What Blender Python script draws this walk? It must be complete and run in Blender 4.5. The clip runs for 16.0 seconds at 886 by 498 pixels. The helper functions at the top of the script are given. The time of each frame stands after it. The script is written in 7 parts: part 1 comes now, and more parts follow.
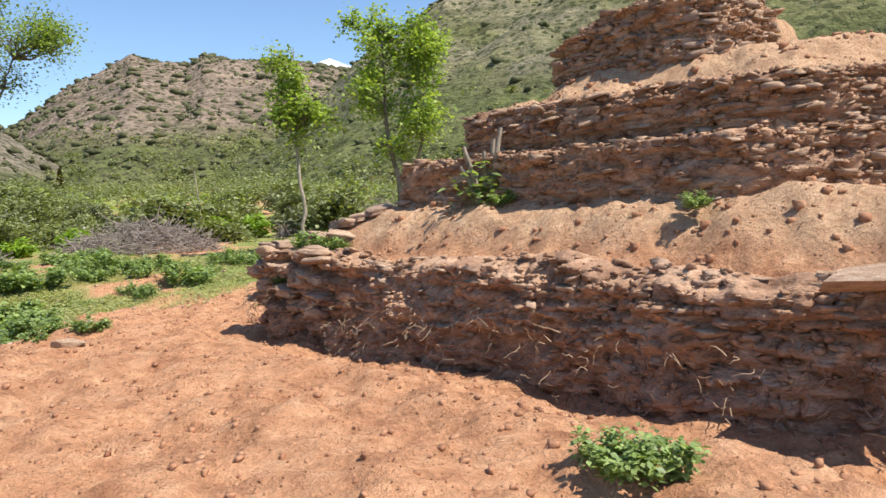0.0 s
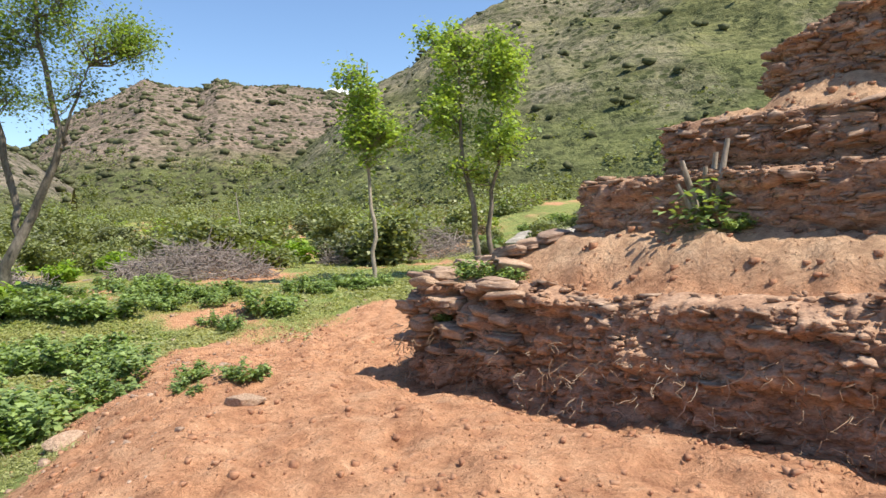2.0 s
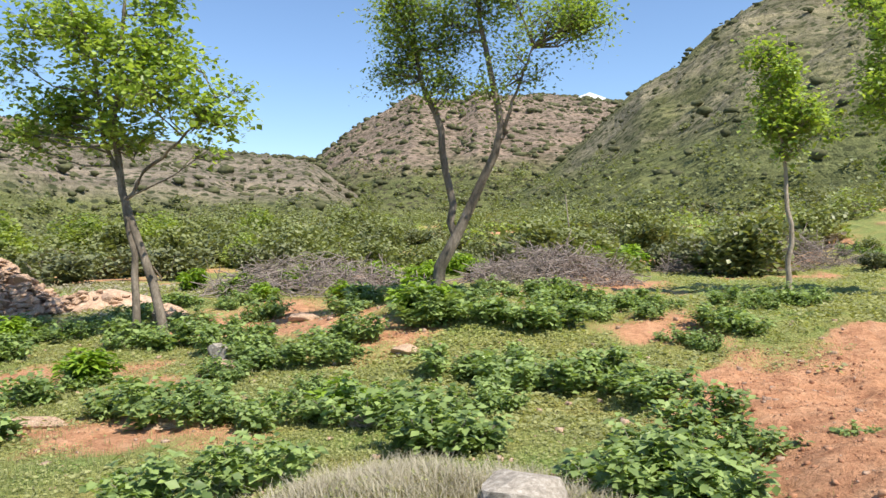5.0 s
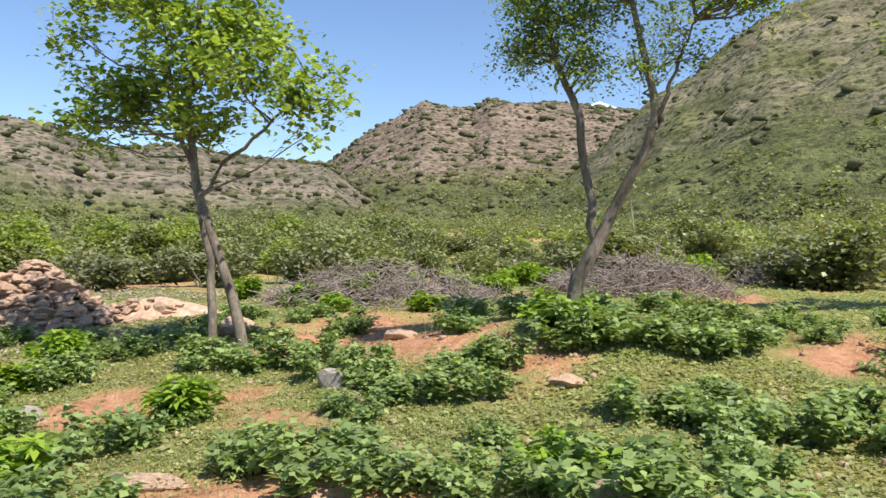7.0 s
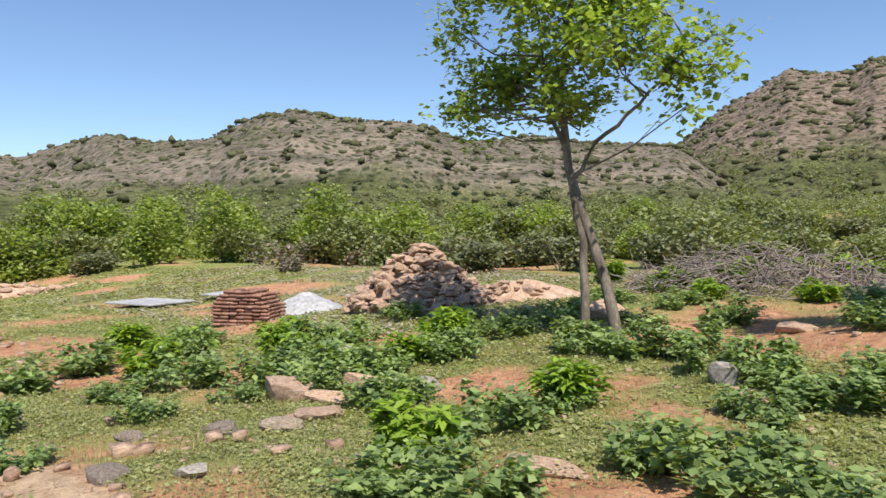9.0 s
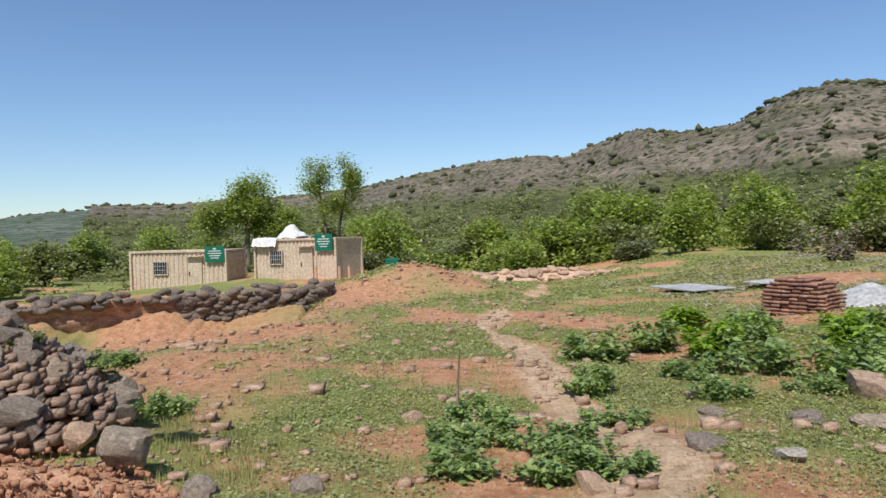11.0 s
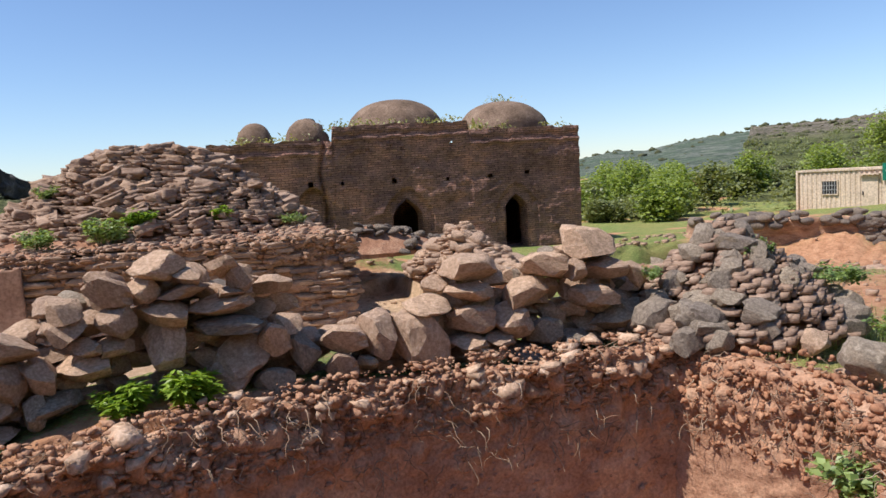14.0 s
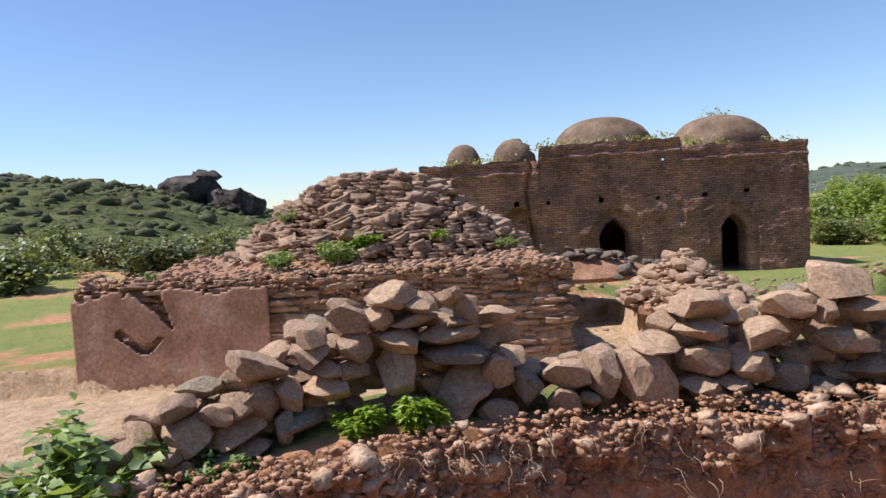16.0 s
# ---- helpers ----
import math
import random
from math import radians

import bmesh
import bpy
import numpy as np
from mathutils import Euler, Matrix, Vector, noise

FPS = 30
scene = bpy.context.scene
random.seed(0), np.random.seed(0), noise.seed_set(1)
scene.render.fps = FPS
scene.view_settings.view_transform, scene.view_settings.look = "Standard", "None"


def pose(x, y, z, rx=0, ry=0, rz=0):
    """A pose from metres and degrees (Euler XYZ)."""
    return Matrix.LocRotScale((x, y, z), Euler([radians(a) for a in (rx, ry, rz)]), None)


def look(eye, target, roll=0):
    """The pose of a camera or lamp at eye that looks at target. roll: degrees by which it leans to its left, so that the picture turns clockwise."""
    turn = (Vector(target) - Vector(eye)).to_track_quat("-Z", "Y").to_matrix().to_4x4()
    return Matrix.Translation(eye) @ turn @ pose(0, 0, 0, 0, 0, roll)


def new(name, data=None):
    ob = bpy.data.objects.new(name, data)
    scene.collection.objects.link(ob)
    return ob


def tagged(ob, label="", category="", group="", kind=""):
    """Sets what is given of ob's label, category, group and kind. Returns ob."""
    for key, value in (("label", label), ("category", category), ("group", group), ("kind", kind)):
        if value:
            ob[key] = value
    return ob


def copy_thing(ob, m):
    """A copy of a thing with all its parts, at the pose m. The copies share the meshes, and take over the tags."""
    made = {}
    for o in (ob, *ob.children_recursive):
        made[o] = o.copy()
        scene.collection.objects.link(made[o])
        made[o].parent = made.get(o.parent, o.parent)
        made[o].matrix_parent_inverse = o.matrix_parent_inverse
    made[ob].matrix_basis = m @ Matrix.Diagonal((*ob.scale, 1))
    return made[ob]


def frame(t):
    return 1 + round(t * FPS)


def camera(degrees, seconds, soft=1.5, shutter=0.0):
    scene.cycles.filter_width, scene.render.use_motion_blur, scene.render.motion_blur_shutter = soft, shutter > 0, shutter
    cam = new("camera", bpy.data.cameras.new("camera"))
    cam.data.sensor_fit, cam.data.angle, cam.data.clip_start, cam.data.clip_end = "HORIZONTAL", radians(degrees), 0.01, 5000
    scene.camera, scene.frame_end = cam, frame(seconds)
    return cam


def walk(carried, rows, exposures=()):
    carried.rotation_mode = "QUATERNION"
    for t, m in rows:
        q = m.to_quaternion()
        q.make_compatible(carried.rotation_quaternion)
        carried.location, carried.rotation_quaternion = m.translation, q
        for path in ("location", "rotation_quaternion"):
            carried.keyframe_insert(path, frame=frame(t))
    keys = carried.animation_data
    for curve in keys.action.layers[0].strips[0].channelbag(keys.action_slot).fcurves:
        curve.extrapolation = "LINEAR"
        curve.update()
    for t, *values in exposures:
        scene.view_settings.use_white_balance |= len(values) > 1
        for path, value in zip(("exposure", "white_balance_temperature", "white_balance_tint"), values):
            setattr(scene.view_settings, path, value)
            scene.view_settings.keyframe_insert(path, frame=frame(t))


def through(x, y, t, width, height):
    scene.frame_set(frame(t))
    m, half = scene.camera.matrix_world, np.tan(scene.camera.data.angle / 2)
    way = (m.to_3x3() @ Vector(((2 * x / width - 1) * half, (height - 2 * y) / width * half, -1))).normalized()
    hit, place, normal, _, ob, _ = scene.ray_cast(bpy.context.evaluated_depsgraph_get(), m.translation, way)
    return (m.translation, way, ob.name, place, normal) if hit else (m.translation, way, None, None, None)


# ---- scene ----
cam = camera(62.8, 16.0)
ROWS = [
    (0.0, 0.000, 0.000, 1.550, -0.18, -3.96, 2.63),
    (0.5, -0.450, 0.289, 1.578, -3.78, -4.03, 2.55),
    (1.0, -0.794, 0.576, 1.584, -5.49, -3.60, 2.48),
    (1.5, -1.234, 0.982, 1.601, -3.42, -2.76, 2.23),
    (2.0, -1.701, 1.226, 1.575, 0.23, -1.76, 1.83),
    (2.5, -2.210, 1.444, 1.583, 5.46, -1.08, 1.40),
    (3.0, -2.836, 1.664, 1.594, 13.48, -0.87, 1.03),
    (3.5, -3.425, 1.757, 1.556, 20.26, -0.88, 0.85),
    (4.0, -3.959, 1.896, 1.571, 21.64, -0.94, 1.05),
    (6.5, -6.493, 3.187, 1.522, 15.44, -0.37, 0.41),
    (7.0, -7.020, 3.377, 1.548, 20.00, -0.16, 0.16),
    (7.5, -7.319, 3.652, 1.507, 24.88, 0.05, 0.10),
    (8.0, -7.456, 3.708, 1.507, 31.54, -0.18, 0.13),
    (10.5, -7.600, 3.172, 1.470, 75.12, -1.56, 1.45),
    (11.0, -7.575, 3.072, 1.473, 86.56, -1.33, 1.47),
    (11.5, -7.526, 2.957, 1.474, 97.01, -1.73, 1.50),
    (12.0, -7.483, 2.909, 1.463, 104.92, -2.46, 1.83),
    (12.5, -7.447, 2.848, 1.468, 111.54, -3.28, 2.43),
    (13.0, -7.381, 2.781, 1.458, 119.04, -3.97, 3.08),
    (13.5, -7.293, 2.702, 1.459, 127.42, -4.69, 3.48),
    (14.0, -7.191, 2.631, 1.453, 135.16, -5.37, 3.46),
    (14.5, -7.143, 2.587, 1.477, 141.16, -5.74, 3.34),
    (15.0, -7.121, 2.531, 1.528, 145.55, -5.30, 3.23),
    (15.5, -7.094, 2.501, 1.570, 148.77, -4.14, 3.23),
    (16.0, -7.085, 2.478, 1.587, 150.89, -3.15, 3.49),
]
walk(cam, [(t, pose(x, y, z, 90 + pitch, roll, yaw)) for t, x, y, z, yaw, pitch, roll in ROWS],
     [(0.0, 0.75, 6750, 10), (4.0, 0.75, 6750, 10), (8.0, 0.65, 6750, 13), (10.5, 0.15, 6400, 11), (12.5, 0.1, 6350, 12), (14.5, 0.4, 6400, 15), (16.0, 0.4, 6400, 15)])

# ---- world, sun, exposure ----
SUN_AZ, SUN_EL = math.atan2(-0.44, 0.90), radians(57)
world = bpy.data.worlds.new("world")
scene.world = world
world.use_nodes = True
wn = world.node_tree.nodes
sky = wn.new("ShaderNodeTexSky")
sky.sky_type, sky.sun_disc = "NISHITA", False
sky.sun_elevation, sky.sun_rotation = SUN_EL, math.pi / 2 - SUN_AZ
sky.air_density, sky.dust_density, sky.ozone_density = 1.0, 0.1, 4.0
wn["Background"].inputs["Strength"].default_value = 0.11
tint = wn.new("ShaderNodeVectorMath")
tint.operation = "MULTIPLY"
tint.inputs[1].default_value = (0.93, 0.985, 1.05)
world.node_tree.links.new(sky.outputs[0], tint.inputs[0])
world.node_tree.links.new(tint.outputs[0], wn["Background"].inputs["Color"])
sun = new("sun", bpy.data.lights.new("sun", "SUN"))
sun.data.energy, sun.data.angle, sun.data.color = 4.2, radians(0.55), (1.0, 0.95, 0.87)
sun.matrix_world = look((math.cos(SUN_AZ) * 50, math.sin(SUN_AZ) * 50, 50 * math.tan(SUN_EL)), (0, 0, 0))

# ---- numbers and noise ----
R = np.random.RandomState(11)


def h3(i, j, k, seed):
    n = (i.astype(np.int64) * 374761393 + j.astype(np.int64) * 668265263 + k.astype(np.int64) * 2147483647 + seed * 974711) & 0xFFFFFFFF
    n = ((n ^ (n >> 13)) * 1274126177) & 0xFFFFFFFF
    return ((n ^ (n >> 16)) & 0xFFFFFF) / 16777215.0


def vn(x, y, z=0.0, seed=0):
    """Value noise from -1 to 1."""
    x, y, z = np.broadcast_arrays(np.asarray(x, float), np.asarray(y, float), np.asarray(z, float))
    i, j, k = np.floor(x), np.floor(y), np.floor(z)
    fx, fy, fz = x - i, y - j, z - k
    fx, fy, fz = (f * f * (3 - 2 * f) for f in (fx, fy, fz))
    i, j, k = i.astype(np.int64), j.astype(np.int64), k.astype(np.int64)
    out = 0
    for a in (0, 1):
        for b in (0, 1):
            for c in (0, 1):
                w = (fx if a else 1 - fx) * (fy if b else 1 - fy) * (fz if c else 1 - fz)
                out = out + w * h3(i + a, j + b, k + c, seed)
    return out * 2 - 1


def fbm(x, y, z=0.0, seed=0, octaves=4, gain=0.5):
    out, amp, f = 0, 1.0, 1.0
    for o in range(octaves):
        out = out + amp * vn(np.asarray(x) * f, np.asarray(y) * f, np.asarray(z) * f, seed + o)
        amp, f = amp * gain, f * 2.03
    return out


def sm(v, a=0.0, b=1.0):
    t = np.clip((v - a) / (b - a), 0, 1)
    return t * t * (3 - 2 * t)


def inside(px, py, poly):
    """Signed distance to a polygon, positive inside."""
    best = np.full(np.shape(px), 1e9)
    inn = np.zeros(np.shape(px), bool)
    for (x0, y0), (x1, y1) in zip(poly, poly[1:] + poly[:1]):
        ex, ey = x1 - x0, y1 - y0
        t = np.clip(((px - x0) * ex + (py - y0) * ey) / (ex * ex + ey * ey), 0, 1)
        best = np.minimum(best, (px - x0 - t * ex) ** 2 + (py - y0 - t * ey) ** 2)
        cross = (y0 > py) != (y1 > py)
        xi = x0 + (py - y0) / (ey if ey else 1e-9) * ex
        inn ^= cross & (px < xi)
    return np.where(inn, 1, -1) * np.sqrt(best)


# ---- the lie of the land ----
U, N, P0 = (0.66, -0.751), (0.751, 0.66), (-2.0, 8.1)
PIT = [(-12.75, -0.35), (-11.5, -1.15), (-10.3, -1.75), (-9.0, -1.95), (-7.6, -2.2), (-5.5, -2.4), (-5.2, 0.7), (-7.5, 1.0), (-9.0, 1.3), (-10.3, 1.7), (-11.6, 1.9), (-12.4, 1.2)]
ROOM = [(-4.5, -9.0), (-7.2, -7.7), (-12.75, -4.65), (-13.0, -6.6), (-15.6, -7.2), (-14.75, -5.3), (-14.1, -3.5), (-13.0, -2.9), (-10.5, -3.1), (-7.5, -3.6), (-4.0, -4.2)]
DIG = [(-30.6, 0.6), (-27.2, -6.0), (-26.6, -7.2), (-17.0, -7.6), (-17.0, -1.0), (-26.0, 0.9)]


def terrace(x, y):
    s = (x - P0[0]) * U[0] + (y - P0[1]) * U[1]
    d = (x - P0[0]) * N[0] + (y - P0[1]) * N[1] - 0.055 * s
    w = 0.07 * fbm(s * 1.7, d * 1.7, 0, 5, 3)
    far = np.maximum(0, s - 4.9) * 1.2
    q0 = np.minimum(d, s + 0.1) + w
    z = 0.78 * sm(q0, 0.17, 0.30) + 0.22 * sm(q0, 0.2, 0.85) + 0.38 * sm(q0, 0.2, 1.25)
    q1 = np.minimum(d - 1.15 - far, (s - 1.0) * 0.8) + w
    z = z + 0.44 * sm(q1, 0.13, 0.24) + 0.06 * sm(q1, 0.2, 0.35)
    q2 = np.minimum(d - 1.42 - far, (s - 1.7) * 0.8) + w
    z = z + 0.42 * sm(q2, 0.14, 0.25) + 0.34 * sm(q2, 0.2, 0.9)
    q3 = np.minimum(np.minimum(d - 2.25, s - 2.3), 4.1 - s) + w
    z = z + 0.6 * sm(q3, 0.13, 0.28) * (0.55 + 0.45 * sm(s, 2.4, 3.2)) + 0.5 * sm(s, 5.2, 7.5) * sm(d, 0.8, 3.0)
    back = 1 - sm(d, 4.2, 7.0) 
    return s, d, z * back


def bump(x, y, cx, cy, rx, ry, h, turn=0.0):
    c, s = math.cos(turn), math.sin(turn)
    a, b = (x - cx) * c + (y - cy) * s, -(x - cx) * s + (y - cy) * c
    return h * np.exp(-((a / rx) ** 2 + (b / ry) ** 2))


def ground(x, y, fine=True):
    x, y = np.asarray(x, float), np.asarray(y, float)
    west = -0.028 * np.clip(-x - 9, 0, 36) * (1 - 0.75 * sm(y, 11, 19))
    z = west + 0.45 * sm(y, 8, 18) + 0.5 * sm(y, 14, 24) * sm(x, -8, -2) - 0.085 * np.clip(-y - 6, 0, 9)
    z = z + 0.06 * fbm(x * 0.5, y * 0.5, 0, 21, 3) * sm(np.hypot(x + 6, y - 3), 1, 4)
    s, d, t = terrace(x, y)
    east = sm(x + 0.25 * (y - 4), -4.6, -2.8)
    z = z * (1 - east) + east * (0.12 + 0.4 * sm(-d, 0.5, 1.7) * (1 - sm(y, 6.4, 8.0) * 0.5) + 0.25 * sm(y, 11, 15))
    z = z + t
    z = z + bump(x, y, -34.6, 3.4, 3.2, 2.6, 1.1) + bump(x, y, -8.7, 12.8, 2.2, 1.8, 0.4) + bump(x, y, -6.2, 5.8, 1.1, 0.9, 0.30)
    z = z + bump(x, y, -13.4, -0.1, 0.9, 1.1, 0.22) + bump(x, y, -9.4, -2.6, 1.2, 0.5, 0.12) - bump(x, y, -6.8, -2.6, 1.6, 1.3, 0.20) + bump(x, y, -15.3, -4.5, 0.9, 1.3, 0.55) + bump(x, y, -15.0, -8.6, 1.9, 1.0, 0.75)
    rr_ = np.hypot(x + 7.2, y - 3.0)
    z = z + 0.055 * np.clip(rr_ - 26, 0, 70) * sm((y - 3) - 0.9 * (-x - 7), -4, 12) * sm(y, 8, 24)
    wx = 0.10 * fbm(x * 1.9, y * 1.9, 0, 31, 3)
    z = z + (-2.0 - z) * sm(inside(x, y, PIT) + wx, -0.02, 0.10)
    z = z + (-0.42 - z) * sm(inside(x, y, ROOM) + wx * 0.4, 0.0, 0.12)
    z = z + (-1.2 - z) * sm(inside(x, y, DIG) + 2.0 * wx, 0.0, 0.5) * sm(-x, 18.5, 24.5)
    z = z + 1.3 * sm(y, 17, 32) * sm(x, -4, 6) * (1 - sm(y, 60, 120))
    if fine:
        z = z + (0.030 * fbm(x * 2.6, y * 2.6, 0, 41, 3) + 0.020 * fbm(x * 7, y * 7, 0, 44, 2) + 0.012 * np.maximum(0, fbm(x * 13, y * 13, 0, 46, 2))) * (0.5 + 1.1 * east)
    return z


def gz(x, y):
    return float(ground(np.array([x]), np.array([y]))[0])


# ---- materials ----
def nodes_of(name):
    m = bpy.data.materials.new(name)
    m.use_nodes = True
    nt = m.node_tree
    return m, nt, nt.nodes, nt.links.new, nt.nodes["Principled BSDF"]


def noise_node(nt, scale, detail=5.0, rough=0.6, vector=None, stretch=None):
    n = nt.nodes.new("ShaderNodeTexNoise")
    n.inputs["Scale"].default_value, n.inputs["Detail"].default_value, n.inputs["Roughness"].default_value = scale, detail, rough
    if vector is None:
        vector = nt.nodes.new("ShaderNodeNewGeometry").outputs["Position"]
    if stretch:
        mp = nt.nodes.new("ShaderNodeMapping")
        mp.inputs["Scale"].default_value = stretch
        nt.links.new(vector, mp.inputs["Vector"])
        vector = mp.outputs["Vector"]
    nt.links.new(vector, n.inputs["Vector"])
    return n


def ramp(nt, source, stops):
    r = nt.nodes.new("ShaderNodeValToRGB")
    while len(r.color_ramp.elements) < len(stops):
        r.color_ramp.elements.new(0.5)
    for e, (p, c) in zip(r.color_ramp.elements, stops):
        e.position, e.color = p, (*c, 1) if len(c) == 3 else c
    nt.links.new(source, r.inputs["Fac"])
    return r


def mix(nt, fac, a, b, mode="MIX"):
    m = nt.nodes.new("ShaderNodeMix")
    m.data_type, m.blend_type = "RGBA", mode
    for src, key in ((fac, "Factor"), (a, "A"), (b, "B")):
        sock = [i for i in m.inputs if i.name == key and i.enabled][0]
        if isinstance(src, (int, float)):
            sock.default_value = src
        elif isinstance(src, tuple):
            sock.default_value = (*src, 1)
        else:
            nt.links.new(src, sock)
    return [o for o in m.outputs if o.enabled][0]


def bumped(nt, bsdf, sources, distance=0.02, strength=0.6):
    prev = None
    for src, dist in sources:
        b = nt.nodes.new("ShaderNodeBump")
        b.inputs["Strength"].default_value, b.inputs["Distance"].default_value = strength, dist
        nt.links.new(src, b.inputs["Height"])
        if prev:
            nt.links.new(prev, b.inputs["Normal"])
        prev = b.outputs["Normal"]
    nt.links.new(prev, bsdf.inputs["Normal"])


def rough_mat(name, dark, mid, light, scale=3.0, fine=40.0, stretch=None, rough=0.95, bumps=((1, 0.03), (2, 0.006)), vary=0.0, local=False):
    """Mottled natural stuff: a broad and a fine noise over three tones."""
    m, nt, nn, link, b = nodes_of(name)
    vec = None
    if local:
        vec = nn.new("ShaderNodeTexCoord").outputs["Object"]
    n1 = noise_node(nt, scale, 6, 0.65, vec, stretch)
    n2 = noise_node(nt, fine, 4, 0.6, vec, stretch)
    c = ramp(nt, n1.outputs["Fac"], [(0.3, dark), (0.52, mid), (0.7, light)]).outputs["Color"]
    f = ramp(nt, n2.outputs["Fac"], [(0.3, (0.52, 0.5, 0.48)), (0.7, (1.24, 1.24, 1.24))]).outputs["Color"]
    c = mix(nt, 0.75, c, f, "MULTIPLY")
    if vary:
        info = nn.new("ShaderNodeObjectInfo")
        v = ramp(nt, info.outputs["Random"], [(0.0, (1 - vary, 1 - vary, 1 - vary * 0.8)), (1.0, (1 + vary * 0.6, 1 + vary * 0.5, 1 + vary * 0.4))]).outputs["Color"]
        c = mix(nt, 1.0, c, v, "MULTIPLY")
    link(c, b.inputs["Base Color"])
    b.inputs["Roughness"].default_value = rough
    b.inputs["Specular IOR Level"].default_value = 0.2
    bumped(nt, b, [((n1, n2)[k - 1].outputs["Fac"], dist * (1.6 if k == 2 else 1.0)) for k, dist in bumps])
    return m


def leaf_mat(name, dark, light, through=0.35, scale=2.5):
    m, nt, nn, link, b = nodes_of(name)
    g = nn.new("ShaderNodeNewGeometry")
    n = noise_node(nt, scale, 3, 0.6)
    add = nn.new("ShaderNodeMath")
    add.operation = "ADD"
    mul = nn.new("ShaderNodeMath")
    mul.operation = "MULTIPLY"
    mul.inputs[1].default_value = 0.5
    link(g.outputs["Random Per Island"], mul.inputs[0])
    link(mul.outputs[0], add.inputs[0])
    mul2 = nn.new("ShaderNodeMath")
    mul2.operation = "MULTIPLY"
    mul2.inputs[1].default_value = 0.6
    link(n.outputs["Fac"], mul2.inputs[0])
    link(mul2.outputs[0], add.inputs[1])
    c = ramp(nt, add.outputs[0], [(0.2, dark), (0.8, light)]).outputs["Color"]
    link(c, b.inputs["Base Color"])
    b.inputs["Roughness"].default_value = 0.45
    b.inputs["Specular IOR Level"].default_value = 0.5
    t = nn.new("ShaderNodeBsdfTranslucent")
    t2 = mix(nt, 1.0, c, (1.3, 1.3, 0.5), "MULTIPLY")
    link(t2, t.inputs["Color"])
    ms = nn.new("ShaderNodeMixShader")
    ms.inputs[0].default_value = through
    link(b.outputs[0], ms.inputs[1])
    link(t.outputs[0], ms.inputs[2])
    link(ms.outputs[0], nn["Material Output"].inputs["Surface"])
    return m


def ground_mat():
    m, nt, nn, link, b = nodes_of("ground")
    broad = noise_node(nt, 0.9, 6, 0.6)
    mid = noise_node(nt, 5.0, 6, 0.7)
    fine = noise_node(nt, 34.0, 5, 0.7)
    clod = noise_node(nt, 13.0, 6, 0.75)
    soil = ramp(nt, mid.outputs["Fac"], [(0.28, (0.32, 0.145, 0.078)), (0.5, (0.53, 0.28, 0.155)), (0.72, (0.65, 0.39, 0.235))]).outputs["Color"]
    pale = ramp(nt, mid.outputs["Fac"], [(0.3, (0.42, 0.28, 0.17)), (0.7, (0.72, 0.54, 0.36))]).outputs["Color"]
    att = nn.new("ShaderNodeAttribute")
    att.attribute_name = "cover"
    sep = nn.new("ShaderNodeSeparateColor")
    link(att.outputs["Color"], sep.inputs[0])
    c = mix(nt, sep.outputs["Green"], soil, pale)
    turf = ramp(nt, fine.outputs["Fac"], [(0.3, (0.09, 0.105, 0.035)), (0.5, (0.25, 0.27, 0.10)), (0.72, (0.46, 0.43, 0.22))]).outputs["Color"]
    lush = ramp(nt, broad.outputs["Fac"], [(0.35, (1.1, 1.0, 0.85)), (0.65, (0.75, 0.95, 0.7))]).outputs["Color"]
    turf = mix(nt, 1.0, turf, lush, "MULTIPLY")
    a1 = nn.new("ShaderNodeMath")
    a1.operation = "MULTIPLY_ADD"
    link(fine.outputs["Fac"], a1.inputs[0])
    a1.inputs[1].default_value = 1.1
    link(sep.outputs["Red"], a1.inputs[2])
    edge = ramp(nt, a1.outputs[0], [(0.85, (0, 0, 0)), (1.15, (1, 1, 1))]).outputs["Color"]
    c = mix(nt, edge, c, turf)
    plaster = ramp(nt, mid.outputs["Fac"], [(0.3, (0.32, 0.165, 0.10)), (0.7, (0.46, 0.26, 0.165))]).outputs["Color"]
    c = mix(nt, sep.outputs["Blue"], c, plaster)
    f = ramp(nt, fine.outputs["Fac"], [(0.3, (0.7, 0.68, 0.66)), (0.65, (1.1, 1.1, 1.1))]).outputs["Color"]
    c = mix(nt, 0.7, c, f, "MULTIPLY")
    b.inputs["Roughness"].default_value = 0.97
    b.inputs["Specular IOR Level"].default_value = 0.15
    f = ramp(nt, clod.outputs["Fac"], [(0.32, (0.66, 0.60, 0.56)), (0.43, (1.04, 1.02, 1.0)), (0.62, (1.22, 1.2, 1.18))]).outputs["Color"]
    c = mix(nt, 0.8, c, f, "MULTIPLY")
    link(c, b.inputs["Base Color"])
    bumped(nt, b, [(mid.outputs["Fac"], 0.07), (clod.outputs["Fac"], 0.032), (fine.outputs["Fac"], 0.022)], strength=0.9)
    return m


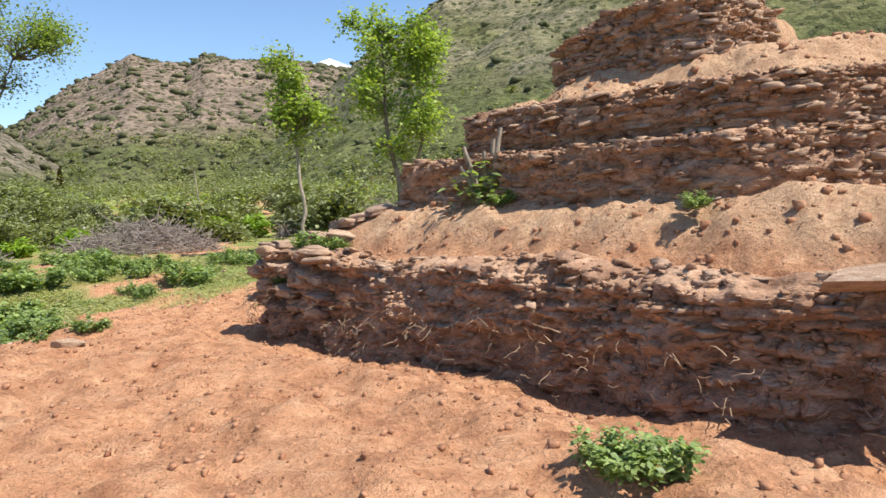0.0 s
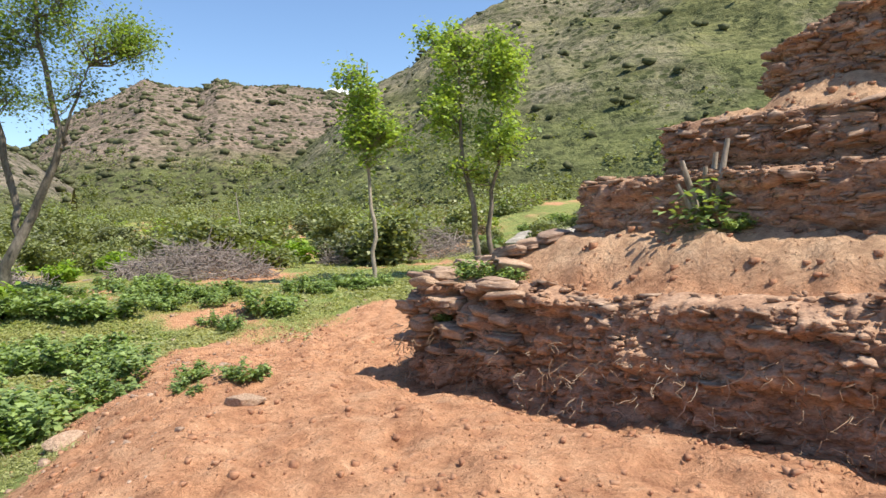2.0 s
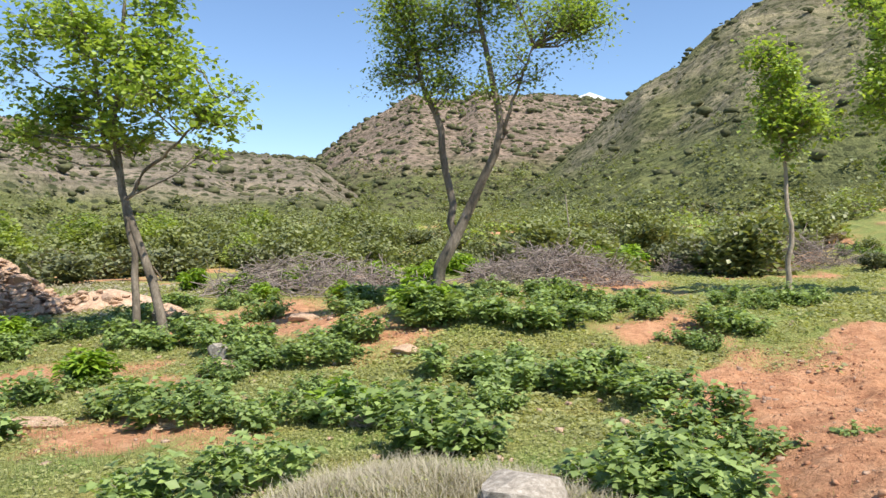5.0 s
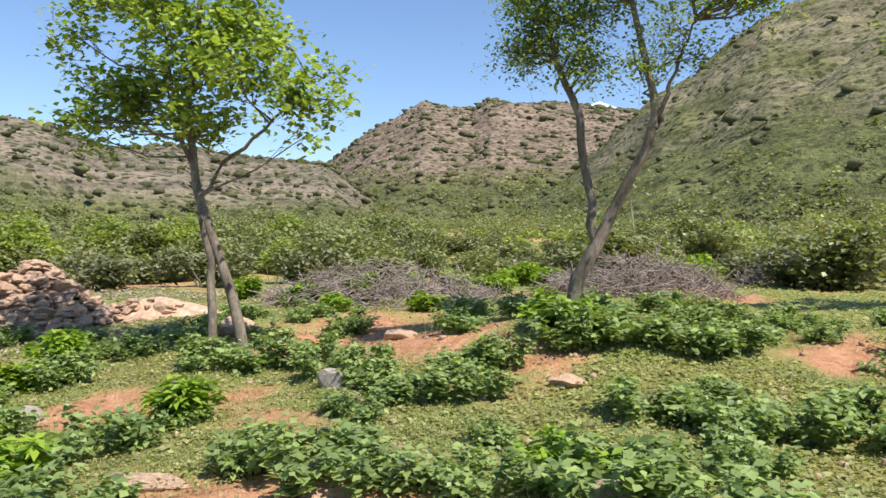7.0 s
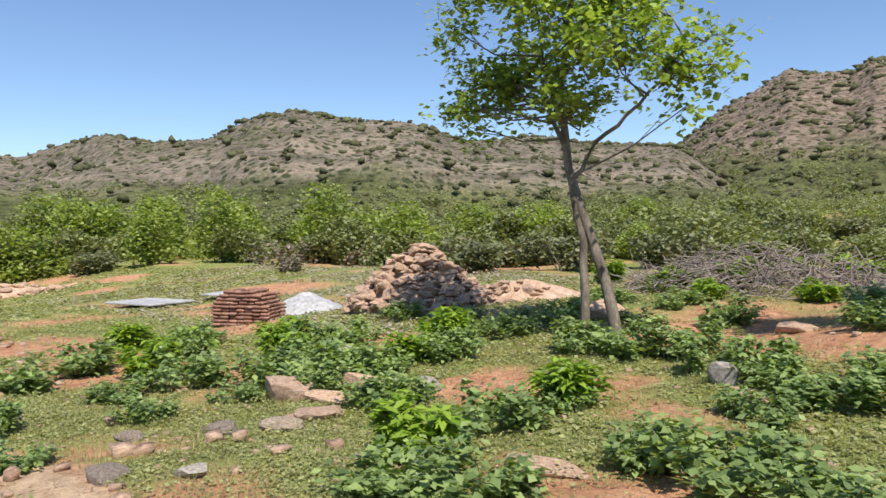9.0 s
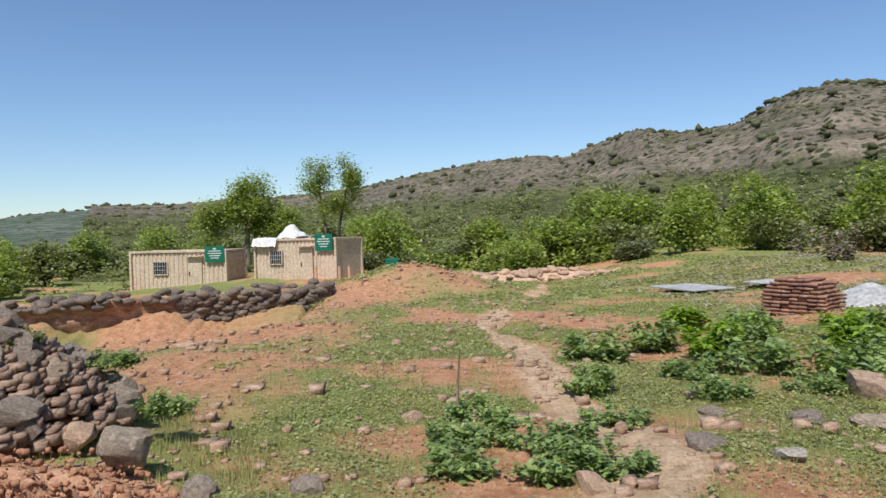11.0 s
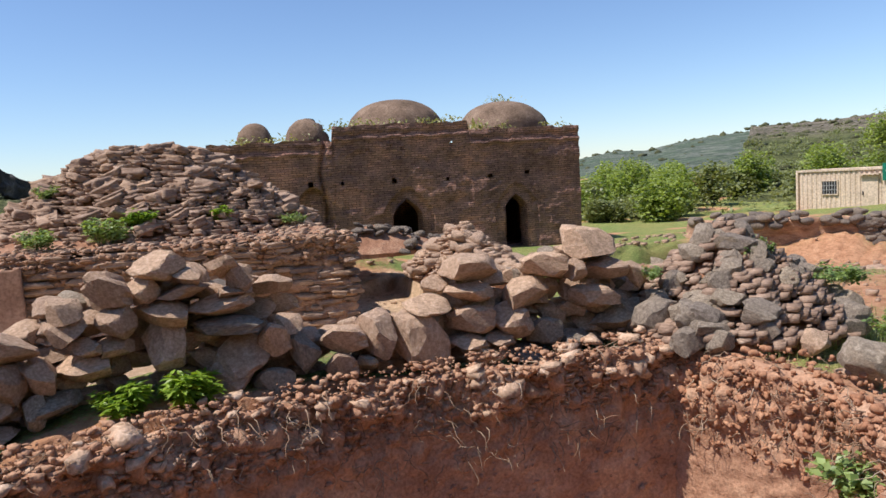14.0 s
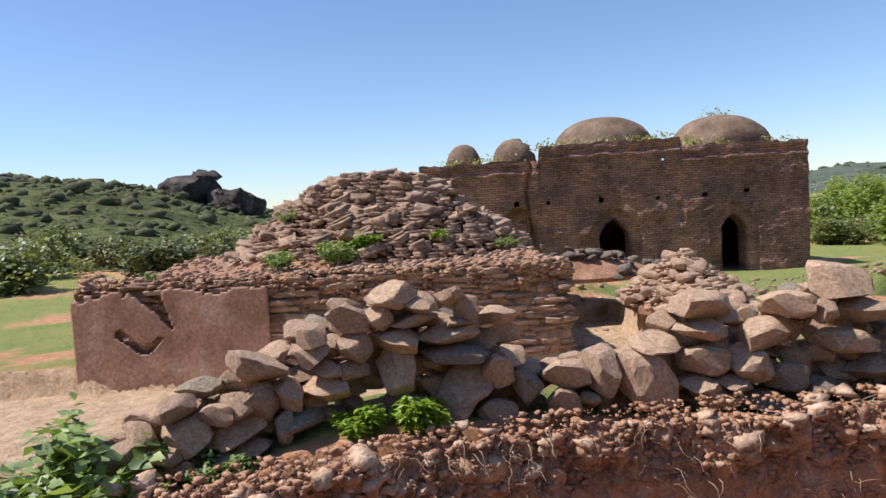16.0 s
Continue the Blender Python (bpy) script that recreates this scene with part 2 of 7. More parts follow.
GROUND = ground_mat()
SOIL = rough_mat("soil_face", (0.25, 0.12, 0.07), (0.40, 0.215, 0.13), (0.52, 0.32, 0.20), 4.0, 38.0, bumps=((1, 0.05), (2, 0.012)))
DARKCOBBLE = rough_mat("dark_cobble", (0.11, 0.09, 0.07), (0.22, 0.18, 0.14), (0.38, 0.32, 0.25), 6.0, 34.0, bumps=((1, 0.02), (2, 0.006)), vary=0.35, local=True)
BANKEARTH = rough_mat("bank_earth", (0.36, 0.19, 0.115), (0.50, 0.29, 0.18), (0.62, 0.41, 0.27), 3.0, 38.0, bumps=((1, 0.04), (2, 0.012)))
PURPLE = rough_mat("schist_soil", (0.22, 0.12, 0.075), (0.45, 0.275, 0.175), (0.64, 0.43, 0.29), 3.2, 36.0, (1, 1, 2.6), bumps=((1, 0.06), (2, 0.014)))
SCHIST = rough_mat("schist_stone", (0.24, 0.16, 0.11), (0.42, 0.29, 0.20), (0.58, 0.43, 0.31), 5.0, 30.0, (1, 1, 4.0), bumps=((1, 0.02), (2, 0.008)), vary=0.25)
TAN = rough_mat("tan_sandstone", (0.38, 0.25, 0.165), (0.62, 0.43, 0.29), (0.76, 0.58, 0.43), 6.0, 34.0, bumps=((1, 0.035), (2, 0.012)), vary=0.2, local=True)
GREYROCK = rough_mat("grey_boulder", (0.22, 0.175, 0.13), (0.40, 0.33, 0.245), (0.58, 0.49, 0.38), 6.0, 34.0, bumps=((1, 0.035), (2, 0.012)), vary=0.3, local=True)
WHITEROCK = rough_mat("white_rock", (0.24, 0.21, 0.17), (0.42, 0.375, 0.31), (0.58, 0.53, 0.46), 5.0, 30.0, bumps=((1, 0.02), (2, 0.005)), local=True)
PLASTER = rough_mat("mud_plaster", (0.33, 0.195, 0.13), (0.44, 0.27, 0.185), (0.56, 0.41, 0.31), 2.2, 22.0, rough=0.9, bumps=((1, 0.01), (2, 0.003)))


def masonry_mat():
    m, nt, nn, link, b = nodes_of("old_masonry")
    co = nn.new("ShaderNodeTexCoord").outputs["Object"]
    sep = nn.new("ShaderNodeSeparateXYZ")
    link(co, sep.inputs[0])
    ad = nn.new("ShaderNodeMath")
    link(sep.outputs["X"], ad.inputs[0])
    link(sep.outputs["Y"], ad.inputs[1])
    cb = nn.new("ShaderNodeCombineXYZ")
    wob = noise_node(nt, 1.4, 4, 0.6, co)
    wz = nn.new("ShaderNodeMath")
    wz.operation = "MULTIPLY_ADD"
    link(wob.outputs["Fac"], wz.inputs[0])
    wz.inputs[1].default_value = 0.16
    link(sep.outputs["Z"], wz.inputs[2])
    link(ad.outputs[0], cb.inputs[0])
    link(wz.outputs[0], cb.inputs[1])
    br = nn.new("ShaderNodeTexBrick")
    br.inputs["Scale"].default_value = 1.0
    br.inputs["Brick Width"].default_value, br.inputs["Row Height"].default_value = 0.27, 0.085
    br.inputs["Mortar Size"].default_value = 0.012
    br.inputs["Mortar Smooth"].default_value = 0.5
    br.inputs["Color1"].default_value, br.inputs["Color2"].default_value, br.inputs["Mortar"].default_value = (0.54, 0.32, 0.25, 1), (0.27, 0.16, 0.13, 1), (0.09, 0.06, 0.05, 1)
    link(cb.outputs[0], br.inputs["Vector"])
    n1 = noise_node(nt, 0.7, 7, 0.7, co, (1, 1, 0.7))
    n2 = noise_node(nt, 6.0, 6, 0.7, co)
    stain = ramp(nt, n1.outputs["Fac"], [(0.3, (0.35, 0.32, 0.32)), (0.5, (0.85, 0.8, 0.78)), (0.72, (1.7, 1.4, 1.2))]).outputs["Color"]
    c = mix(nt, 0.9, br.outputs["Color"], stain, "MULTIPLY")
    coat = ramp(nt, n2.outputs["Fac"], [(0.45, (0, 0, 0)), (0.62, (1, 1, 1))]).outputs["Color"]
    c = mix(nt, coat, c, mix(nt, 1.0, (0.36, 0.225, 0.18), stain, "MULTIPLY"))
    link(c, b.inputs["Base Color"])
    b.inputs["Roughness"].default_value = 0.97
    b.inputs["Specular IOR Level"].default_value = 0.1
    bumped(nt, b, [(br.outputs["Fac"], -0.02), (n2.outputs["Fac"], 0.09)], strength=0.9)
    return m


MASONRY = masonry_mat()
CLOD = rough_mat("earth_clod", (0.28, 0.13, 0.075), (0.45, 0.23, 0.13), (0.56, 0.33, 0.20), 4.0, 38.0, bumps=((2, 0.004),))
DARKROCK = rough_mat("dark_rock", (0.035, 0.03, 0.028), (0.08, 0.07, 0.062), (0.16, 0.14, 0.12), 0.4, 3.0, bumps=((1, 0.5), (2, 0.1)))
DOME = rough_mat("old_dome_plaster", (0.13, 0.09, 0.06), (0.24, 0.165, 0.115), (0.34, 0.25, 0.18), 1.2, 14.0, bumps=((1, 0.05), (2, 0.03)))
BRICK = rough_mat("thin_brick", (0.22, 0.12, 0.085), (0.35, 0.20, 0.14), (0.48, 0.31, 0.23), 6.0, 40.0, vary=0.25)
CREAM = rough_mat("cream_paint", (0.56, 0.44, 0.33), (0.66, 0.53, 0.40), (0.70, 0.57, 0.44), 0.8, 9.0, rough=0.55, bumps=((2, 0.001),))
DARKMETAL = rough_mat("dark_metal", (0.02, 0.02, 0.02), (0.035, 0.035, 0.035), (0.05, 0.05, 0.05), 3, 20, rough=0.5, bumps=((2, 0.001),))
GREENSIGN = rough_mat("green_sign_paint", (0.01, 0.13, 0.08), (0.015, 0.17, 0.11), (0.02, 0.20, 0.13), 2, 20, rough=0.4, bumps=((2, 0.0005),))
WHITE = rough_mat("white_cloth", (0.66, 0.66, 0.64), (0.76, 0.76, 0.74), (0.82, 0.82, 0.80), 2, 14, rough=0.8, bumps=((1, 0.03), (2, 0.004)))
SHEET = rough_mat("grey_sheet", (0.36, 0.36, 0.35), (0.48, 0.48, 0.47), (0.6, 0.6, 0.58), 1.5, 12, rough=0.6, bumps=((2, 0.003),))
BARK = rough_mat("grey_bark", (0.10, 0.085, 0.065), (0.20, 0.17, 0.13), (0.34, 0.29, 0.23), 6.0, 40.0, (1, 1, 0.4), bumps=((1, 0.02), (2, 0.006)))
PALEBARK = rough_mat("pale_bark", (0.22, 0.19, 0.14), (0.36, 0.31, 0.24), (0.5, 0.44, 0.36), 6.0, 40.0, (1, 1, 0.4), bumps=((1, 0.01), (2, 0.004)))
TWIG = rough_mat("dry_twig", (0.19, 0.155, 0.13), (0.34, 0.285, 0.25), (0.48, 0.42, 0.38), 4.0, 30.0, bumps=((2, 0.002),))
ROOT = rough_mat("dry_root", (0.20, 0.12, 0.08), (0.38, 0.27, 0.18), (0.55, 0.45, 0.34), 2.0, 30.0, bumps=((2, 0.002),))
CLOUD = rough_mat("cloud_white", (0.75, 0.76, 0.78), (0.8, 0.8, 0.82), (0.85, 0.85, 0.86), 0.01, 0.05, bumps=((1, 1.0),))
NETTLE = leaf_mat("nettle_leaf", (0.06, 0.11, 0.03), (0.36, 0.47, 0.16))
BRIGHT = leaf_mat("bright_leaf", (0.10, 0.20, 0.02), (0.32, 0.46, 0.05))
POPLAR = leaf_mat("poplar_leaf", (0.10, 0.18, 0.035), (0.44, 0.56, 0.14), 0.45)
ACACIA = leaf_mat("acacia_leaf", (0.09, 0.14, 0.04), (0.34, 0.46, 0.12), 0.45)
SCRUB = leaf_mat("scrub_leaf", (0.09, 0.11, 0.04), (0.30, 0.33, 0.13), 0.3, 0.35)
OLIVE = leaf_mat("olive_scrub_leaf", (0.08, 0.09, 0.04), (0.25, 0.27, 0.13), 0.25, 0.35)
SPRING = leaf_mat("spring_leaf", (0.13, 0.18, 0.04), (0.38, 0.46, 0.12), 0.4, 0.5)
TWIGLEAF = leaf_mat("dry_scrub", (0.13, 0.10, 0.07), (0.27, 0.22, 0.16), 0.2, 0.5)
DRYGRASS = leaf_mat("dry_grass", (0.22, 0.19, 0.13), (0.50, 0.45, 0.34), 0.3)
GRASS = leaf_mat("green_grass", (0.13, 0.145, 0.045), (0.47, 0.475, 0.21), 0.35)


def hill_mat(name, rock, pale, green, dark, bush, amount, low=None):
    m, nt, nn, link, b = nodes_of(name)
    n1 = noise_node(nt, 0.035, 8, 0.68)
    n2 = noise_node(nt, 0.4, 6, 0.7)
    v = nn.new("ShaderNodeTexVoronoi")
    v.inputs["Scale"].default_value = bush
    link(nn.new("ShaderNodeNewGeometry").outputs["Position"], v.inputs["Vector"])
    c = ramp(nt, n2.outputs["Fac"], [(0.35, rock), (0.62, pale)]).outputs["Color"]
    gmask = ramp(nt, n1.outputs["Fac"], [(0.62 - amount, (0, 0, 0)), (0.78 - amount, (1, 1, 1))]).outputs["Color"]
    c = mix(nt, gmask, c, green)
    if low:
        z = nn.new("ShaderNodeSeparateXYZ")
        link(nn.new("ShaderNodeNewGeometry").outputs["Position"], z.inputs[0])
        up = nn.new("ShaderNodeMath")
        up.operation = "MULTIPLY_ADD"
        link(n1.outputs["Fac"], up.inputs[0])
        up.inputs[1].default_value = -1.6 * low
        link(z.outputs["Z"], up.inputs[2])
        fade = nn.new("ShaderNodeMapRange")
        fade.inputs["From Min"].default_value, fade.inputs["From Max"].default_value = 0.0, 0.45 * low
        link(up.outputs[0], fade.inputs["Value"])
        c = mix(nt, fade.outputs[0], (0.15, 0.165, 0.07), c)
    band = noise_node(nt, 1.0, 7, 0.72, None, (0.05, 0.05, 0.55))
    c = mix(nt, 0.85, c, ramp(nt, band.outputs["Fac"], [(0.36, (0.55, 0.56, 0.52)), (0.5, (0.95, 0.95, 0.95)), (0.64, (1.35, 1.3, 1.22))]).outputs["Color"], "MULTIPLY")
    speck = noise_node(nt, 1.5, 6, 0.8)
    c = mix(nt, 0.8, c, ramp(nt, speck.outputs["Fac"], [(0.36, (0.45, 0.5, 0.42)), (0.5, (1, 1, 1)), (0.66, (1.3, 1.27, 1.2))]).outputs["Color"], "MULTIPLY")
    dots = ramp(nt, v.outputs["Distance"], [(0.28, (1, 1, 1)), (0.42, (0, 0, 0))]).outputs["Color"]
    c = mix(nt, dots, c, dark)
    link(c, b.inputs["Base Color"])
    b.inputs["Roughness"].default_value = 1.0
    b.inputs["Specular IOR Level"].default_value = 0.05
    bumped(nt, b, [(n1.outputs["Fac"], 9.0), (n2.outputs["Fac"], 1.6)], strength=0.8)
    return m


HILLSHRUB = rough_mat("hillside_bush", (0.055, 0.06, 0.03), (0.11, 0.115, 0.055), (0.19, 0.19, 0.10), 0.5, 3.0, bumps=((1, 0.2),))
HILL_BROWN = hill_mat("hill_brown_rock", (0.20, 0.15, 0.115), (0.36, 0.28, 0.22), (0.20, 0.17, 0.11), (0.09, 0.085, 0.05), 0.45, 0.0, 22.0)
HILL_GREEN = hill_mat("hill_green_scrub", (0.22, 0.20, 0.13), (0.33, 0.29, 0.20), (0.185, 0.19, 0.085), (0.08, 0.09, 0.04), 0.6, 0.2, 16.0)
HILL_GREY = hill_mat("hill_grey_rock", (0.21, 0.18, 0.135), (0.31, 0.262, 0.205), (0.15, 0.155, 0.08), (0.07, 0.08, 0.04), 0.7, 0.08, 7.0)
# distance haze is put into these cooler, low-contrast tones
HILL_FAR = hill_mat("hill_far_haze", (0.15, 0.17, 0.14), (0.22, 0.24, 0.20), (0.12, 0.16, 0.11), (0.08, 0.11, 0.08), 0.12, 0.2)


# ---- mesh helpers ----
def mesh_from(name, verts, faces, material=None, smooth=False):
    me = bpy.data.meshes.new(name)
    verts = np.asarray(verts, np.float32)
    me.vertices.add(len(verts))
    me.vertices.foreach_set("co", verts.ravel())
    if isinstance(faces, np.ndarray):
        n = faces.shape[1]
        me.loops.add(faces.size)
        me.loops.foreach_set("vertex_index", faces.ravel().astype(np.int32))
        me.polygons.add(len(faces))
        me.polygons.foreach_set("loop_start", (np.arange(len(faces)) * n).astype(np.int32))
        me.update(calc_edges=True)
    else:
        me = bpy.data.meshes.new(name)
        me.from_pydata([tuple(v) for v in verts.tolist()], [], faces)
    if smooth:
        me.polygons.foreach_set("use_smooth", [True] * len(me.polygons))
    if material:
        me.materials.append(material)
    me.update()
    return me


def grid_faces(nu, nv):
    a = np.arange(nu * nv).reshape(nu, nv)
    return np.stack([a[:-1, :-1], a[1:, :-1], a[1:, 1:], a[:-1, 1:]], -1).reshape(-1, 4)


def put(name, me, parent=None, m=None, label="", category="", group="", kind=""):
    ob = new(name, me)
    if m is not None:
        ob.matrix_basis = m
    if parent:
        ob.parent = parent
    return tagged(ob, label, category, group, kind)


def part(name, bm, material, parent, label=""):
    me = bpy.data.meshes.new(name)
    bm.to_mesh(me)
    bm.free()
    me.materials.append(material)
    return put(name, me, parent, label=label)


def box_bm(sx, sy, sz, at=(0, 0, 0), bevel=0.0):
    bm = bmesh.new()
    bmesh.ops.create_cube(bm, size=1, matrix=Matrix.Translation(at) @ Matrix.Diagonal((sx, sy, sz, 1)))
    if bevel:
        bmesh.ops.bevel(bm, geom=bm.edges[:], offset=bevel, segments=1, affect="EDGES")
    return bm


def tube(path, radii, sides=6):
    """Verts and quads of a tapered tube along a path."""
    path = np.asarray(path, float)
    vs, fs = [], []
    for i, p in enumerate(path):
        t = path[min(i + 1, len(path) - 1)] - path[max(i - 1, 0)]
        t = t / (np.linalg.norm(t) + 1e-9)
        a = np.cross(t, (0.31, 0.95, 0.02) if abs(t[2]) > 0.8 else (0, 0, 1))
        a = a / (np.linalg.norm(a) + 1e-9)
        b = np.cross(t, a)
        for k in range(sides):
            w = 2 * math.pi * k / sides
            vs.append(p + radii[i] * (math.cos(w) * a + math.sin(w) * b))
    n = len(path)
    for i in range(n - 1):
        for k in range(sides):
            k2 = (k + 1) % sides
            fs.append((i * sides + k, i * sides + k2, (i + 1) * sides + k2, (i + 1) * sides + k))
    return vs, fs


def join(lists):
    vs, fs = [], []
    for v, f in lists:
        o = len(vs)
        vs.extend(v)
        fs.extend([tuple(i + o for i in q) for q in f])
    return np.array(vs), fs


def ico(sub):
    bm = bmesh.new()
    bmesh.ops.create_icosphere(bm, subdivisions=sub, radius=1)
    v = np.array([x.co[:] for x in bm.verts])
    f = np.array([[x.index for x in p.verts] for p in bm.faces])
    bm.free()
    return v, f


ICO1, ICO2, ICO3 = ico(1), ico(2), ico(3)


def stone_data(seed, boxy=0.4, cuts=7, lump=0.10, base=ICO3):
    """A stone of unit half size: a rounded block with flat broken sides."""
    rr = np.random.RandomState(seed)
    v, f = base
    v = v.copy()
    v = v / (np.abs(v).max(1, keepdims=True) ** boxy)
    v = v / np.abs(v).max()
    v = v * (1 + lump * fbm(v[:, 0] * 1.6 + seed, v[:, 1] * 1.6, v[:, 2] * 1.6, seed, 3)[:, None])
    for _ in range(cuts):
        n = rr.normal(size=3)
        n /= np.linalg.norm(n)
        lim = (v @ n).max() * rr.uniform(0.62, 0.9)
        over = np.maximum(0, v @ n - lim)
        v = v - over[:, None] * n * 0.93
    v = v * (1 + 0.02 * fbm(v[:, 0] * 7, v[:, 1] * 7, v[:, 2] * 7, seed + 5, 2)[:, None])
    return v / np.abs(v).max(0), f


def boulder_data(seed, cuts=14, lump=0.2, flat=0.74):
    """A weathered boulder: a lump with many broken planes and sharp arrises between them."""
    rr = np.random.RandomState(seed)
    v, f = ICO3
    v = v / (np.abs(v).max(1, keepdims=True) ** 0.28)
    v = v * (1 + lump * fbm(v[:, 0] * 1.3 + seed, v[:, 1] * 1.3, v[:, 2] * 1.3, seed, 2)[:, None])
    for _ in range(cuts):
        n = rr.normal(size=3)
        n /= np.linalg.norm(n)
        lim = (v @ n).max() * rr.uniform(flat - 0.16, flat + 0.05)
        v = v - np.maximum(0, v @ n - lim)[:, None] * n * 0.97
    v = v * (1 + 0.035 * fbm(v[:, 0] * 4 + seed, v[:, 1] * 4, v[:, 2] * 4, seed + 5, 4)[:, None])
    v = v - (v.max(0) + v.min(0)) / 2
    return v / np.abs(v).max(0), f


def boulder_meshes(name, material, count, seed, **kw):
    out = []
    for i in range(count):
        me = mesh_from(name, *boulder_data(seed + i, **kw), material, True)
        me.set_sharp_from_angle(angle=radians(20))
        out.append(me)
    return out


def stone_meshes(name, material, count, seed, **kw):
    out = []
    for i in range(count):
        v, f = stone_data(seed + i, **kw)
        out.append(mesh_from(name, v, f, material))
    return out


def block_data(seed, n=4, round_=0.14, jit=0.05, skew=0.22):
    """An angular split stone: a skewed block with worn corners and rough faces."""
    rr = np.random.RandomState(seed)
    idx, vs, fs = {}, [], []

    def vert(p):
        if p not in idx:
            idx[p] = len(vs)
            vs.append(p)
        return idx[p]
    for ax in range(3):
        for side in (0, n):
            for a in range(n):
                for b in range(n):
                    q = []
                    for da, db in ((0, 0), (1, 0), (1, 1), (0, 1)):
                        p = [0, 0, 0]
                        p[ax], p[(ax + 1) % 3], p[(ax + 2) % 3] = side, a + da, b + db
                        q.append(vert(tuple(p)))
                    q = q if side else q[::-1]
                    fs += [(q[0], q[1], q[2]), (q[0], q[2], q[3])] if (a + b) % 2 else [(q[0], q[1], q[3]), (q[1], q[2], q[3])]
    v = np.array(vs, float) / n * 2 - 1
    c = rr.uniform(-skew, skew, (2, 2, 2, 3))
    t = (v + 1) / 2
    off = np.zeros_like(v)
    for a in (0, 1):
        for b in (0, 1):
            for d in (0, 1):
                w = (t[:, 0] if a else 1 - t[:, 0]) * (t[:, 1] if b else 1 - t[:, 1]) * (t[:, 2] if d else 1 - t[:, 2])
                off += w[:, None] * c[a, b, d]
    ball = v / np.linalg.norm(v, axis=1, keepdims=True) * 1.15
    v = v * (1 - round_ * 2) + ball * round_ * 2 + off
    for _ in range(3):
        nrm = rr.normal(size=3)
        nrm /= np.linalg.norm(nrm)
        lim = (v @ nrm).max() * rr.uniform(0.68, 0.9)
        v = v - np.maximum(0, v @ nrm - lim)[:, None] * nrm
    v = v + rr.uniform(-jit, jit, v.shape) * 0.6 + jit * fbm(v[:, 0] * 2 + seed, v[:, 1] * 2, v[:, 2] * 2, seed, 2)[:, None]
    v = v - (v.max(0) + v.min(0)) / 2
    return v / np.abs(v).max(0), np.array(fs)


def block_meshes(name, material, count, seed, **kw):
    return [mesh_from(name, *block_data(seed + i, **kw), material) for i in range(count)]


BLOCKS = {}
for key, mt in (("tan", TAN), ("grey", GREYROCK), ("white", WHITEROCK)):
    BLOCKS[key] = boulder_meshes("stone_" + key, mt, 14, 100)
ROCKS = {}
for key, mt in (("tan", TAN), ("grey", GREYROCK), ("white", WHITEROCK)):
    ROCKS[key] = boulder_meshes("rock_" + key, mt, 6, 170, cuts=6, flat=0.9)
SMALL = block_meshes("stone_small", TAN, 10, 150, n=3, round_=0.16, jit=0.06, skew=0.3)
COBBLE = stone_meshes("cobble", DARKCOBBLE, 6, 300, boxy=0.25, cuts=4, base=ICO2)


def slab_data(seed, n=5):
    """A split slab of laminated stone: thin leaves of unequal reach, broken ends."""
    v, f = block_data(seed, n, 0.03, 0.05, 0.16)
    rr = np.random.RandomState(seed + 5)
    reach = rr.uniform(0.86, 1.06, 9)
    lay = np.clip(((v[:, 2] + 1) * 4).astype(int), 0, 8)
    v[:, 0] *= reach[lay]
    v[:, 1] *= reach[lay] * 1.02
    return v, f


SLABS = [mesh_from("slab", *slab_data(400 + i), SCHIST) for i in range(16)]
BRICKSLAB = block_meshes("brick", BRICK, 4, 500, n=2, round_=0.04, jit=0.03, skew=0.08)


def stone_at(meshes, x, y, z, size, turn=None, tilt=0.25, parent=None, name="stone", **tags):
    sx, sy, sz = size
    e = Euler((R.uniform(-tilt, tilt), R.uniform(-tilt, tilt), R.uniform(0, 6.28) if turn is None else turn))
    m = Matrix.LocRotScale((x, y, z), e, (sx / 2, sy / 2, sz / 2))
    return put(name, meshes[R.randint(len(meshes))], parent, m, **tags)


# ---- ground and hills ----
def axis(a, b, step, lo, hi, grow=1.13):
    xs = list(np.arange(a, b + step / 2, step))
    s, x = step, xs[-1]
    while x < hi:
        s *= grow
        x += s
        xs.append(x)
    s, x = step, xs[0]
    while x > lo:
        s *= grow
        x -= s
        xs.insert(0, x)
    return np.array(xs)


gx, gy = axis(-16.5, 4.5, 0.06, -900, 900), axis(-9.0, 10.5, 0.06, -900, 900)
X, Y = np.meshgrid(gx, gy, indexing="ij")
Zg = ground(X, Y)
gme = mesh_from("ground", np.stack([X, Y, Zg], -1).reshape(-1, 3), grid_faces(len(gx), len(gy)), GROUND, smooth=True)


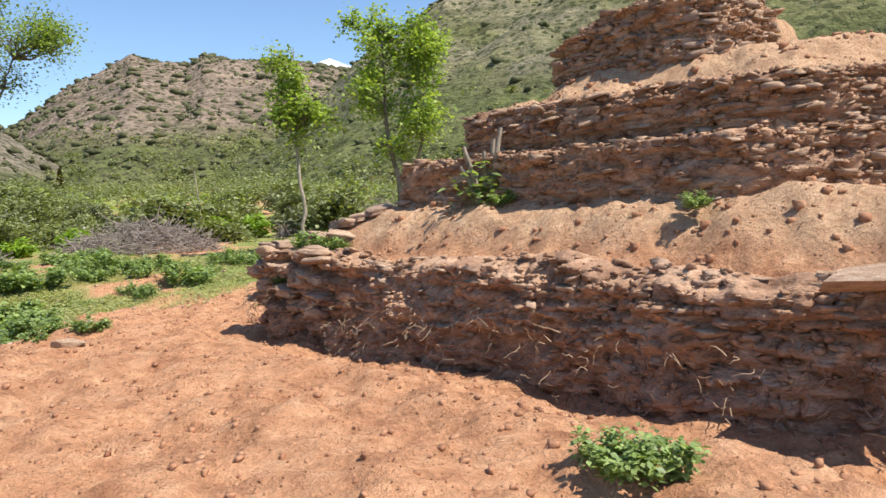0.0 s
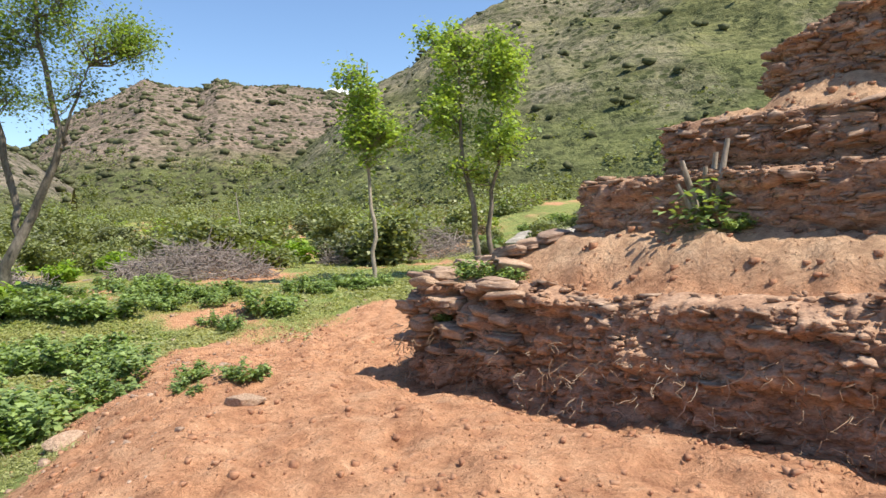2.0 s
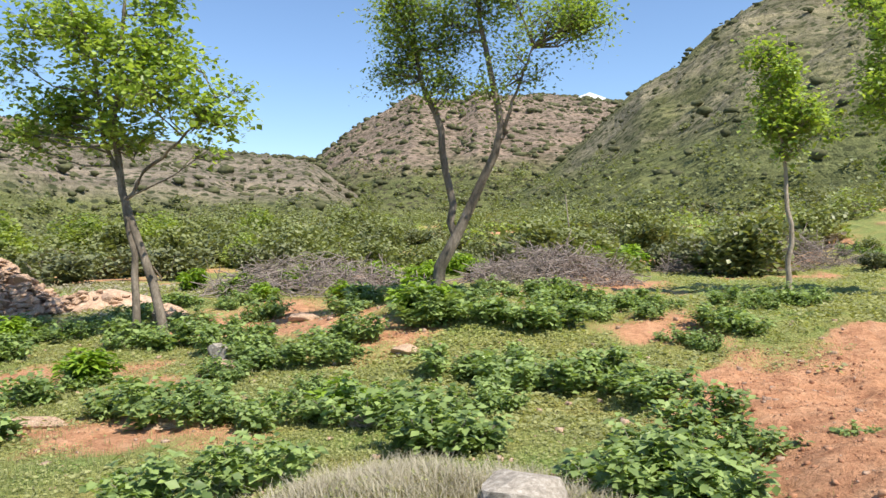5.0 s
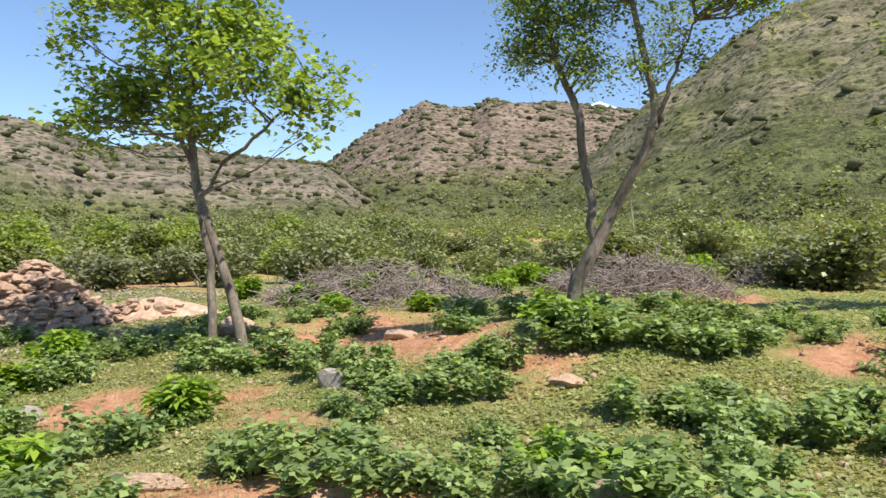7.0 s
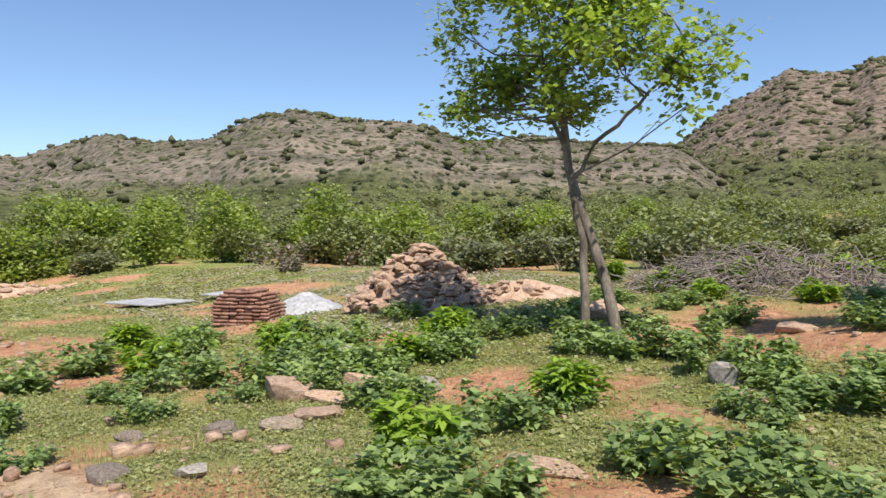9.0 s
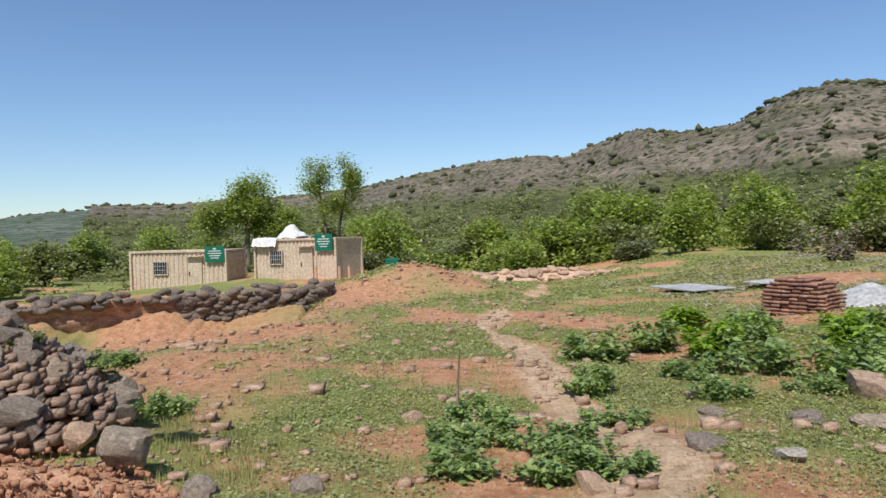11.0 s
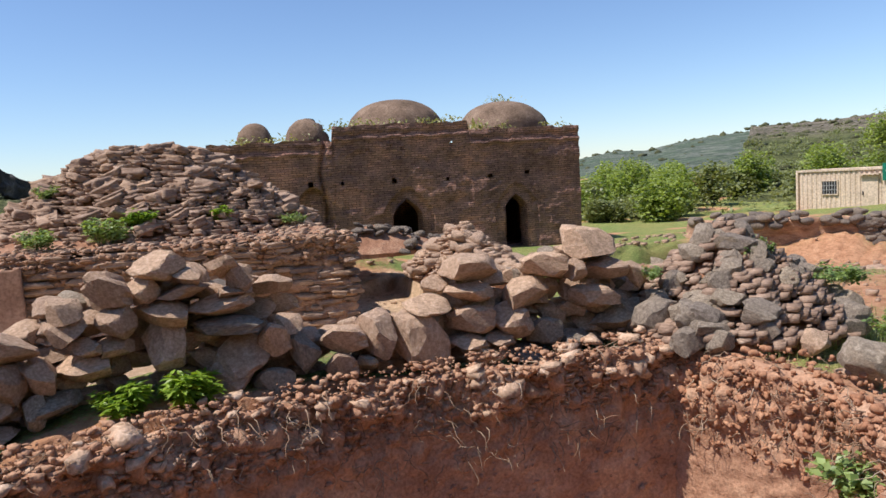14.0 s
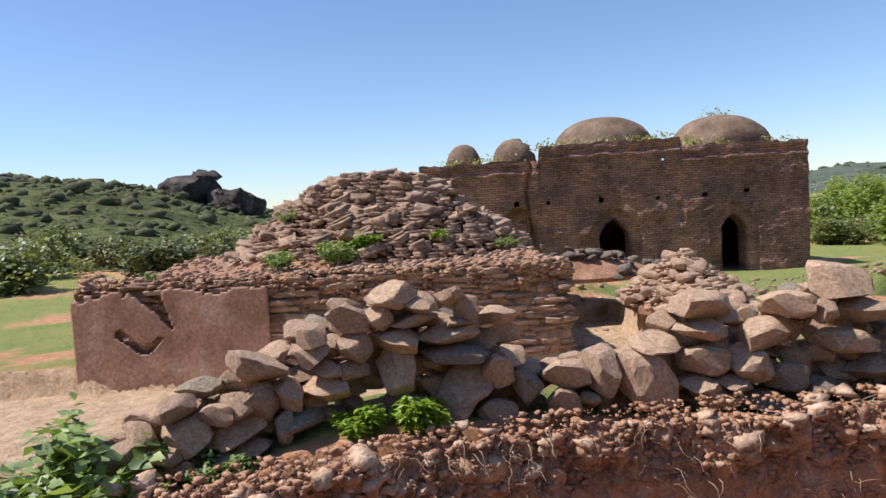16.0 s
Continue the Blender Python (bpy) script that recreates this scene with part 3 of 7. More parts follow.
def cover(x, y):
    """Turf, pale trodden soil and smoothed clay, from 0 to 1."""
    s, d, t = terrace(x, y)
    n = fbm(x * 0.55, y * 0.55, 0, 61, 4)
    turf = 0.55 + 0.5 * n
    dug = inside(x, y, [(-4.0, 1.0), (-4.3, 3.4), (-3.9, 5.7), (-5.0, 7.6), (-5.0, 10.2), (-4.0, 12.2), (-2.7, 13.9), (0.5, 12.0), (8, 12), (12, -6), (-3, -5)])
    turf = turf * (1 - sm(dug, -0.5, 0.2))
    path = np.full(np.shape(x), 9.0)
    pts = [(-10.5, 3.6), (-12.3, 4.9), (-14.6, 4.6), (-17.8, 4.9), (-20.8, 4.6), (-25, 5.4), (-31, 7.5), (-42, 10)]
    for (x0, y0), (x1, y1) in zip(pts, pts[1:]):
        ex, ey = x1 - x0, y1 - y0
        q = np.clip(((x - x0) * ex + (y - y0) * ey) / (ex * ex + ey * ey), 0, 1)
        path = np.minimum(path, np.hypot(x - x0 - q * ex, y - y0 - q * ey))
    onpath = 1 - sm(path + 0.16 * n, 0.12, 0.36)
    turf = turf * (1 - 0.9 * onpath)
    works = sm(inside(x, y, [(-12.0, 3.4), (-14, 1.6), (-21, 2.6), (-27, 2.4), (-31, 6.5), (-38, 6), (-38, -2), (-30, -14), (-21, -11), (-18, -5), (-15, -2.0), (-14.5, 0.5), (-12, 2)]) + 1.5 * n, -0.3, 0.8)
    turf = turf * (1 - 0.5 * works)
    room = sm(inside(x, y, ROOM), -0.5, 0.1)
    yard = sm(inside(x, y, [(-18, -6.5), (-17, -9), (-14, -15), (-34, -16), (-31, -8), (-22, -6)]), -0.5, 1)
    turf = np.maximum(turf, 0.75 * yard) * (1 - room)
    pit = sm(inside(x, y, PIT), -0.35, 0.0)
    turf = turf * (1 - pit)
    wild = sm(np.hypot(x + 7, y - 3), 30, 60)
    turf = np.maximum(turf, wild * (0.5 + 0.6 * n))
    north = sm(y, 9.5, 13) * sm(-x, 2.5, 4.5)
    turf = np.maximum(turf, north * (0.52 + 0.4 * n))
    pale = np.clip(np.maximum(onpath, room) + 0.55 * sm(t, 0.9, 1.2) + 0.3 * n * works, 0, 1)
    deep = sm(inside(x, y, PIT), -0.02, 0.15)
    return np.clip(turf, 0, 1), pale, np.clip(deep, 0, 1)


ct, cp, cd = cover(X, Y)
col = gme.color_attributes.new("cover", "FLOAT_COLOR", "POINT")
col.data.foreach_set("color", np.stack([ct, cp, cd, np.ones_like(ct)], -1).astype(np.float32).ravel())
put("ground", gme, label="orange clay ground with patchy turf and diggings", category="ground", kind="structure")
EYE0 = (-5.0, 2.0)


def diamonds(c, size, rr, flat=0.5, slim=0.45, droop=0.0):
    """Folded leaves at points c: four corners and two triangles each."""
    n = len(c)
    a = rr.uniform(0, 2 * math.pi, n)
    d = np.stack([np.cos(a), np.sin(a), rr.uniform(-flat, flat, n) - droop], -1)
    d /= np.linalg.norm(d, axis=1, keepdims=True)
    up = np.stack([rr.uniform(-.6, .6, n), rr.uniform(-.6, .6, n), np.ones(n)], -1)
    s = np.cross(d, up)
    s /= np.linalg.norm(s, axis=1, keepdims=True) + 1e-9
    nn = np.cross(s, d)
    L = (size * rr.uniform(0.6, 1.3, n))[:, None]
    v = np.stack([c, c + d * L * 0.45 + s * L * slim + nn * L * 0.08, c + d * L, c + d * L * 0.45 - s * L * slim + nn * L * 0.08], 1)
    f = np.arange(n)[:, None] * 4
    faces = np.concatenate([f + [0, 1, 2], f + [0, 2, 3]], 0)
    return v.reshape(-1, 3), faces


def hill(name, material, crest, r_foot, r_crest, z_foot, seed, rough=0.06, shrubs=600, shrub_r=1.6, label="", low=None):
    """A range of hills: its crest given by bearing and height in degrees."""
    az = np.array([c[0] for c in crest], float)
    el = np.array([c[1] for c in crest], float)
    order = np.argsort(az)
    az, el = az[order], el[order]
    na, nr = int((az[-1] - az[0]) * 7), 80
    A = np.linspace(az[0], az[-1], na)
    rc = np.interp(A, az, np.array([c[2] if len(c) > 2 else r_crest for c in crest], float)[order])
    H = 1.5 + np.tan(np.radians(np.interp(A, az, el))) * rc
    T = np.linspace(0, 1.5, nr)
    AA, TT = np.meshgrid(A, T, indexing="ij")
    RC, HH = rc[:, None] + 0 * TT, H[:, None] + 0 * TT
    RR = r_foot + (RC - r_foot) * TT
    x, y = EYE0[0] - np.sin(np.radians(AA)) * RR, EYE0[1] + np.cos(np.radians(AA)) * RR
    prof = np.where(TT < 1, 1 - (1 - np.clip(TT, 0, 1)) ** 1.35, 1 - 1.2 * (TT - 1))
    gully = fbm(x / (RC * 0.10), y / (RC * 0.10), 0, seed, 5)
    z = z_foot + (HH - z_foot) * prof + rough * HH * gully * np.clip(1.6 - TT, 0, 1) * np.clip(TT * 3, 0, 1) * (1 - 0.75 * np.exp(-((TT - 1) / 0.08) ** 2))
    me = mesh_from(name, np.stack([x, y, z], -1).reshape(-1, 3), grid_faces(na, nr), material, smooth=True)
    ob = put(name, me, label=label, category="hill", kind="structure")
    rr = np.random.RandomState(seed)
    v, f = ICO1
    vs, fs = [], []
    for k in range(shrubs):
        i, j = rr.randint(1, na - 1), rr.randint(2, int(nr * 0.67))
        if rr.rand() < 0.35:
            j = rr.randint(int(nr * 0.60), int(nr * 0.68))
        c = np.array([x[i, j], y[i, j], z[i, j]]) + np.append(rr.uniform(-1, 1, 2) * 1.5, 0)
        r = shrub_r * (0.3 + 1.1 * rr.rand() ** 2.5) * (RR[i, j] / r_crest) ** 0.5
        w = v * (1 + 0.45 * rr.uniform(-1, 1, (len(v), 1))) * (r * rr.uniform(.8, 1.5), r, r * 0.75)
        fs.append(f + len(vs) * len(v))
        vs.append(w + c)
    if vs:
        sme = mesh_from(name + "_shrubs", np.concatenate(vs), np.concatenate(fs), HILLSHRUB)
        put("hillside_shrubs", sme, label="dark round bushes dotted over the rocky slope", category="bushes", kind="stuff")
    if low:
        count, size, top = low
        c = []
        while count > 0:
            i, j = rr.randint(1, na - 1), rr.randint(1, int(nr * 0.5))
            count -= 1
            if z[i, j] < top * rr.uniform(0.2, 1.0):
                r = size * rr.uniform(0.4, 1.3)
                d = rr.normal(size=(80, 3))
                d = d / np.linalg.norm(d, axis=1, keepdims=True) * rr.uniform(0.6, 1.1, (80, 1))
                c.append(d * (r * 1.3, r * 1.3, r) + (x[i, j] + rr.uniform(-2, 2), y[i, j] + rr.uniform(-2, 2), z[i, j] + r * 0.3))
        v, f = diamonds(np.concatenate(c), size * 0.26, rr, 0.9, 0.5)
        put("foothill_scrub", mesh_from(name + "_scrub", v, f, SCRUB), label="green thorn scrub spreading up the lower slope", category="bushes", kind="stuff")
    return ob


hill("mountain_craggy", HILL_BROWN, [(38, 3), (32, 4.6), (28.6, 6.6), (26.4, 8.2), (24, 9.4), (21.7, 10.7), (20, 10.4), (17.9, 10.3), (16.6, 11.2), (14.5, 10.8), (12.2, 10.8), (8.3, 10.4), (4, 9.8), (0, 9.5), (-6, 9)], 150, 420, -1, 3, 0.05, 6000, 1.5, "distant craggy brown mountain dotted with scrub", (1500, 2.4, 24))
hill("snow_peak", CLOUD, [(4.5, 9.8), (6.8, 10.6), (7.9, 11.05), (9.3, 10.6), (12, 9.6)], 1200, 1500, 40, 29, 0.0, 0, 1, "tiny white snow peak far behind the mountains")
hill("mountain_green", HILL_GREEN, [(17, 2.0), (14, 3.6), (11, 5.2), (8.3, 7.2), (5.6, 9.3), (4, 10.8), (1.6, 11.9), (-1, 14), (-3, 15.4), (-6, 16), (-11.4, 17.4), (-20, 18.5), (-32, 18), (-50, 15), (-75, 12), (-100, 9), (-130, 6)], 60, 240, -1, 7, 0.07, 5000, 0.9, "steep green and grey scrub-covered mountainside", (2200, 1.4, 18))
hill("ridge_grey", HILL_GREY, [(26, 3.5, 150), (29.9, 6.2, 150), (35.8, 6.7, 150), (40.6, 7.2, 150), (45, 6.9, 150), (49.6, 8.1, 150), (54, 8.7, 150), (58.5, 9.2, 150), (61.6, 8.4, 160), (64.6, 7.0, 170), (68.1, 6.6, 180), (71.3, 6.9, 190), (74, 6.1, 210), (76.9, 5.1, 230), (79.1, 5.5, 240), (83, 5.0, 260), (87.5, 4.4, 280), (92.8, 3.4, 320), (99.8, 2.8, 360), (107, 2.3, 420), (112, 2.3, 420)], 62, 150, -2, 13, 0.07, 5000, 0.7, "long grey rocky ridge spotted with bushes", (2500, 1.1, 8))
hill("hills_far", HILL_FAR, [(97, 1.0), (101.9, 3.0), (106.3, 2.4), (111.6, 2.2), (116.1, 1.9), (119.5, 1.3), (121.7, 1.4), (124.4, 1.0), (135, 1.5), (150, 1.2), (165, 0.6)], 300, 800, -8, 17, 0.05, 500, 3.0, "low hills in the distance, coloured blue-green for haze")
hill("hill_outcrop", HILL_GREEN, [(158, 0.0), (164.2, 0.6), (167, 1.4), (170, 2.4), (173.3, 3.0), (176.9, 3.5), (180.5, 3.9), (184, 4.6), (192, 5), (205, 5), (225, 4), (250, 4)], 34, 110, -3, 23, 0.05, 3500, 0.8, "low bushy hill with dark rock outcrops")


# ---- foliage ----
def tri(faces):
    out = []
    for q in faces:
        out.extend([(q[0], q[1], q[2])] + ([(q[0], q[2], q[3])] if len(q) == 4 else []))
    return np.array(out)


def shrub_mesh(seed, leaves, leaf, w, h, material, stems=14, slim=0.38):
    rr = np.random.RandomState(seed)
    pts, tubes = [], []
    for i in range(stems):
        a, r = rr.uniform(0, 6.28), w * rr.uniform(0.1, 1.0) ** 0.6
        tip = np.array([math.cos(a) * r, math.sin(a) * r, h * (1 - 0.45 * (r / w) ** 2) * rr.uniform(0.75, 1.15)])
        base = np.array([tip[0] * 0.35, tip[1] * 0.35, -0.04])
        tubes.append((base, tip))
        k = leaves // stems
        t = rr.uniform(0.25, 1.02, k)[:, None] ** 0.8
        pts.append(base + (tip - base) * t + rr.normal(size=(k, 3)) * w * (0.10, 0.10, 0.07))
    c = np.concatenate(pts)
    c[:, 2] = np.maximum(c[:, 2], 0.01)
    return diamonds(c, leaf, rr, 0.5, slim, 0.15), tubes


def make_shrub(name, seed, leaves, leaf, w, h, material, slim=0.38, label="", category="shrub", group=""):
    (v, f), stems = shrub_mesh(seed, leaves, leaf, w, h, material, slim=slim)
    ob = tagged(new(name), label, category, group)
    put("foliage", mesh_from(name + "_leaves", v, f, material), ob)
    sv, sf = join([tube([b, (b + t) / 2 + (0, 0, h * 0.06), t], [0.006, 0.004, 0.002], 3) for b, t in stems])
    put("woody_base", mesh_from(name + "_stems", sv, tri(sf), TWIG), ob, kind="stuff")
    return ob


def place(src, x, y, s=1.0, z=None, sink=0.03, **tags):
    ob = copy_thing(src, Matrix.LocRotScale((x, y, (gz(x, y) if z is None else z) - sink), Euler((0, 0, R.uniform(0, 6.28))), (s, s, s * R.uniform(0.85, 1.15))))
    return tagged(ob, **tags)


NET = [make_shrub("nettle_clump", 70 + i, 1050, 0.082, 0.48, 0.37, NETTLE, 0.34, "low clump of dark green nettle-like leaves on the ground", group="nettle clumps") for i in range(3)]
BRI = [make_shrub("bright_shrub", 80 + i, 1100, 0.13, 0.38, 0.42, BRIGHT, 0.2, "bright green bushy shrub with long narrow leaves", group="bright shrubs") for i in range(2)]


def far_bush_mesh(seed, w, h, n, leaf, material):
    rr = np.random.RandomState(seed)
    lobes = [(rr.uniform(-.55, .55) * w, rr.uniform(-.55, .55) * w, h * rr.uniform(0.35, 0.72), rr.uniform(0.35, 0.6)) for _ in range(7)]
    c = []
    for lx, ly, lz, r in lobes:
        d = rr.normal(size=(n // 7, 3))
        d /= np.linalg.norm(d, axis=1, keepdims=True)
        d *= rr.uniform(0.55, 1.08, (n // 7, 1))
        c.append(d * (w * r, w * r, h * r * 0.75) + (lx, ly, lz))
    c = np.concatenate(c)
    c[:, 2] = np.abs(c[:, 2])
    return mesh_from("far_bush_leaves", *diamonds(c, leaf, rr, 0.9, 0.5), material)


def make_far(seed, w, h, n, leaf, material, label, group):
    ob = tagged(new("bush"), label, "bush", group)
    put("foliage", far_bush_mesh(seed, w, h, n, leaf, material), ob)
    rr = np.random.RandomState(seed)
    sv, sf = join([tube([(0, 0, -0.3), (a * w * 0.2, b * w * 0.2, h * 0.3), (a * w * 0.6, b * w * 0.6, h * 0.75)], [0.07, 0.05, 0.015], 4) for a, b in rr.uniform(-1, 1, (7, 2))])
    put("woody_base", mesh_from("bush_branches", sv, tri(sf), BARK), ob)
    return ob


FAR = [make_far(900, 2.2, 3.0, 2600, 0.26, SCRUB, "rounded green thorn bush on the valley floor", "valley bushes"),
       make_far(901, 2.4, 2.6, 2600, 0.24, SCRUB, "rounded green thorn bush on the valley floor", "valley bushes"),
       make_far(902, 2.0, 2.2, 2200, 0.22, OLIVE, "dull olive thorn bush on the valley floor", "olive bushes"),
       make_far(903, 2.1, 3.6, 2600, 0.26, SPRING, "yellow-green young bush in fresh leaf", "fresh green bushes"),
       make_far(904, 2.0, 4.2, 2600, 0.24, SPRING, "yellow-green young bush in fresh leaf", "fresh green bushes")]


def bearing(az, r):
    return -7.2 - math.sin(radians(az)) * r, 3.0 + math.cos(radians(az)) * r


def belt(az0, az1, r0, r1, count, kinds, s0, s1, seed):
    rr = np.random.RandomState(seed)
    for k in range(count):
        a = rr.uniform(az0, az1)
        r = r0 + (r1 - r0) * rr.rand() ** 0.8
        x, y = bearing(a, r)
        place(FAR[kinds[rr.randint(len(kinds))]], x, y, rr.uniform(s0, s1), sink=0.25)


belt(-12, 50, 22, 48, 90, [0, 1, 1, 2, 2], 0.35, 0.75, 1)
belt(22, 62, 28, 46, 40, [3, 0, 1], 0.45, 0.8, 6)
belt(50, 92, 38, 60, 60, [0, 1, 3, 4, 2], 0.6, 1.0, 2)
belt(88, 124, 58, 80, 40, [0, 3, 4, 0], 0.9, 1.2, 3)
belt(118, 128, 44, 62, 18, [3, 0, 1], 0.55, 0.85, 4)
belt(160, 200, 34, 60, 50, [2, 2, 0, 1], 0.5, 1.0, 5)


def thicket(az0, az1, r0, r1, count, size, material, seed, label):
    rr = np.random.RandomState(seed)
    a, r = np.radians(rr.uniform(az0, az1, count)), r0 + (r1 - r0) * rr.rand(count) ** 0.8
    bx, by = -7.2 - np.sin(a) * r, 3 + np.cos(a) * r
    bz = ground(bx, by, False)
    c = []
    for x, y, z in zip(bx, by, bz):
        s = size * rr.uniform(0.3, 1.15) * (1.7 if rr.rand() < 0.07 else 1.0)
        if vn(x * 0.06, y * 0.06, 0, seed) < -0.35:
            continue
        d = rr.normal(size=(210, 3))
        d /= np.linalg.norm(d, axis=1, keepdims=True)
        d *= rr.uniform(0.6, 1.1, (210, 1)) * (1 + 0.35 * vn(d[:, 0] * 2 + x, d[:, 1] * 2, d[:, 2] * 2, seed))[:, None]
        c.append(d * (s, s, s * 0.75) + (x, y, z + s * 0.45))
    v, f = diamonds(np.concatenate(c), 0.18 * size ** 0.5, rr, 0.9, 0.5)
    put("thicket", mesh_from("thicket", v, f, material), label=label, category="bushes", kind="stuff")


thicket(-14, 52, 30, 110, 700, 1.25, SCRUB, 61, "dense green thorn scrub filling the valley")
thicket(-14, 60, 40, 115, 500, 1.2, OLIVE, 62, "dense olive thorn scrub filling the valley")
thicket(-14, 60, 26, 90, 120, 0.8, TWIGLEAF, 67, "dry brown bare scrub among the green")
thicket(-14, 60, 30, 80, 90, 1.1, SPRING, 68, "fresh yellow-green scrub in the valley")
thicket(-50, -8, 22, 70, 330, 0.9, SCRUB, 69, "green thorn scrub behind the ruin")
thicket(-40, 0, 24, 50, 120, 0.7, TWIGLEAF, 70, "dry brown bare scrub behind the ruin")
thicket(50, 95, 42, 75, 330, 1.5, SPRING, 63, "dense fresh green scrub at the foot of the ridge")
thicket(60, 128, 50, 90, 330, 1.6, SCRUB, 64, "dense green scrub at the foot of the ridge")
thicket(155, 205, 40, 110, 420, 1.2, OLIVE, 65, "dense olive scrub on the slope")
thicket(155, 205, 36, 100, 250, 1.1, SCRUB, 66, "dense green scrub on the slope")


# ---- trees ----
def tree(name, x, y, trunks, crown, leaf, n_leaf, leafmat, bark, label, seed, twigs=60, loose=0.9, slim=0.42):
    """trunks: paths with radii; crown: lobes of (x, y, z, rx, ry, rz, share)."""
    rr = np.random.RandomState(seed)
    z0 = gz(x, y) - 0.05
    ob = tagged(new(name), label, "tree")
    ob.location = (x, y, z0)
    for p, r in trunks:
        p = np.array(p, float)
        fine_p = np.array([[np.interp(t, np.linspace(0, 1, len(p)), p[:, k]) for k in range(3)] for t in np.linspace(0, 1, 14)])
        fine_p[1:-1] += rr.normal(size=(12, 3)) * 0.025
        v, f = tube(fine_p, np.interp(np.linspace(0, 1, 14), np.linspace(0, 1, len(r)), r), 9)
        put("trunk", mesh_from(name + "_trunk", v, tri(f), bark, True), ob)
    pts, tw = [], []
    tot = sum(c[6] for c in crown)
    ends = [np.array([[np.interp(t, np.arange(len(p)), np.array(p, float)[:, k]) for k in range(3)] for t in np.linspace(len(p) * 0.42, len(p) - 1, 22)]) for p, r in trunks]
    lobes = []
    for cx, cy, cz, rx, ry, rz, share in crown:
        for _ in range(8):
            d = rr.normal(size=3)
            d /= np.linalg.norm(d)
            q = rr.uniform(0.3, 0.6)
            lobes.append((*(np.array([cx, cy, cz]) + d * (rx, ry, rz) * rr.uniform(0.35, 0.85)), rx * q, ry * q, rz * q, share / 8))
    allp = np.concatenate(ends)
    for cx, cy, cz, rx, ry, rz, share in lobes:
        nb = max(3, int(twigs * share / tot))
        hub = np.array([cx, cy, cz])
        low = allp[allp[:, 2] < cz + 0.1]
        low = low if len(low) else allp
        st = low[np.argmin(np.linalg.norm(low - hub, axis=1) + 0.5 * np.maximum(0, low[:, 2] - cz + 0.7))]
        bend = (st + hub) / 2 + rr.normal(size=3) * 0.08 - (0, 0, 0.06)
        tw.append(tube([st, bend, hub], [0.018, 0.012, 0.006], 4))
        for _ in range(nb):
            d = rr.normal(size=3)
            d /= np.linalg.norm(d)
            tip = hub + d * (rx, ry, rz) * rr.uniform(0.5, 1.25)
            mid = (hub + tip) / 2 + rr.normal(size=3) * 0.05
            tw.append(tube([bend + (hub - bend) * rr.rand(), mid, tip], [0.006, 0.004, 0.0015], 3))
            k = max(4, int(n_leaf * share / tot / nb))
            t = rr.uniform(0.15, 1.08, k)[:, None]
            pts.append(mid + (tip - mid) * t + rr.normal(size=(k, 3)) * leaf * loose)
            for _q in range(2):
                tip2 = mid + rr.normal(size=3) * 0.22
                tw.append(tube([mid, tip2], [0.003, 0.001], 3))
                kk = int(k * 0.4)
                pts.append(mid + (tip2 - mid) * rr.uniform(0.3, 1.1, (kk, 1)) + rr.normal(size=(kk, 3)) * leaf * loose)
    v, f = join(tw)
    put("branchwork", mesh_from(name + "_branches", v, tri(f), bark), ob)
    v, f = diamonds(np.concatenate(pts), leaf, rr, 0.8, slim, 0.35)
    put("crown", mesh_from(name + "_crown", v, f, leafmat), ob)
    return ob


tree("poplar_tree", -12.9, 11.7, [([(0, 0, 0), (-.32, 0.05, 1.2), (-.85, 0, 2.6), (-.9, 0, 3.6), (-.7, 0, 5.2), (-.6, 0, 6.3)], [0.085, 0.07, 0.06, 0.045, 0.03, 0.01]), ([(-.42, -.2, 0), (-.5, -.1, 1.2), (-.72, 0, 2.2), (-1.1, -.1, 3.4), (-1.3, 0, 4.6)], [0.07, 0.055, 0.045, 0.03, 0.01]), ([(-.75, 0, 2.3), (-.2, .05, 2.9), (.5, .15, 3.4), (1.0, .2, 3.9)], [0.035, 0.028, 0.018, 0.006])],
     [(-.9, 0, 5.3, 1.5, 1.2, 1.4, 5), (-2.1, .1, 4.5, 1.1, 1.0, 1.1, 3.4), (0.0, 0, 4.3, 1.1, 1.0, 1.0, 3), (.95, .2, 3.6, .5, .5, .7, .9), (-1.0, .2, 3.6, 1.1, .8, .6, 1.8), (-2.6, 0, 3.7, .7, .5, .6, 1.2)], 0.105, 6200, POPLAR, BARK, "leafy young poplar with two grey trunks", 5, 420)
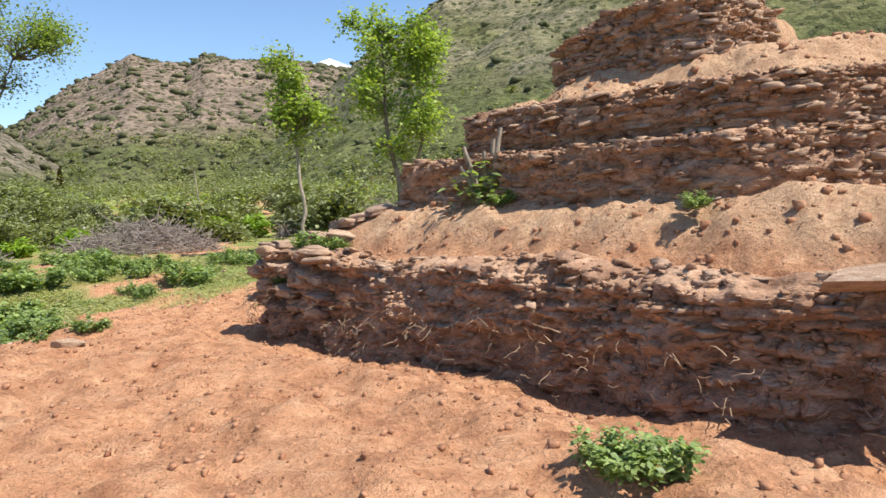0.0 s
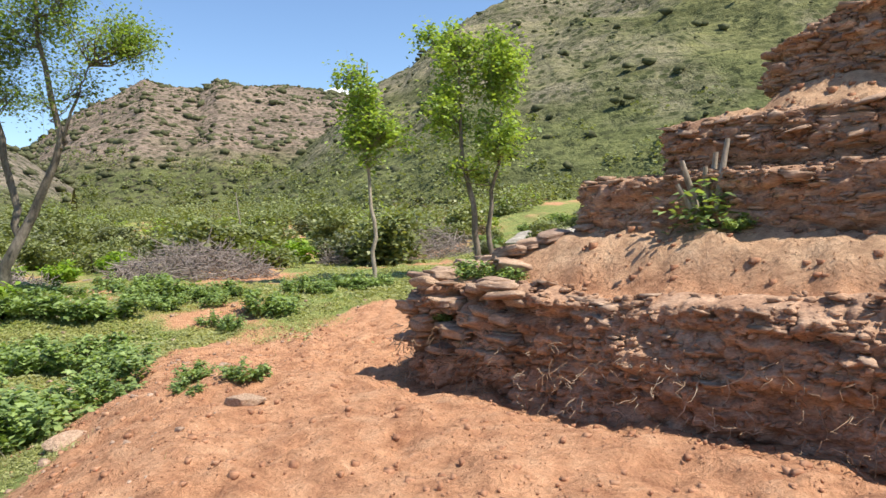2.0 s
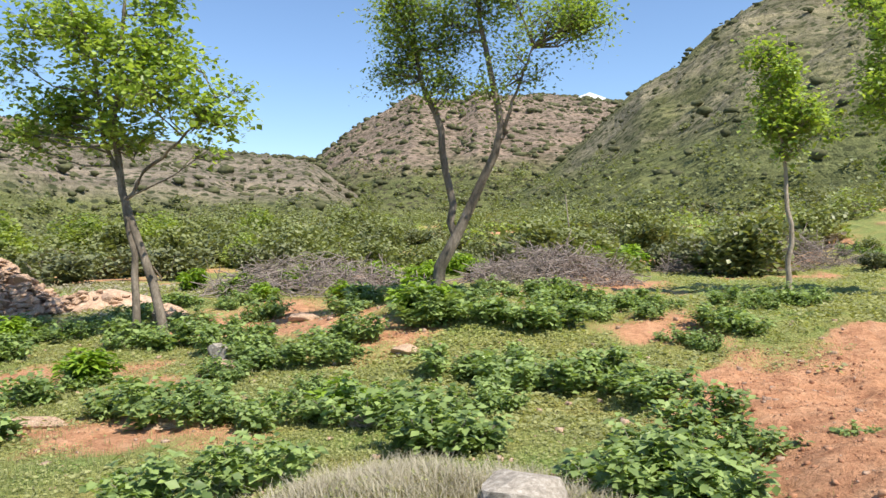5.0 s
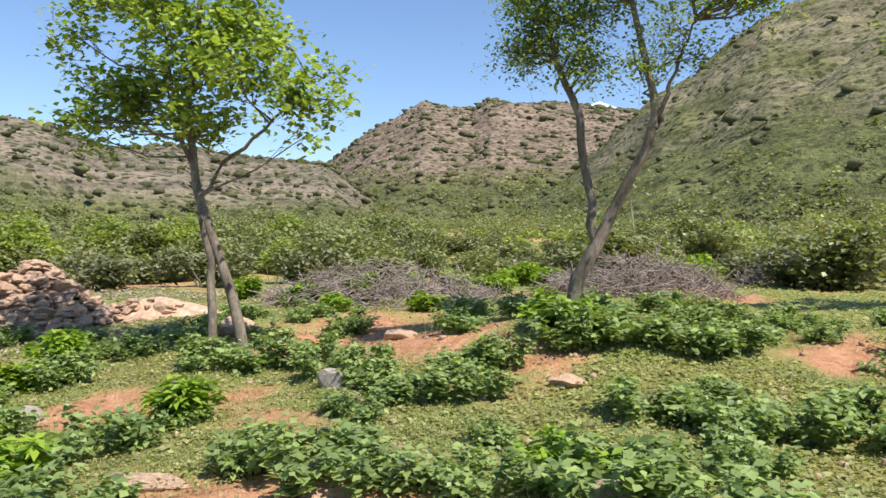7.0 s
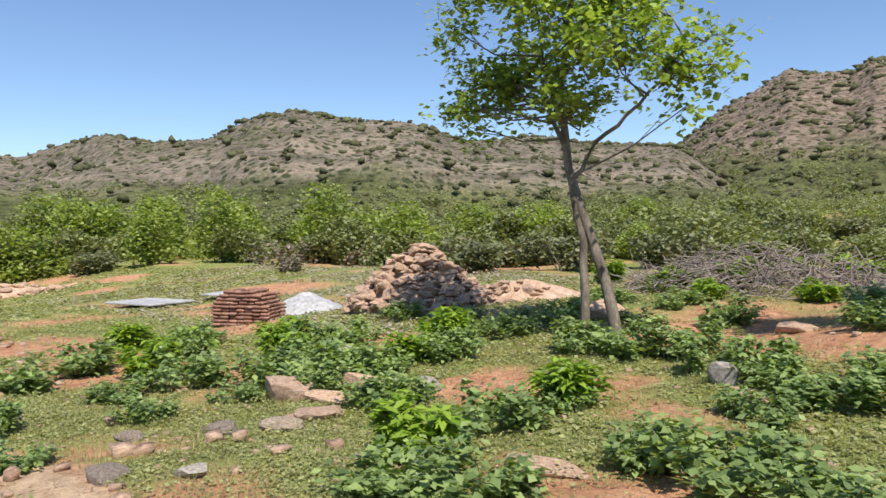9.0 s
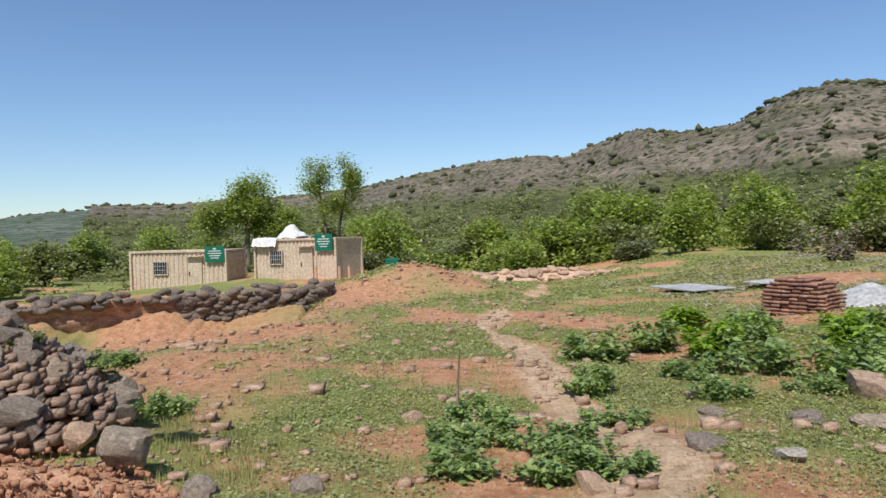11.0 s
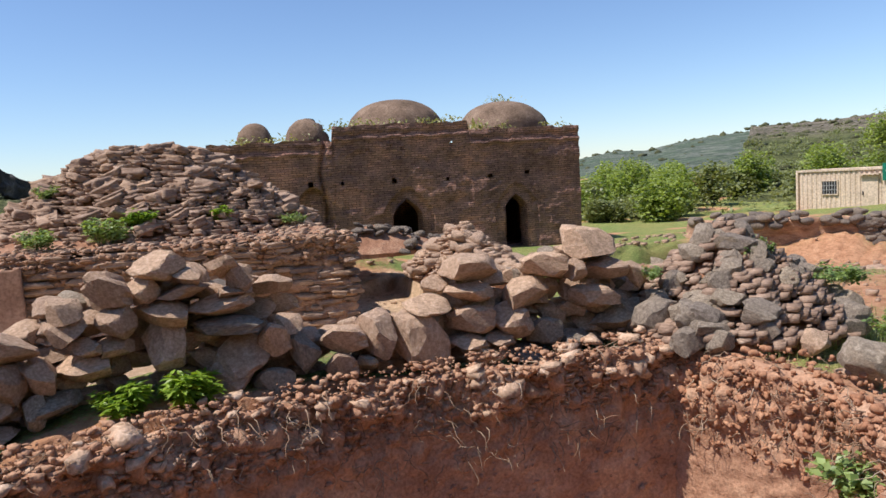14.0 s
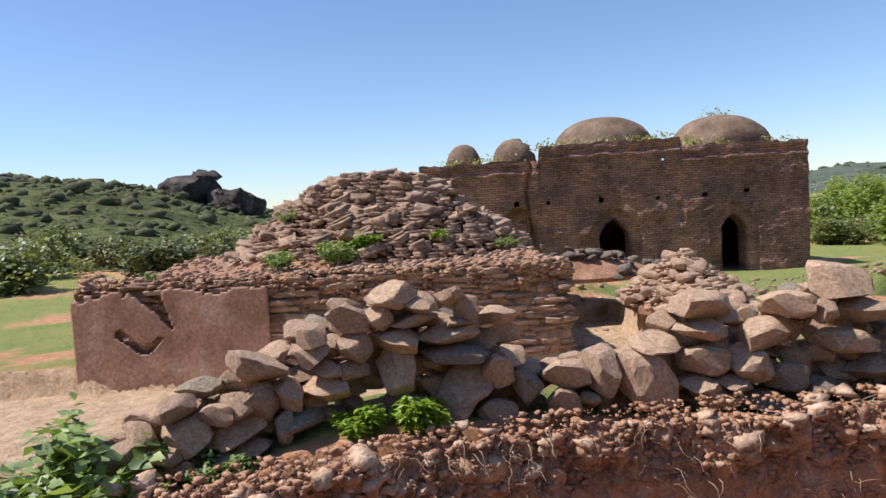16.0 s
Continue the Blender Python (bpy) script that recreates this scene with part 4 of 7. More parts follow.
tree("thorn_tree", -8.65, 12.45, [([(0, 0, 0), (.15, 0, .6), (.6, 0, 1.5), (1.05, 0, 2.4), (.95, 0, 3.0), (.75, .1, 4.0), (.7, 0, 5.6)], [0.11, 0.09, 0.07, 0.055, 0.045, 0.035, 0.015]), ([(.35, 0, 1.0), (.25, .05, 1.8), (.1, 0, 2.7), (-.2, 0, 3.4), (-.35, .1, 4.6)], [0.06, 0.055, 0.05, 0.035, 0.012]), ([(1.05, 0, 2.4), (1.25, 0, 3.0), (1.5, 0.1, 3.7)], [0.035, 0.022, 0.01])],
     [(.2, 0, 4.5, 1.0, .9, .9, 4), (.9, 0, 5.0, 1.0, .9, .8, 3), (1.7, 0, 4.1, .9, .7, .4, 1.6), (-.5, 0, 4.0, .6, .6, .6, 1.5), (.1, 0, 3.2, .35, .35, .4, .9), (1.2, 0, 3.2, .6, .5, .5, 0.9), (2.0, 0, 3.9, .6, .4, .25, 1.0), (-.6, 0, 3.5, .35, .4, .3, .8)], 0.06, 11000, ACACIA, BARK, "sparse feathery thorn tree with a leaning pale trunk", 6, 420, loose=1.8, slim=0.34)
tree("slim_tree", -3.35, 17.6, [([(0, 0, 0), (.02, 0, 1.5), (-.08, 0, 3.0), (0, 0, 5.0)], [0.055, 0.045, 0.03, 0.01])],
     [(-.15, 0, 4.5, .55, .55, .6, 2), (-.3, 0, 3.6, .75, .7, .65, 3), (.45, 0, 3.5, .7, .6, .55, 2), (0, 0, 2.8, .3, .3, .3, .4)], 0.10, 2600, POPLAR, PALEBARK, "slim young tree with yellow-green leaves", 8, 200)
tree("tall_tree", -0.95, 18.4, [([(0, 0, 0), (-.05, 0, 1.5), (-.35, 0, 3.0), (-.3, 0, 5.6)], [0.085, 0.07, 0.05, 0.015]), ([(.3, .1, 0), (.28, .1, 1.2), (.5, .1, 2.6), (.7, .1, 4.5)], [0.075, 0.06, 0.04, 0.012])],
     [(-.5, 0, 5.2, .9, .9, 1.0, 4), (.4, 0, 4.8, 1.1, 1.0, 1.2, 5), (-.5, 0, 4.1, .9, .8, .9, 3), (.6, 0, 3.3, .8, .8, .9, 3), (-.2, 0, 2.7, .6, .6, .5, 1)], 0.10, 6000, POPLAR, BARK, "tall bushy tree with twin trunks and fresh leaves", 9, 400)
tx, ty = bearing(101.5, 56)
tree("round_tree", tx, ty, [([(0, 0, 0), (0, 0, 2), (0, 0, 6)], [0.25, 0.2, 0.05])], [(0, 0, 5.6, 2.2, 2.0, 2.0, 4), (-1.2, 1.0, 4, 2.0, 2, 1.8, 3), (.4, -2.2, 3.8, 1.6, 1.6, 1.8, 2), (0, 3.0, 3.4, 1.6, 1.6, 1.6, 2)], 0.20, 9000, SPRING, BARK, "round yellow-green tree behind the site cabins", 31, 500, loose=1.8)
tx, ty = bearing(95.2, 54)
tree("sparse_tree", tx, ty, [([(0, 0, 0), (0, -.4, 3), (0, -1.0, 7)], [0.16, 0.12, 0.03]), ([(0, .2, 0), (0, .6, 3), (0, 1.5, 7.3)], [0.16, 0.11, 0.03])], [(0, -1.0, 6.6, .9, 1.0, 1.6, 3), (0, 1.4, 6.8, .8, .8, 1.8, 3), (0, .2, 4.8, 1.0, 1.7, 1.0, 2)], 0.15, 5500, SPRING, BARK, "thin two-stemmed tree with airy young leaves", 32, 400, loose=2.2)


# ---- banks and faces of the diggings ----
RELIEF = {}


def face_sheet(name, pts, tops, bots, material, amp, seed, step=0.045, sx=2.2, sz=6.0, back=0.35, out=0.05, label="", category="earth bank", parent=None, kind="structure", ledge=0.0, strata=0.0, crumble=0.0, smooth_low=None, fine=0.012, worn=False, hollows=()):
    pts = np.array(pts, float)
    seg = np.hypot(*np.diff(pts, axis=0).T)
    cum = np.concatenate([[0], np.cumsum(seg)])
    s = np.arange(0, cum[-1] + step, step)
    px, py = np.interp(s, cum, pts[:, 0]), np.interp(s, cum, pts[:, 1])
    k = max(3, int(0.12 / step))
    ker = np.ones(2 * k + 1) / (2 * k + 1)
    px = np.convolve(np.pad(px, k, "edge"), ker, "valid")
    py = np.convolve(np.pad(py, k, "edge"), ker, "valid")
    tx, ty = np.gradient(px), np.gradient(py)
    L = np.hypot(tx, ty)
    nx, ny = ty / L, -tx / L
    top, bot = np.interp(s, cum, tops), np.interp(s, cum, bots)
    nv = int((top - bot).max() / step) + 2
    T = np.linspace(0, 1, nv)
    S, TT = np.meshgrid(s, T, indexing="ij")
    Z = bot[:, None] + (top - bot)[:, None] * TT
    a = amp * (fbm(S * sx, Z * sz, 0, seed, 4) * 0.6 + 0.5 * np.abs(fbm(S * sx * 3, Z * sz * 1.6, 0, seed + 9, 3)))
    if smooth_low is not None:
        a = a * (0.22 + 0.78 * sm(Z + 0.25 * fbm(S * 1.1, 0, 0, seed + 50, 3), smooth_low - 0.06, smooth_low + 0.06))
    if strata:
        zs = Z * strata + 0.9 * fbm(S * 0.7, Z * 0.4, 0, seed + 20, 3) + 0.5 * np.sin(Z * strata * 0.9)
        lay = np.floor(zs)
        bs = S * (3.2 + 2.4 * h3(lay.astype(np.int64), np.zeros_like(lay), np.zeros_like(lay), seed + 4)) + 7.3 * h3(lay.astype(np.int64), np.zeros_like(lay), np.zeros_like(lay), seed)
        blk = np.floor(bs)
        gap = np.exp(-(np.minimum(zs - lay, 1 - zs + lay) / 0.13) ** 2) + 0.7 * np.exp(-(np.minimum(bs - blk, 1 - bs + blk) / 0.07) ** 2)
        a = a - 0.055 * gap * sm(fbm(S * 1.3, Z * 2.5, 0, seed + 60, 3) + 0.6 * TT, -0.1, 0.5)
        keep = 0.35 + 0.65 * sm(fbm(S * 0.8, Z * 1.5, 0, seed + 30, 3) + TT - 0.45, -0.3, 0.3)
        a = a + keep * 0.05 * (h3(lay, blk, np.zeros_like(lay), seed + 1) - 0.5) + keep * 0.03 * (h3(lay, np.zeros_like(lay), np.zeros_like(lay), seed + 2) - 0.5)
    a = a + out - ledge * TT
    if crumble:
        a = a + crumble * sm(TT, 0.5, 0.85) * np.abs(fbm(S * 6, Z * 6, 0, seed + 40, 3))
    lip = 0.93 - (0.07 * (1 + fbm(S * 1.6, 0, 0, seed + 80, 3)) if worn else 0)
    flat_top = sm(TT, 0.88, 0.97) * (1 if worn else 0)
    a = a * (1 - flat_top) + flat_top * (out - ledge + 0.03 * fbm(S * 1.5, 0, 0, seed + 90, 3))
    a = a - back * np.clip((TT - lip) / (1 - lip), 0, 1) ** 1.5
    Z = Z - 0.14 * sm(TT, 0.955, 1.0)
    for s_, z_, rs_, rz_, deep_ in hollows:
        a = a - deep_ * np.exp(-((S - s_) / rs_) ** 2 - ((Z - z_) / rz_) ** 2)
    a = a + fine * (1 - sm(TT, 0.86, 0.94)) * fbm(S * 16, Z * 22, 0, seed + 70, 3)
    RELIEF[(len(s), float(px[0]), float(top[0]))] = a
    x = px[:, None] + nx[:, None] * a
    y = py[:, None] + ny[:, None] * a
    Z = Z + 0.02 * fbm(S * 4, TT * 9, 0, seed + 3, 2)
    me = mesh_from(name, np.stack([x, y, Z], -1).reshape(-1, 3), grid_faces(len(s), nv), material, smooth=False)
    ob = put(name, me, parent, label=label, category=category, kind=kind)
    return ob, (s, px, py, nx, ny, top, bot)


def su(s, d):
    d = d + 0.055 * s
    return P0[0] + U[0] * s + N[0] * d, P0[1] + U[1] * s + N[1] * d


def relief(info, i, t):
    """How far a face stands out from its line there."""
    a = RELIEF[(len(info[0]), float(info[1][0]), float(info[5][0]))]
    j = np.clip((np.asarray(t) * (a.shape[1] - 1)).astype(int), 0, a.shape[1] - 1)
    lo, hi = np.clip(i - 3, 0, len(a) - 1), np.clip(i + 3, 0, len(a) - 1)
    return (a[lo, j] + a[i, j] + a[hi, j]) / 3


def courses(info, parent, meshes, rows, length, height, count, seed, zlo=0.0, zhi=1.0, proud=0.03, skip=0.15, bare=None):
    """Thin stones laid in courses along a face."""
    s, px, py, nx, ny, top, bot = info
    rr = np.random.RandomState(seed)
    made = 0
    todo = []
    for r in range(rows):
        pos = rr.uniform(0, length)
        while pos < s[-1]:
            w = length * rr.uniform(0.5, 1.7)
            if rr.rand() > skip and (bare is None or not bare(pos, zlo + (zhi - zlo) * (r + 0.5) / rows)):
                todo.append((r, pos, w))
            pos += w * 1.03
    keep = rr.permutation(len(todo))[:count]
    for q in keep:
        r, pos, w = todo[q]
        i = min(int(np.searchsorted(s, pos)), len(s) - 1)
        t = zlo + (zhi - zlo) * (r + 0.5) / rows + rr.uniform(-.01, .01)
        z = bot[i] + (top[i] - bot[i]) * t
        h = (top[i] - bot[i]) * (zhi - zlo) / rows * rr.uniform(0.75, 1.05) * height
        deep = rr.uniform(0.07, 0.12)
        a = relief(info, i, t) + proud + rr.uniform(-.02, .015) - deep
        m = Matrix.LocRotScale((px[i] + nx[i] * a, py[i] + ny[i] * a, z), Euler((rr.uniform(-.06, .06), rr.uniform(-.07, .07), math.atan2(-nx[i], ny[i]) + rr.uniform(-.15, .15))), (w / 2, deep, h / 2))
        put("stone", meshes[rr.randint(len(meshes))], parent, m)


WALLA = [su(-0.05, 1.6), su(-0.1, 0.1), su(0.1, -0.05)] + [su(k, 0.02) for k in np.arange(0.5, 12.1, 0.5)]
z0 = [ground(*p, False) for p in ([su(-0.5, 1.6), su(-0.5, 0.2), su(0.0, -0.3)] + [su(k, -0.3) for k in np.arange(0.5, 12.1, 0.5)])]
z1 = [1.30, 1.08, 1.06] + [1.10 + 0.05 * math.sin(k * 2.1) + 0.04 * math.sin(k * 5.3) for k in np.arange(0.5, 12.1, 0.5)]
terr, infoA = face_sheet("ruined_terrace", WALLA, z1, [float(v) - 0.12 for v in z0], PURPLE, 0.17, 5, 0.02, sx=2.0, sz=5.0, out=0.04, strata=10.0, fine=0.022, worn=True, hollows=((8.2, 0.72, 0.30, 0.16, 0.30), (7.9, 0.48, 0.24, 0.22, 0.28), (7.6, 0.2, 0.2, 0.24, 0.22), (2.2, 0.9, 0.10, 0.2, 0.14), (2.5, 0.95, 0.08, 0.1, 0.12)), label="stepped ruin of thin stone courses and red earth", category="ruin", kind="")
WB = [su(1.0, 2.4), su(1.0, 1.25), su(1.2, 1.15)] + [su(k, 1.17) for k in np.arange(1.6, 4.9, 0.4)] + [su(5.2, 1.5), su(5.9, 2.4)]
fb, infoB = face_sheet("lower_tier", WB, [2.0] * len(WB), [1.40] * len(WB), PURPLE, 0.09, 6, 0.024, sx=2.2, sz=6.0, out=0.03, strata=10.0, fine=0.02, worn=True, parent=terr, kind="", category="")
WC = [su(1.7, 2.6), su(1.7, 1.5), su(1.9, 1.42)] + [su(k, 1.44) for k in np.arange(2.3, 4.9, 0.4)] + [su(5.2, 1.8), su(5.8, 2.7)]
fc, infoC = face_sheet("middle_tier", WC, [2.46] * len(WC), [1.95] * len(WC), PURPLE, 0.08, 7, 0.024, sx=2.2, sz=6.0, out=0.03, strata=10.0, fine=0.02, worn=True, parent=terr, kind="", category="")
WD = [su(2.3, 3.2), su(2.3, 2.35), su(2.5, 2.27)] + [su(k, 2.27) for k in np.arange(2.9, 3.95, 0.4)] + [su(4.1, 2.4), su(4.15, 3.2)]
fd, infoD = face_sheet("top_block", WD, [3.0, 3.08, 3.16, 3.34, 3.42, 3.42, 3.36, 3.3][:len(WD)], [2.68] * len(WD), PURPLE, 0.10, 8, 0.024, sx=2.2, sz=8.0, out=0.05, strata=8.0, fine=0.02, worn=True, parent=terr, kind="", category="")

BANK = [(-5.4, -2.4), (-7.6, -2.2), (-9.0, -1.95), (-10.3, -1.75), (-11.5, -1.15), (-12.75, -0.35)]
BSIDE = [(-12.75, -0.35), (-12.45, 1.15), (-11.6, 1.88), (-10.6, 1.72)]
bank, infoE = face_sheet("bank_wall", BANK, [0.08, 0.10, 0.12, 0.08, 0.10, 0.16], [-2.05] * 6, BANKEARTH, 0.11, 12, 0.028, sx=1.8, sz=2.6, out=0.16, crumble=0.11, smooth_low=-0.42, back=0.2, label="rough earth side of the trench with roots and stones")
side, infoF = face_sheet("bank_side", BSIDE, [0.10, 0.06, -0.05, -0.1], [-2.05] * 4, BANKEARTH, 0.09, 14, 0.03, sx=1.8, sz=2.6, out=0.14, crumble=0.06, smooth_low=-0.35, label="sunlit crumbling earth side of the trench")


# ---- the domed tomb ----
def arch(w, h, cx):
    """Half width of a pointed opening at each height."""
    spring = h - 0.62 * w

    def half(z):
        z = np.asarray(z, float)
        t = np.clip((z - spring) / (h - spring), 0, 1)
        return np.where(z > h, -1, w / 2 * (1 - t ** 1.9))
    return half


def tomb():
    ob = tagged(new("domed_tomb"), "weathered dark brick tomb with flat walls and low domes", "building")
    ob.location = (-32.1, -14.5, -1.45)
    ob.rotation_euler = (0, 0, radians(-29.1))
    W, D, H = 14.4, 7.0, 5.1
    doors = [(2.8, 1.0, 2.22), (7.25, 1.18, 2.3)]
    nx_, nz_ = 230, 72
    xs, zs = np.linspace(0, W, nx_), np.linspace(0, H + 0.25, nz_)
    XX, ZZ = np.meshgrid(xs, zs, indexing="ij")
    topz = np.where(xs < 4.7, 4.82, np.where(xs < 9.95, 5.15, 4.62)) + 0.05 * fbm(xs * 2.5, 0, 0, 3, 3)
    ZZ = ZZ / (H + 0.25) * topz[:, None]
    YY = 0.05 * fbm(XX * 1.1, ZZ * 1.6, 0, 71, 4) + 0.012 * fbm(XX * 3.2, ZZ * 9, 0, 72, 3) + 0.02 * vn(XX * 7, ZZ * 14, 0, 73)
    YY = YY + 0.07 * ((ZZ > topz[:, None] - 0.55) & (ZZ < topz[:, None] - 0.42)) + 0.05 * ((ZZ > topz[:, None] - 0.22))
    crack = np.exp(-((XX - 10.35 - 0.12 * np.sin(ZZ * 2.3)) / 0.07) ** 2) * (ZZ > 1.6)
    YY = YY - 0.25 * crack
    YY = YY - 0.35 * (np.hypot((XX - 10.8) / 0.7, (ZZ - 1.4) / 1.5) < 1)
    for ax, aw, ah in doors:
        near = (np.abs(XX - ax) < arch(aw + 0.75, ah + 0.45, ax)(ZZ))
        YY = YY - 0.12 * near
    for nxx in (4.94, 9.35):
        YY = YY - 0.06 * ((np.abs(XX - nxx) < 0.3) & (ZZ > 2.0) & (ZZ < 2.75))
    keep = []
    F = grid_faces(nx_, nz_)
    cxm = (XX[:-1, :-1] + XX[1:, 1:]) / 2
    czm = (ZZ[:-1, :-1] + ZZ[1:, 1:]) / 2
    hole = np.zeros(cxm.shape, bool)
    for ax, aw, ah in doors:
        hole |= np.abs(cxm - ax) < arch(aw, ah, ax)(czm)
    for hx, hz in ((12.65, 3.0), (10.85, 3.05), (9.67, 3.0), (7.71, 3.02), (5.6, 3.0), (3.86, 3.0), (2.3, 3.05), (0.67, 3.0), (8.66, 4.2), (7.35, 4.2), (5.4, 4.3)):
        hole |= (np.abs(cxm - hx) < 0.08) & (np.abs(czm - hz) < 0.08)
    v = np.stack([XX, YY, ZZ], -1).reshape(-1, 3)
    put("front_wall", mesh_from("tomb_front", v, F[~hole.ravel()][:, ::-1], MASONRY), ob)
    for ax, aw, ah in doors:
        hf = arch(aw, ah, ax)
        hh = np.linspace(0, ah, 26)
        prof = [(ax - float(hf(h)), h) for h in hh] + [(ax + float(hf(h)), h) for h in hh[::-1]]
        vs = [(x, y, z) for y in (-0.06, -1.0) for x, z in prof]
        n = len(prof)
        fs = [(i, i + 1, n + i + 1, n + i) for i in range(n - 1)]
        put("door_reveal", mesh_from("tomb_reveal", vs, fs, MASONRY), ob)
    for nm, sx, sy, sz, at in (("side_wall", 1.0, D, 4.7, (0.5, -D / 2 - 0.08, 2.35)), ("side_wall", 1.0, D, 4.4, (W - 0.5, -D / 2 - 0.08, 2.2)), ("rear_wall", W - 2, 1.0, 4.4, (W / 2, -D + 0.4, 2.2)), ("roof", W - 2, D - 0.6, 0.3, (W / 2, -D / 2 + 0.2, 4.2)), ("inner_floor", W - 2, D - 1, 0.1, (W / 2, -D / 2, 0.05))):
        part(nm, box_bm(sx, sy, sz, at), MASONRY, ob)
    part("partition", box_bm(0.6, D - 2, 3.5, (5.0, -D / 2 - .4, 2.2)), MASONRY, ob)
    for i, (cx, cy, r, h, zb) in enumerate(((2.04, -3.3, 2.0, 1.35, 4.85), (6.83, -3.3, 2.05, 1.3, 5.1), (12.65, -2.0, .72, .98, 4.55), (10.7, -1.5, .85, .95, 4.65))):
        A, T = np.meshgrid(np.linspace(0, 2 * math.pi, 61), np.linspace(0, 1, 22), indexing="ij")
        rad = r * np.cos(T * math.pi / 2) ** 0.85
        zz = zb + h * np.sin(T * math.pi / 2) ** 1.1
        n = 1 + 0.03 * fbm(np.cos(A) * 2.2 + 9 * i, np.sin(A) * 2.2, T * 3, 90 + i, 4)
        if i == 3:
            n = n - 0.35 * (fbm(np.cos(A) * 1.2, np.sin(A) * 1.2, T * 2, 95, 2) > 0.15) * sm(T, 0.2, 0.5)
        x, y = cx + rad * np.cos(A) * n, cy + rad * np.sin(A) * n
        x[-1], y[-1] = x[0], y[0]
        put("dome", mesh_from("tomb_dome", np.stack([x, y, zz * (1 + 0 * n)], -1).reshape(-1, 3), grid_faces(61, 22), DOME, True), ob)
        part("drum", cyl_bm(r * 1.02, 0.5, (cx, cy, zb - 0.18)), DOME, ob)
    for cx, cz, n in ((2.04, 6.2, 60), (4.2, 4.9, 90), (8.6, 5.15, 70), (6.0, 5.15, 60), (12.2, 4.65, 60), (3.1, 4.85, 50), (5.3, 5.15, 60), (7.4, 5.15, 40), (9.6, 5.1, 70), (13.2, 4.65, 60), (11.3, 4.62, 50), (0.7, 4.85, 40)):
        rr = np.random.RandomState(int(cx * 10))
        v, f = diamonds(np.stack([rr.normal(cx, 0.35, n), rr.uniform(-1.4, 0.0, n) if cz < 6 else rr.normal(-3.3, .3, n), cz + np.abs(rr.normal(0, .12, n))], -1), 0.16, rr, 1.5, 0.25)
        put("weeds", mesh_from("tomb_weeds", v, f, GRASS), ob, label="tufts of weeds growing on top", kind="stuff")
    return ob


def cyl_bm(r, h, at, seg=32):
    bm = bmesh.new()
    bmesh.ops.create_cone(bm, cap_ends=True, segments=seg, radius1=r, radius2=r, depth=h, matrix=Matrix.Translation(at))
    return bm


tomb()
DARKS = block_meshes('dark_rock', DARKROCK, 5, 700, n=7, round_=0.06, jit=0.15, skew=0.4)


# ---- site cabins ----
def cabin(name, corner, ang, L, Wd, H, zb, label, door_x, win_x, cloth=False):
    """A corrugated steel cabin. corner: where its front meets its right end; the front runs from there to the left."""
    ob = tagged(new(name), label, "cabin", "site cabins")
    ob.matrix_basis = Matrix.Translation((*corner, zb)) @ Matrix.Rotation(ang, 4, "Z")
    nper = int(L / 0.28)
    prof = []
    for i in range(nper):
        x = i * L / nper
        p = L / nper
        prof += [(x, 0.0), (x + 0.35 * p, 0.0), (x + 0.5 * p, 0.05), (x + 0.85 * p, 0.05)]
    prof.append((L, 0.0))
    for nm, y0, flip in (("front_panel", 0.0, 1), ("rear_panel", -Wd, -1)):
        vs = [(x, y0 - flip * d, z) for z in (0.08, H - 0.08) for x, d in prof]
        n = len(prof)
        put(nm, mesh_from(nm, vs, [(i, i + 1, n + i + 1, n + i) for i in range(n - 1)], CREAM), ob)
    for x in (0.02, L - 0.02):
        part("end_panel", box_bm(0.04, Wd - 0.1, H - 0.1, (x, -Wd / 2, H / 2)), CREAM, ob)
    part("roof_panel", box_bm(L, Wd, 0.05, (L / 2, -Wd / 2, H - 0.04)), CREAM, ob)
    part("floor_panel", box_bm(L, Wd, 0.12, (L / 2, -Wd / 2, 0.09)), DARKMETAL, ob)
    for z in (0.07, H - 0.05):
        for y in (0.03, -Wd - 0.03):
            part("rail", box_bm(L + 0.06, 0.09, 0.13, (L / 2, y, z), 0.01), CREAM, ob)
        for x in (-0.02, L + 0.02):
            part("rail", box_bm(0.09, Wd, 0.13, (x, -Wd / 2, z), 0.01), CREAM, ob)
    for x in (0.0, L):
        for y in (0.03, -Wd - 0.03):
            part("corner_post", box_bm(0.14, 0.14, H + 0.04, (x, y, H / 2), 0.015), CREAM, ob)
    win = part("window", box_bm(0.9, 0.05, 0.75, (win_x, 0.03, H * 0.58)), DARKMETAL, ob, "dark barred window")
    for sx, sz, x, z in ((1.0, .06, win_x, H * .58 + .4), (1.0, .06, win_x, H * .58 - .4), (.06, .8, win_x - .47, H * .58), (.06, .8, win_x + .47, H * .58)):
        part("window_frame", box_bm(sx, 0.07, sz, (x, 0.05, z)), CREAM, win)
    for k in range(5):
        part("window_bar", box_bm(0.025, 0.03, 0.72, (win_x - .32 + k * .16, 0.085, H * .58)), SHEET, win)
    for k in (-.12, .12):
        part("window_bar", box_bm(0.86, 0.03, 0.025, (win_x, 0.1, H * .58 + k)), SHEET, win)
    door = part("door", box_bm(0.9, 0.05, 1.95, (door_x, 0.045, 1.1), 0.01), CREAM, ob, "cream steel door")
    part("door_handle", box_bm(0.05, 0.06, 0.22, (door_x + .36, 0.1, 1.1)), DARKMETAL, door)
    part("awning", box_bm(1.1, 0.3, 0.05, (door_x, 0.16, 2.15)), CREAM, ob)
    return ob


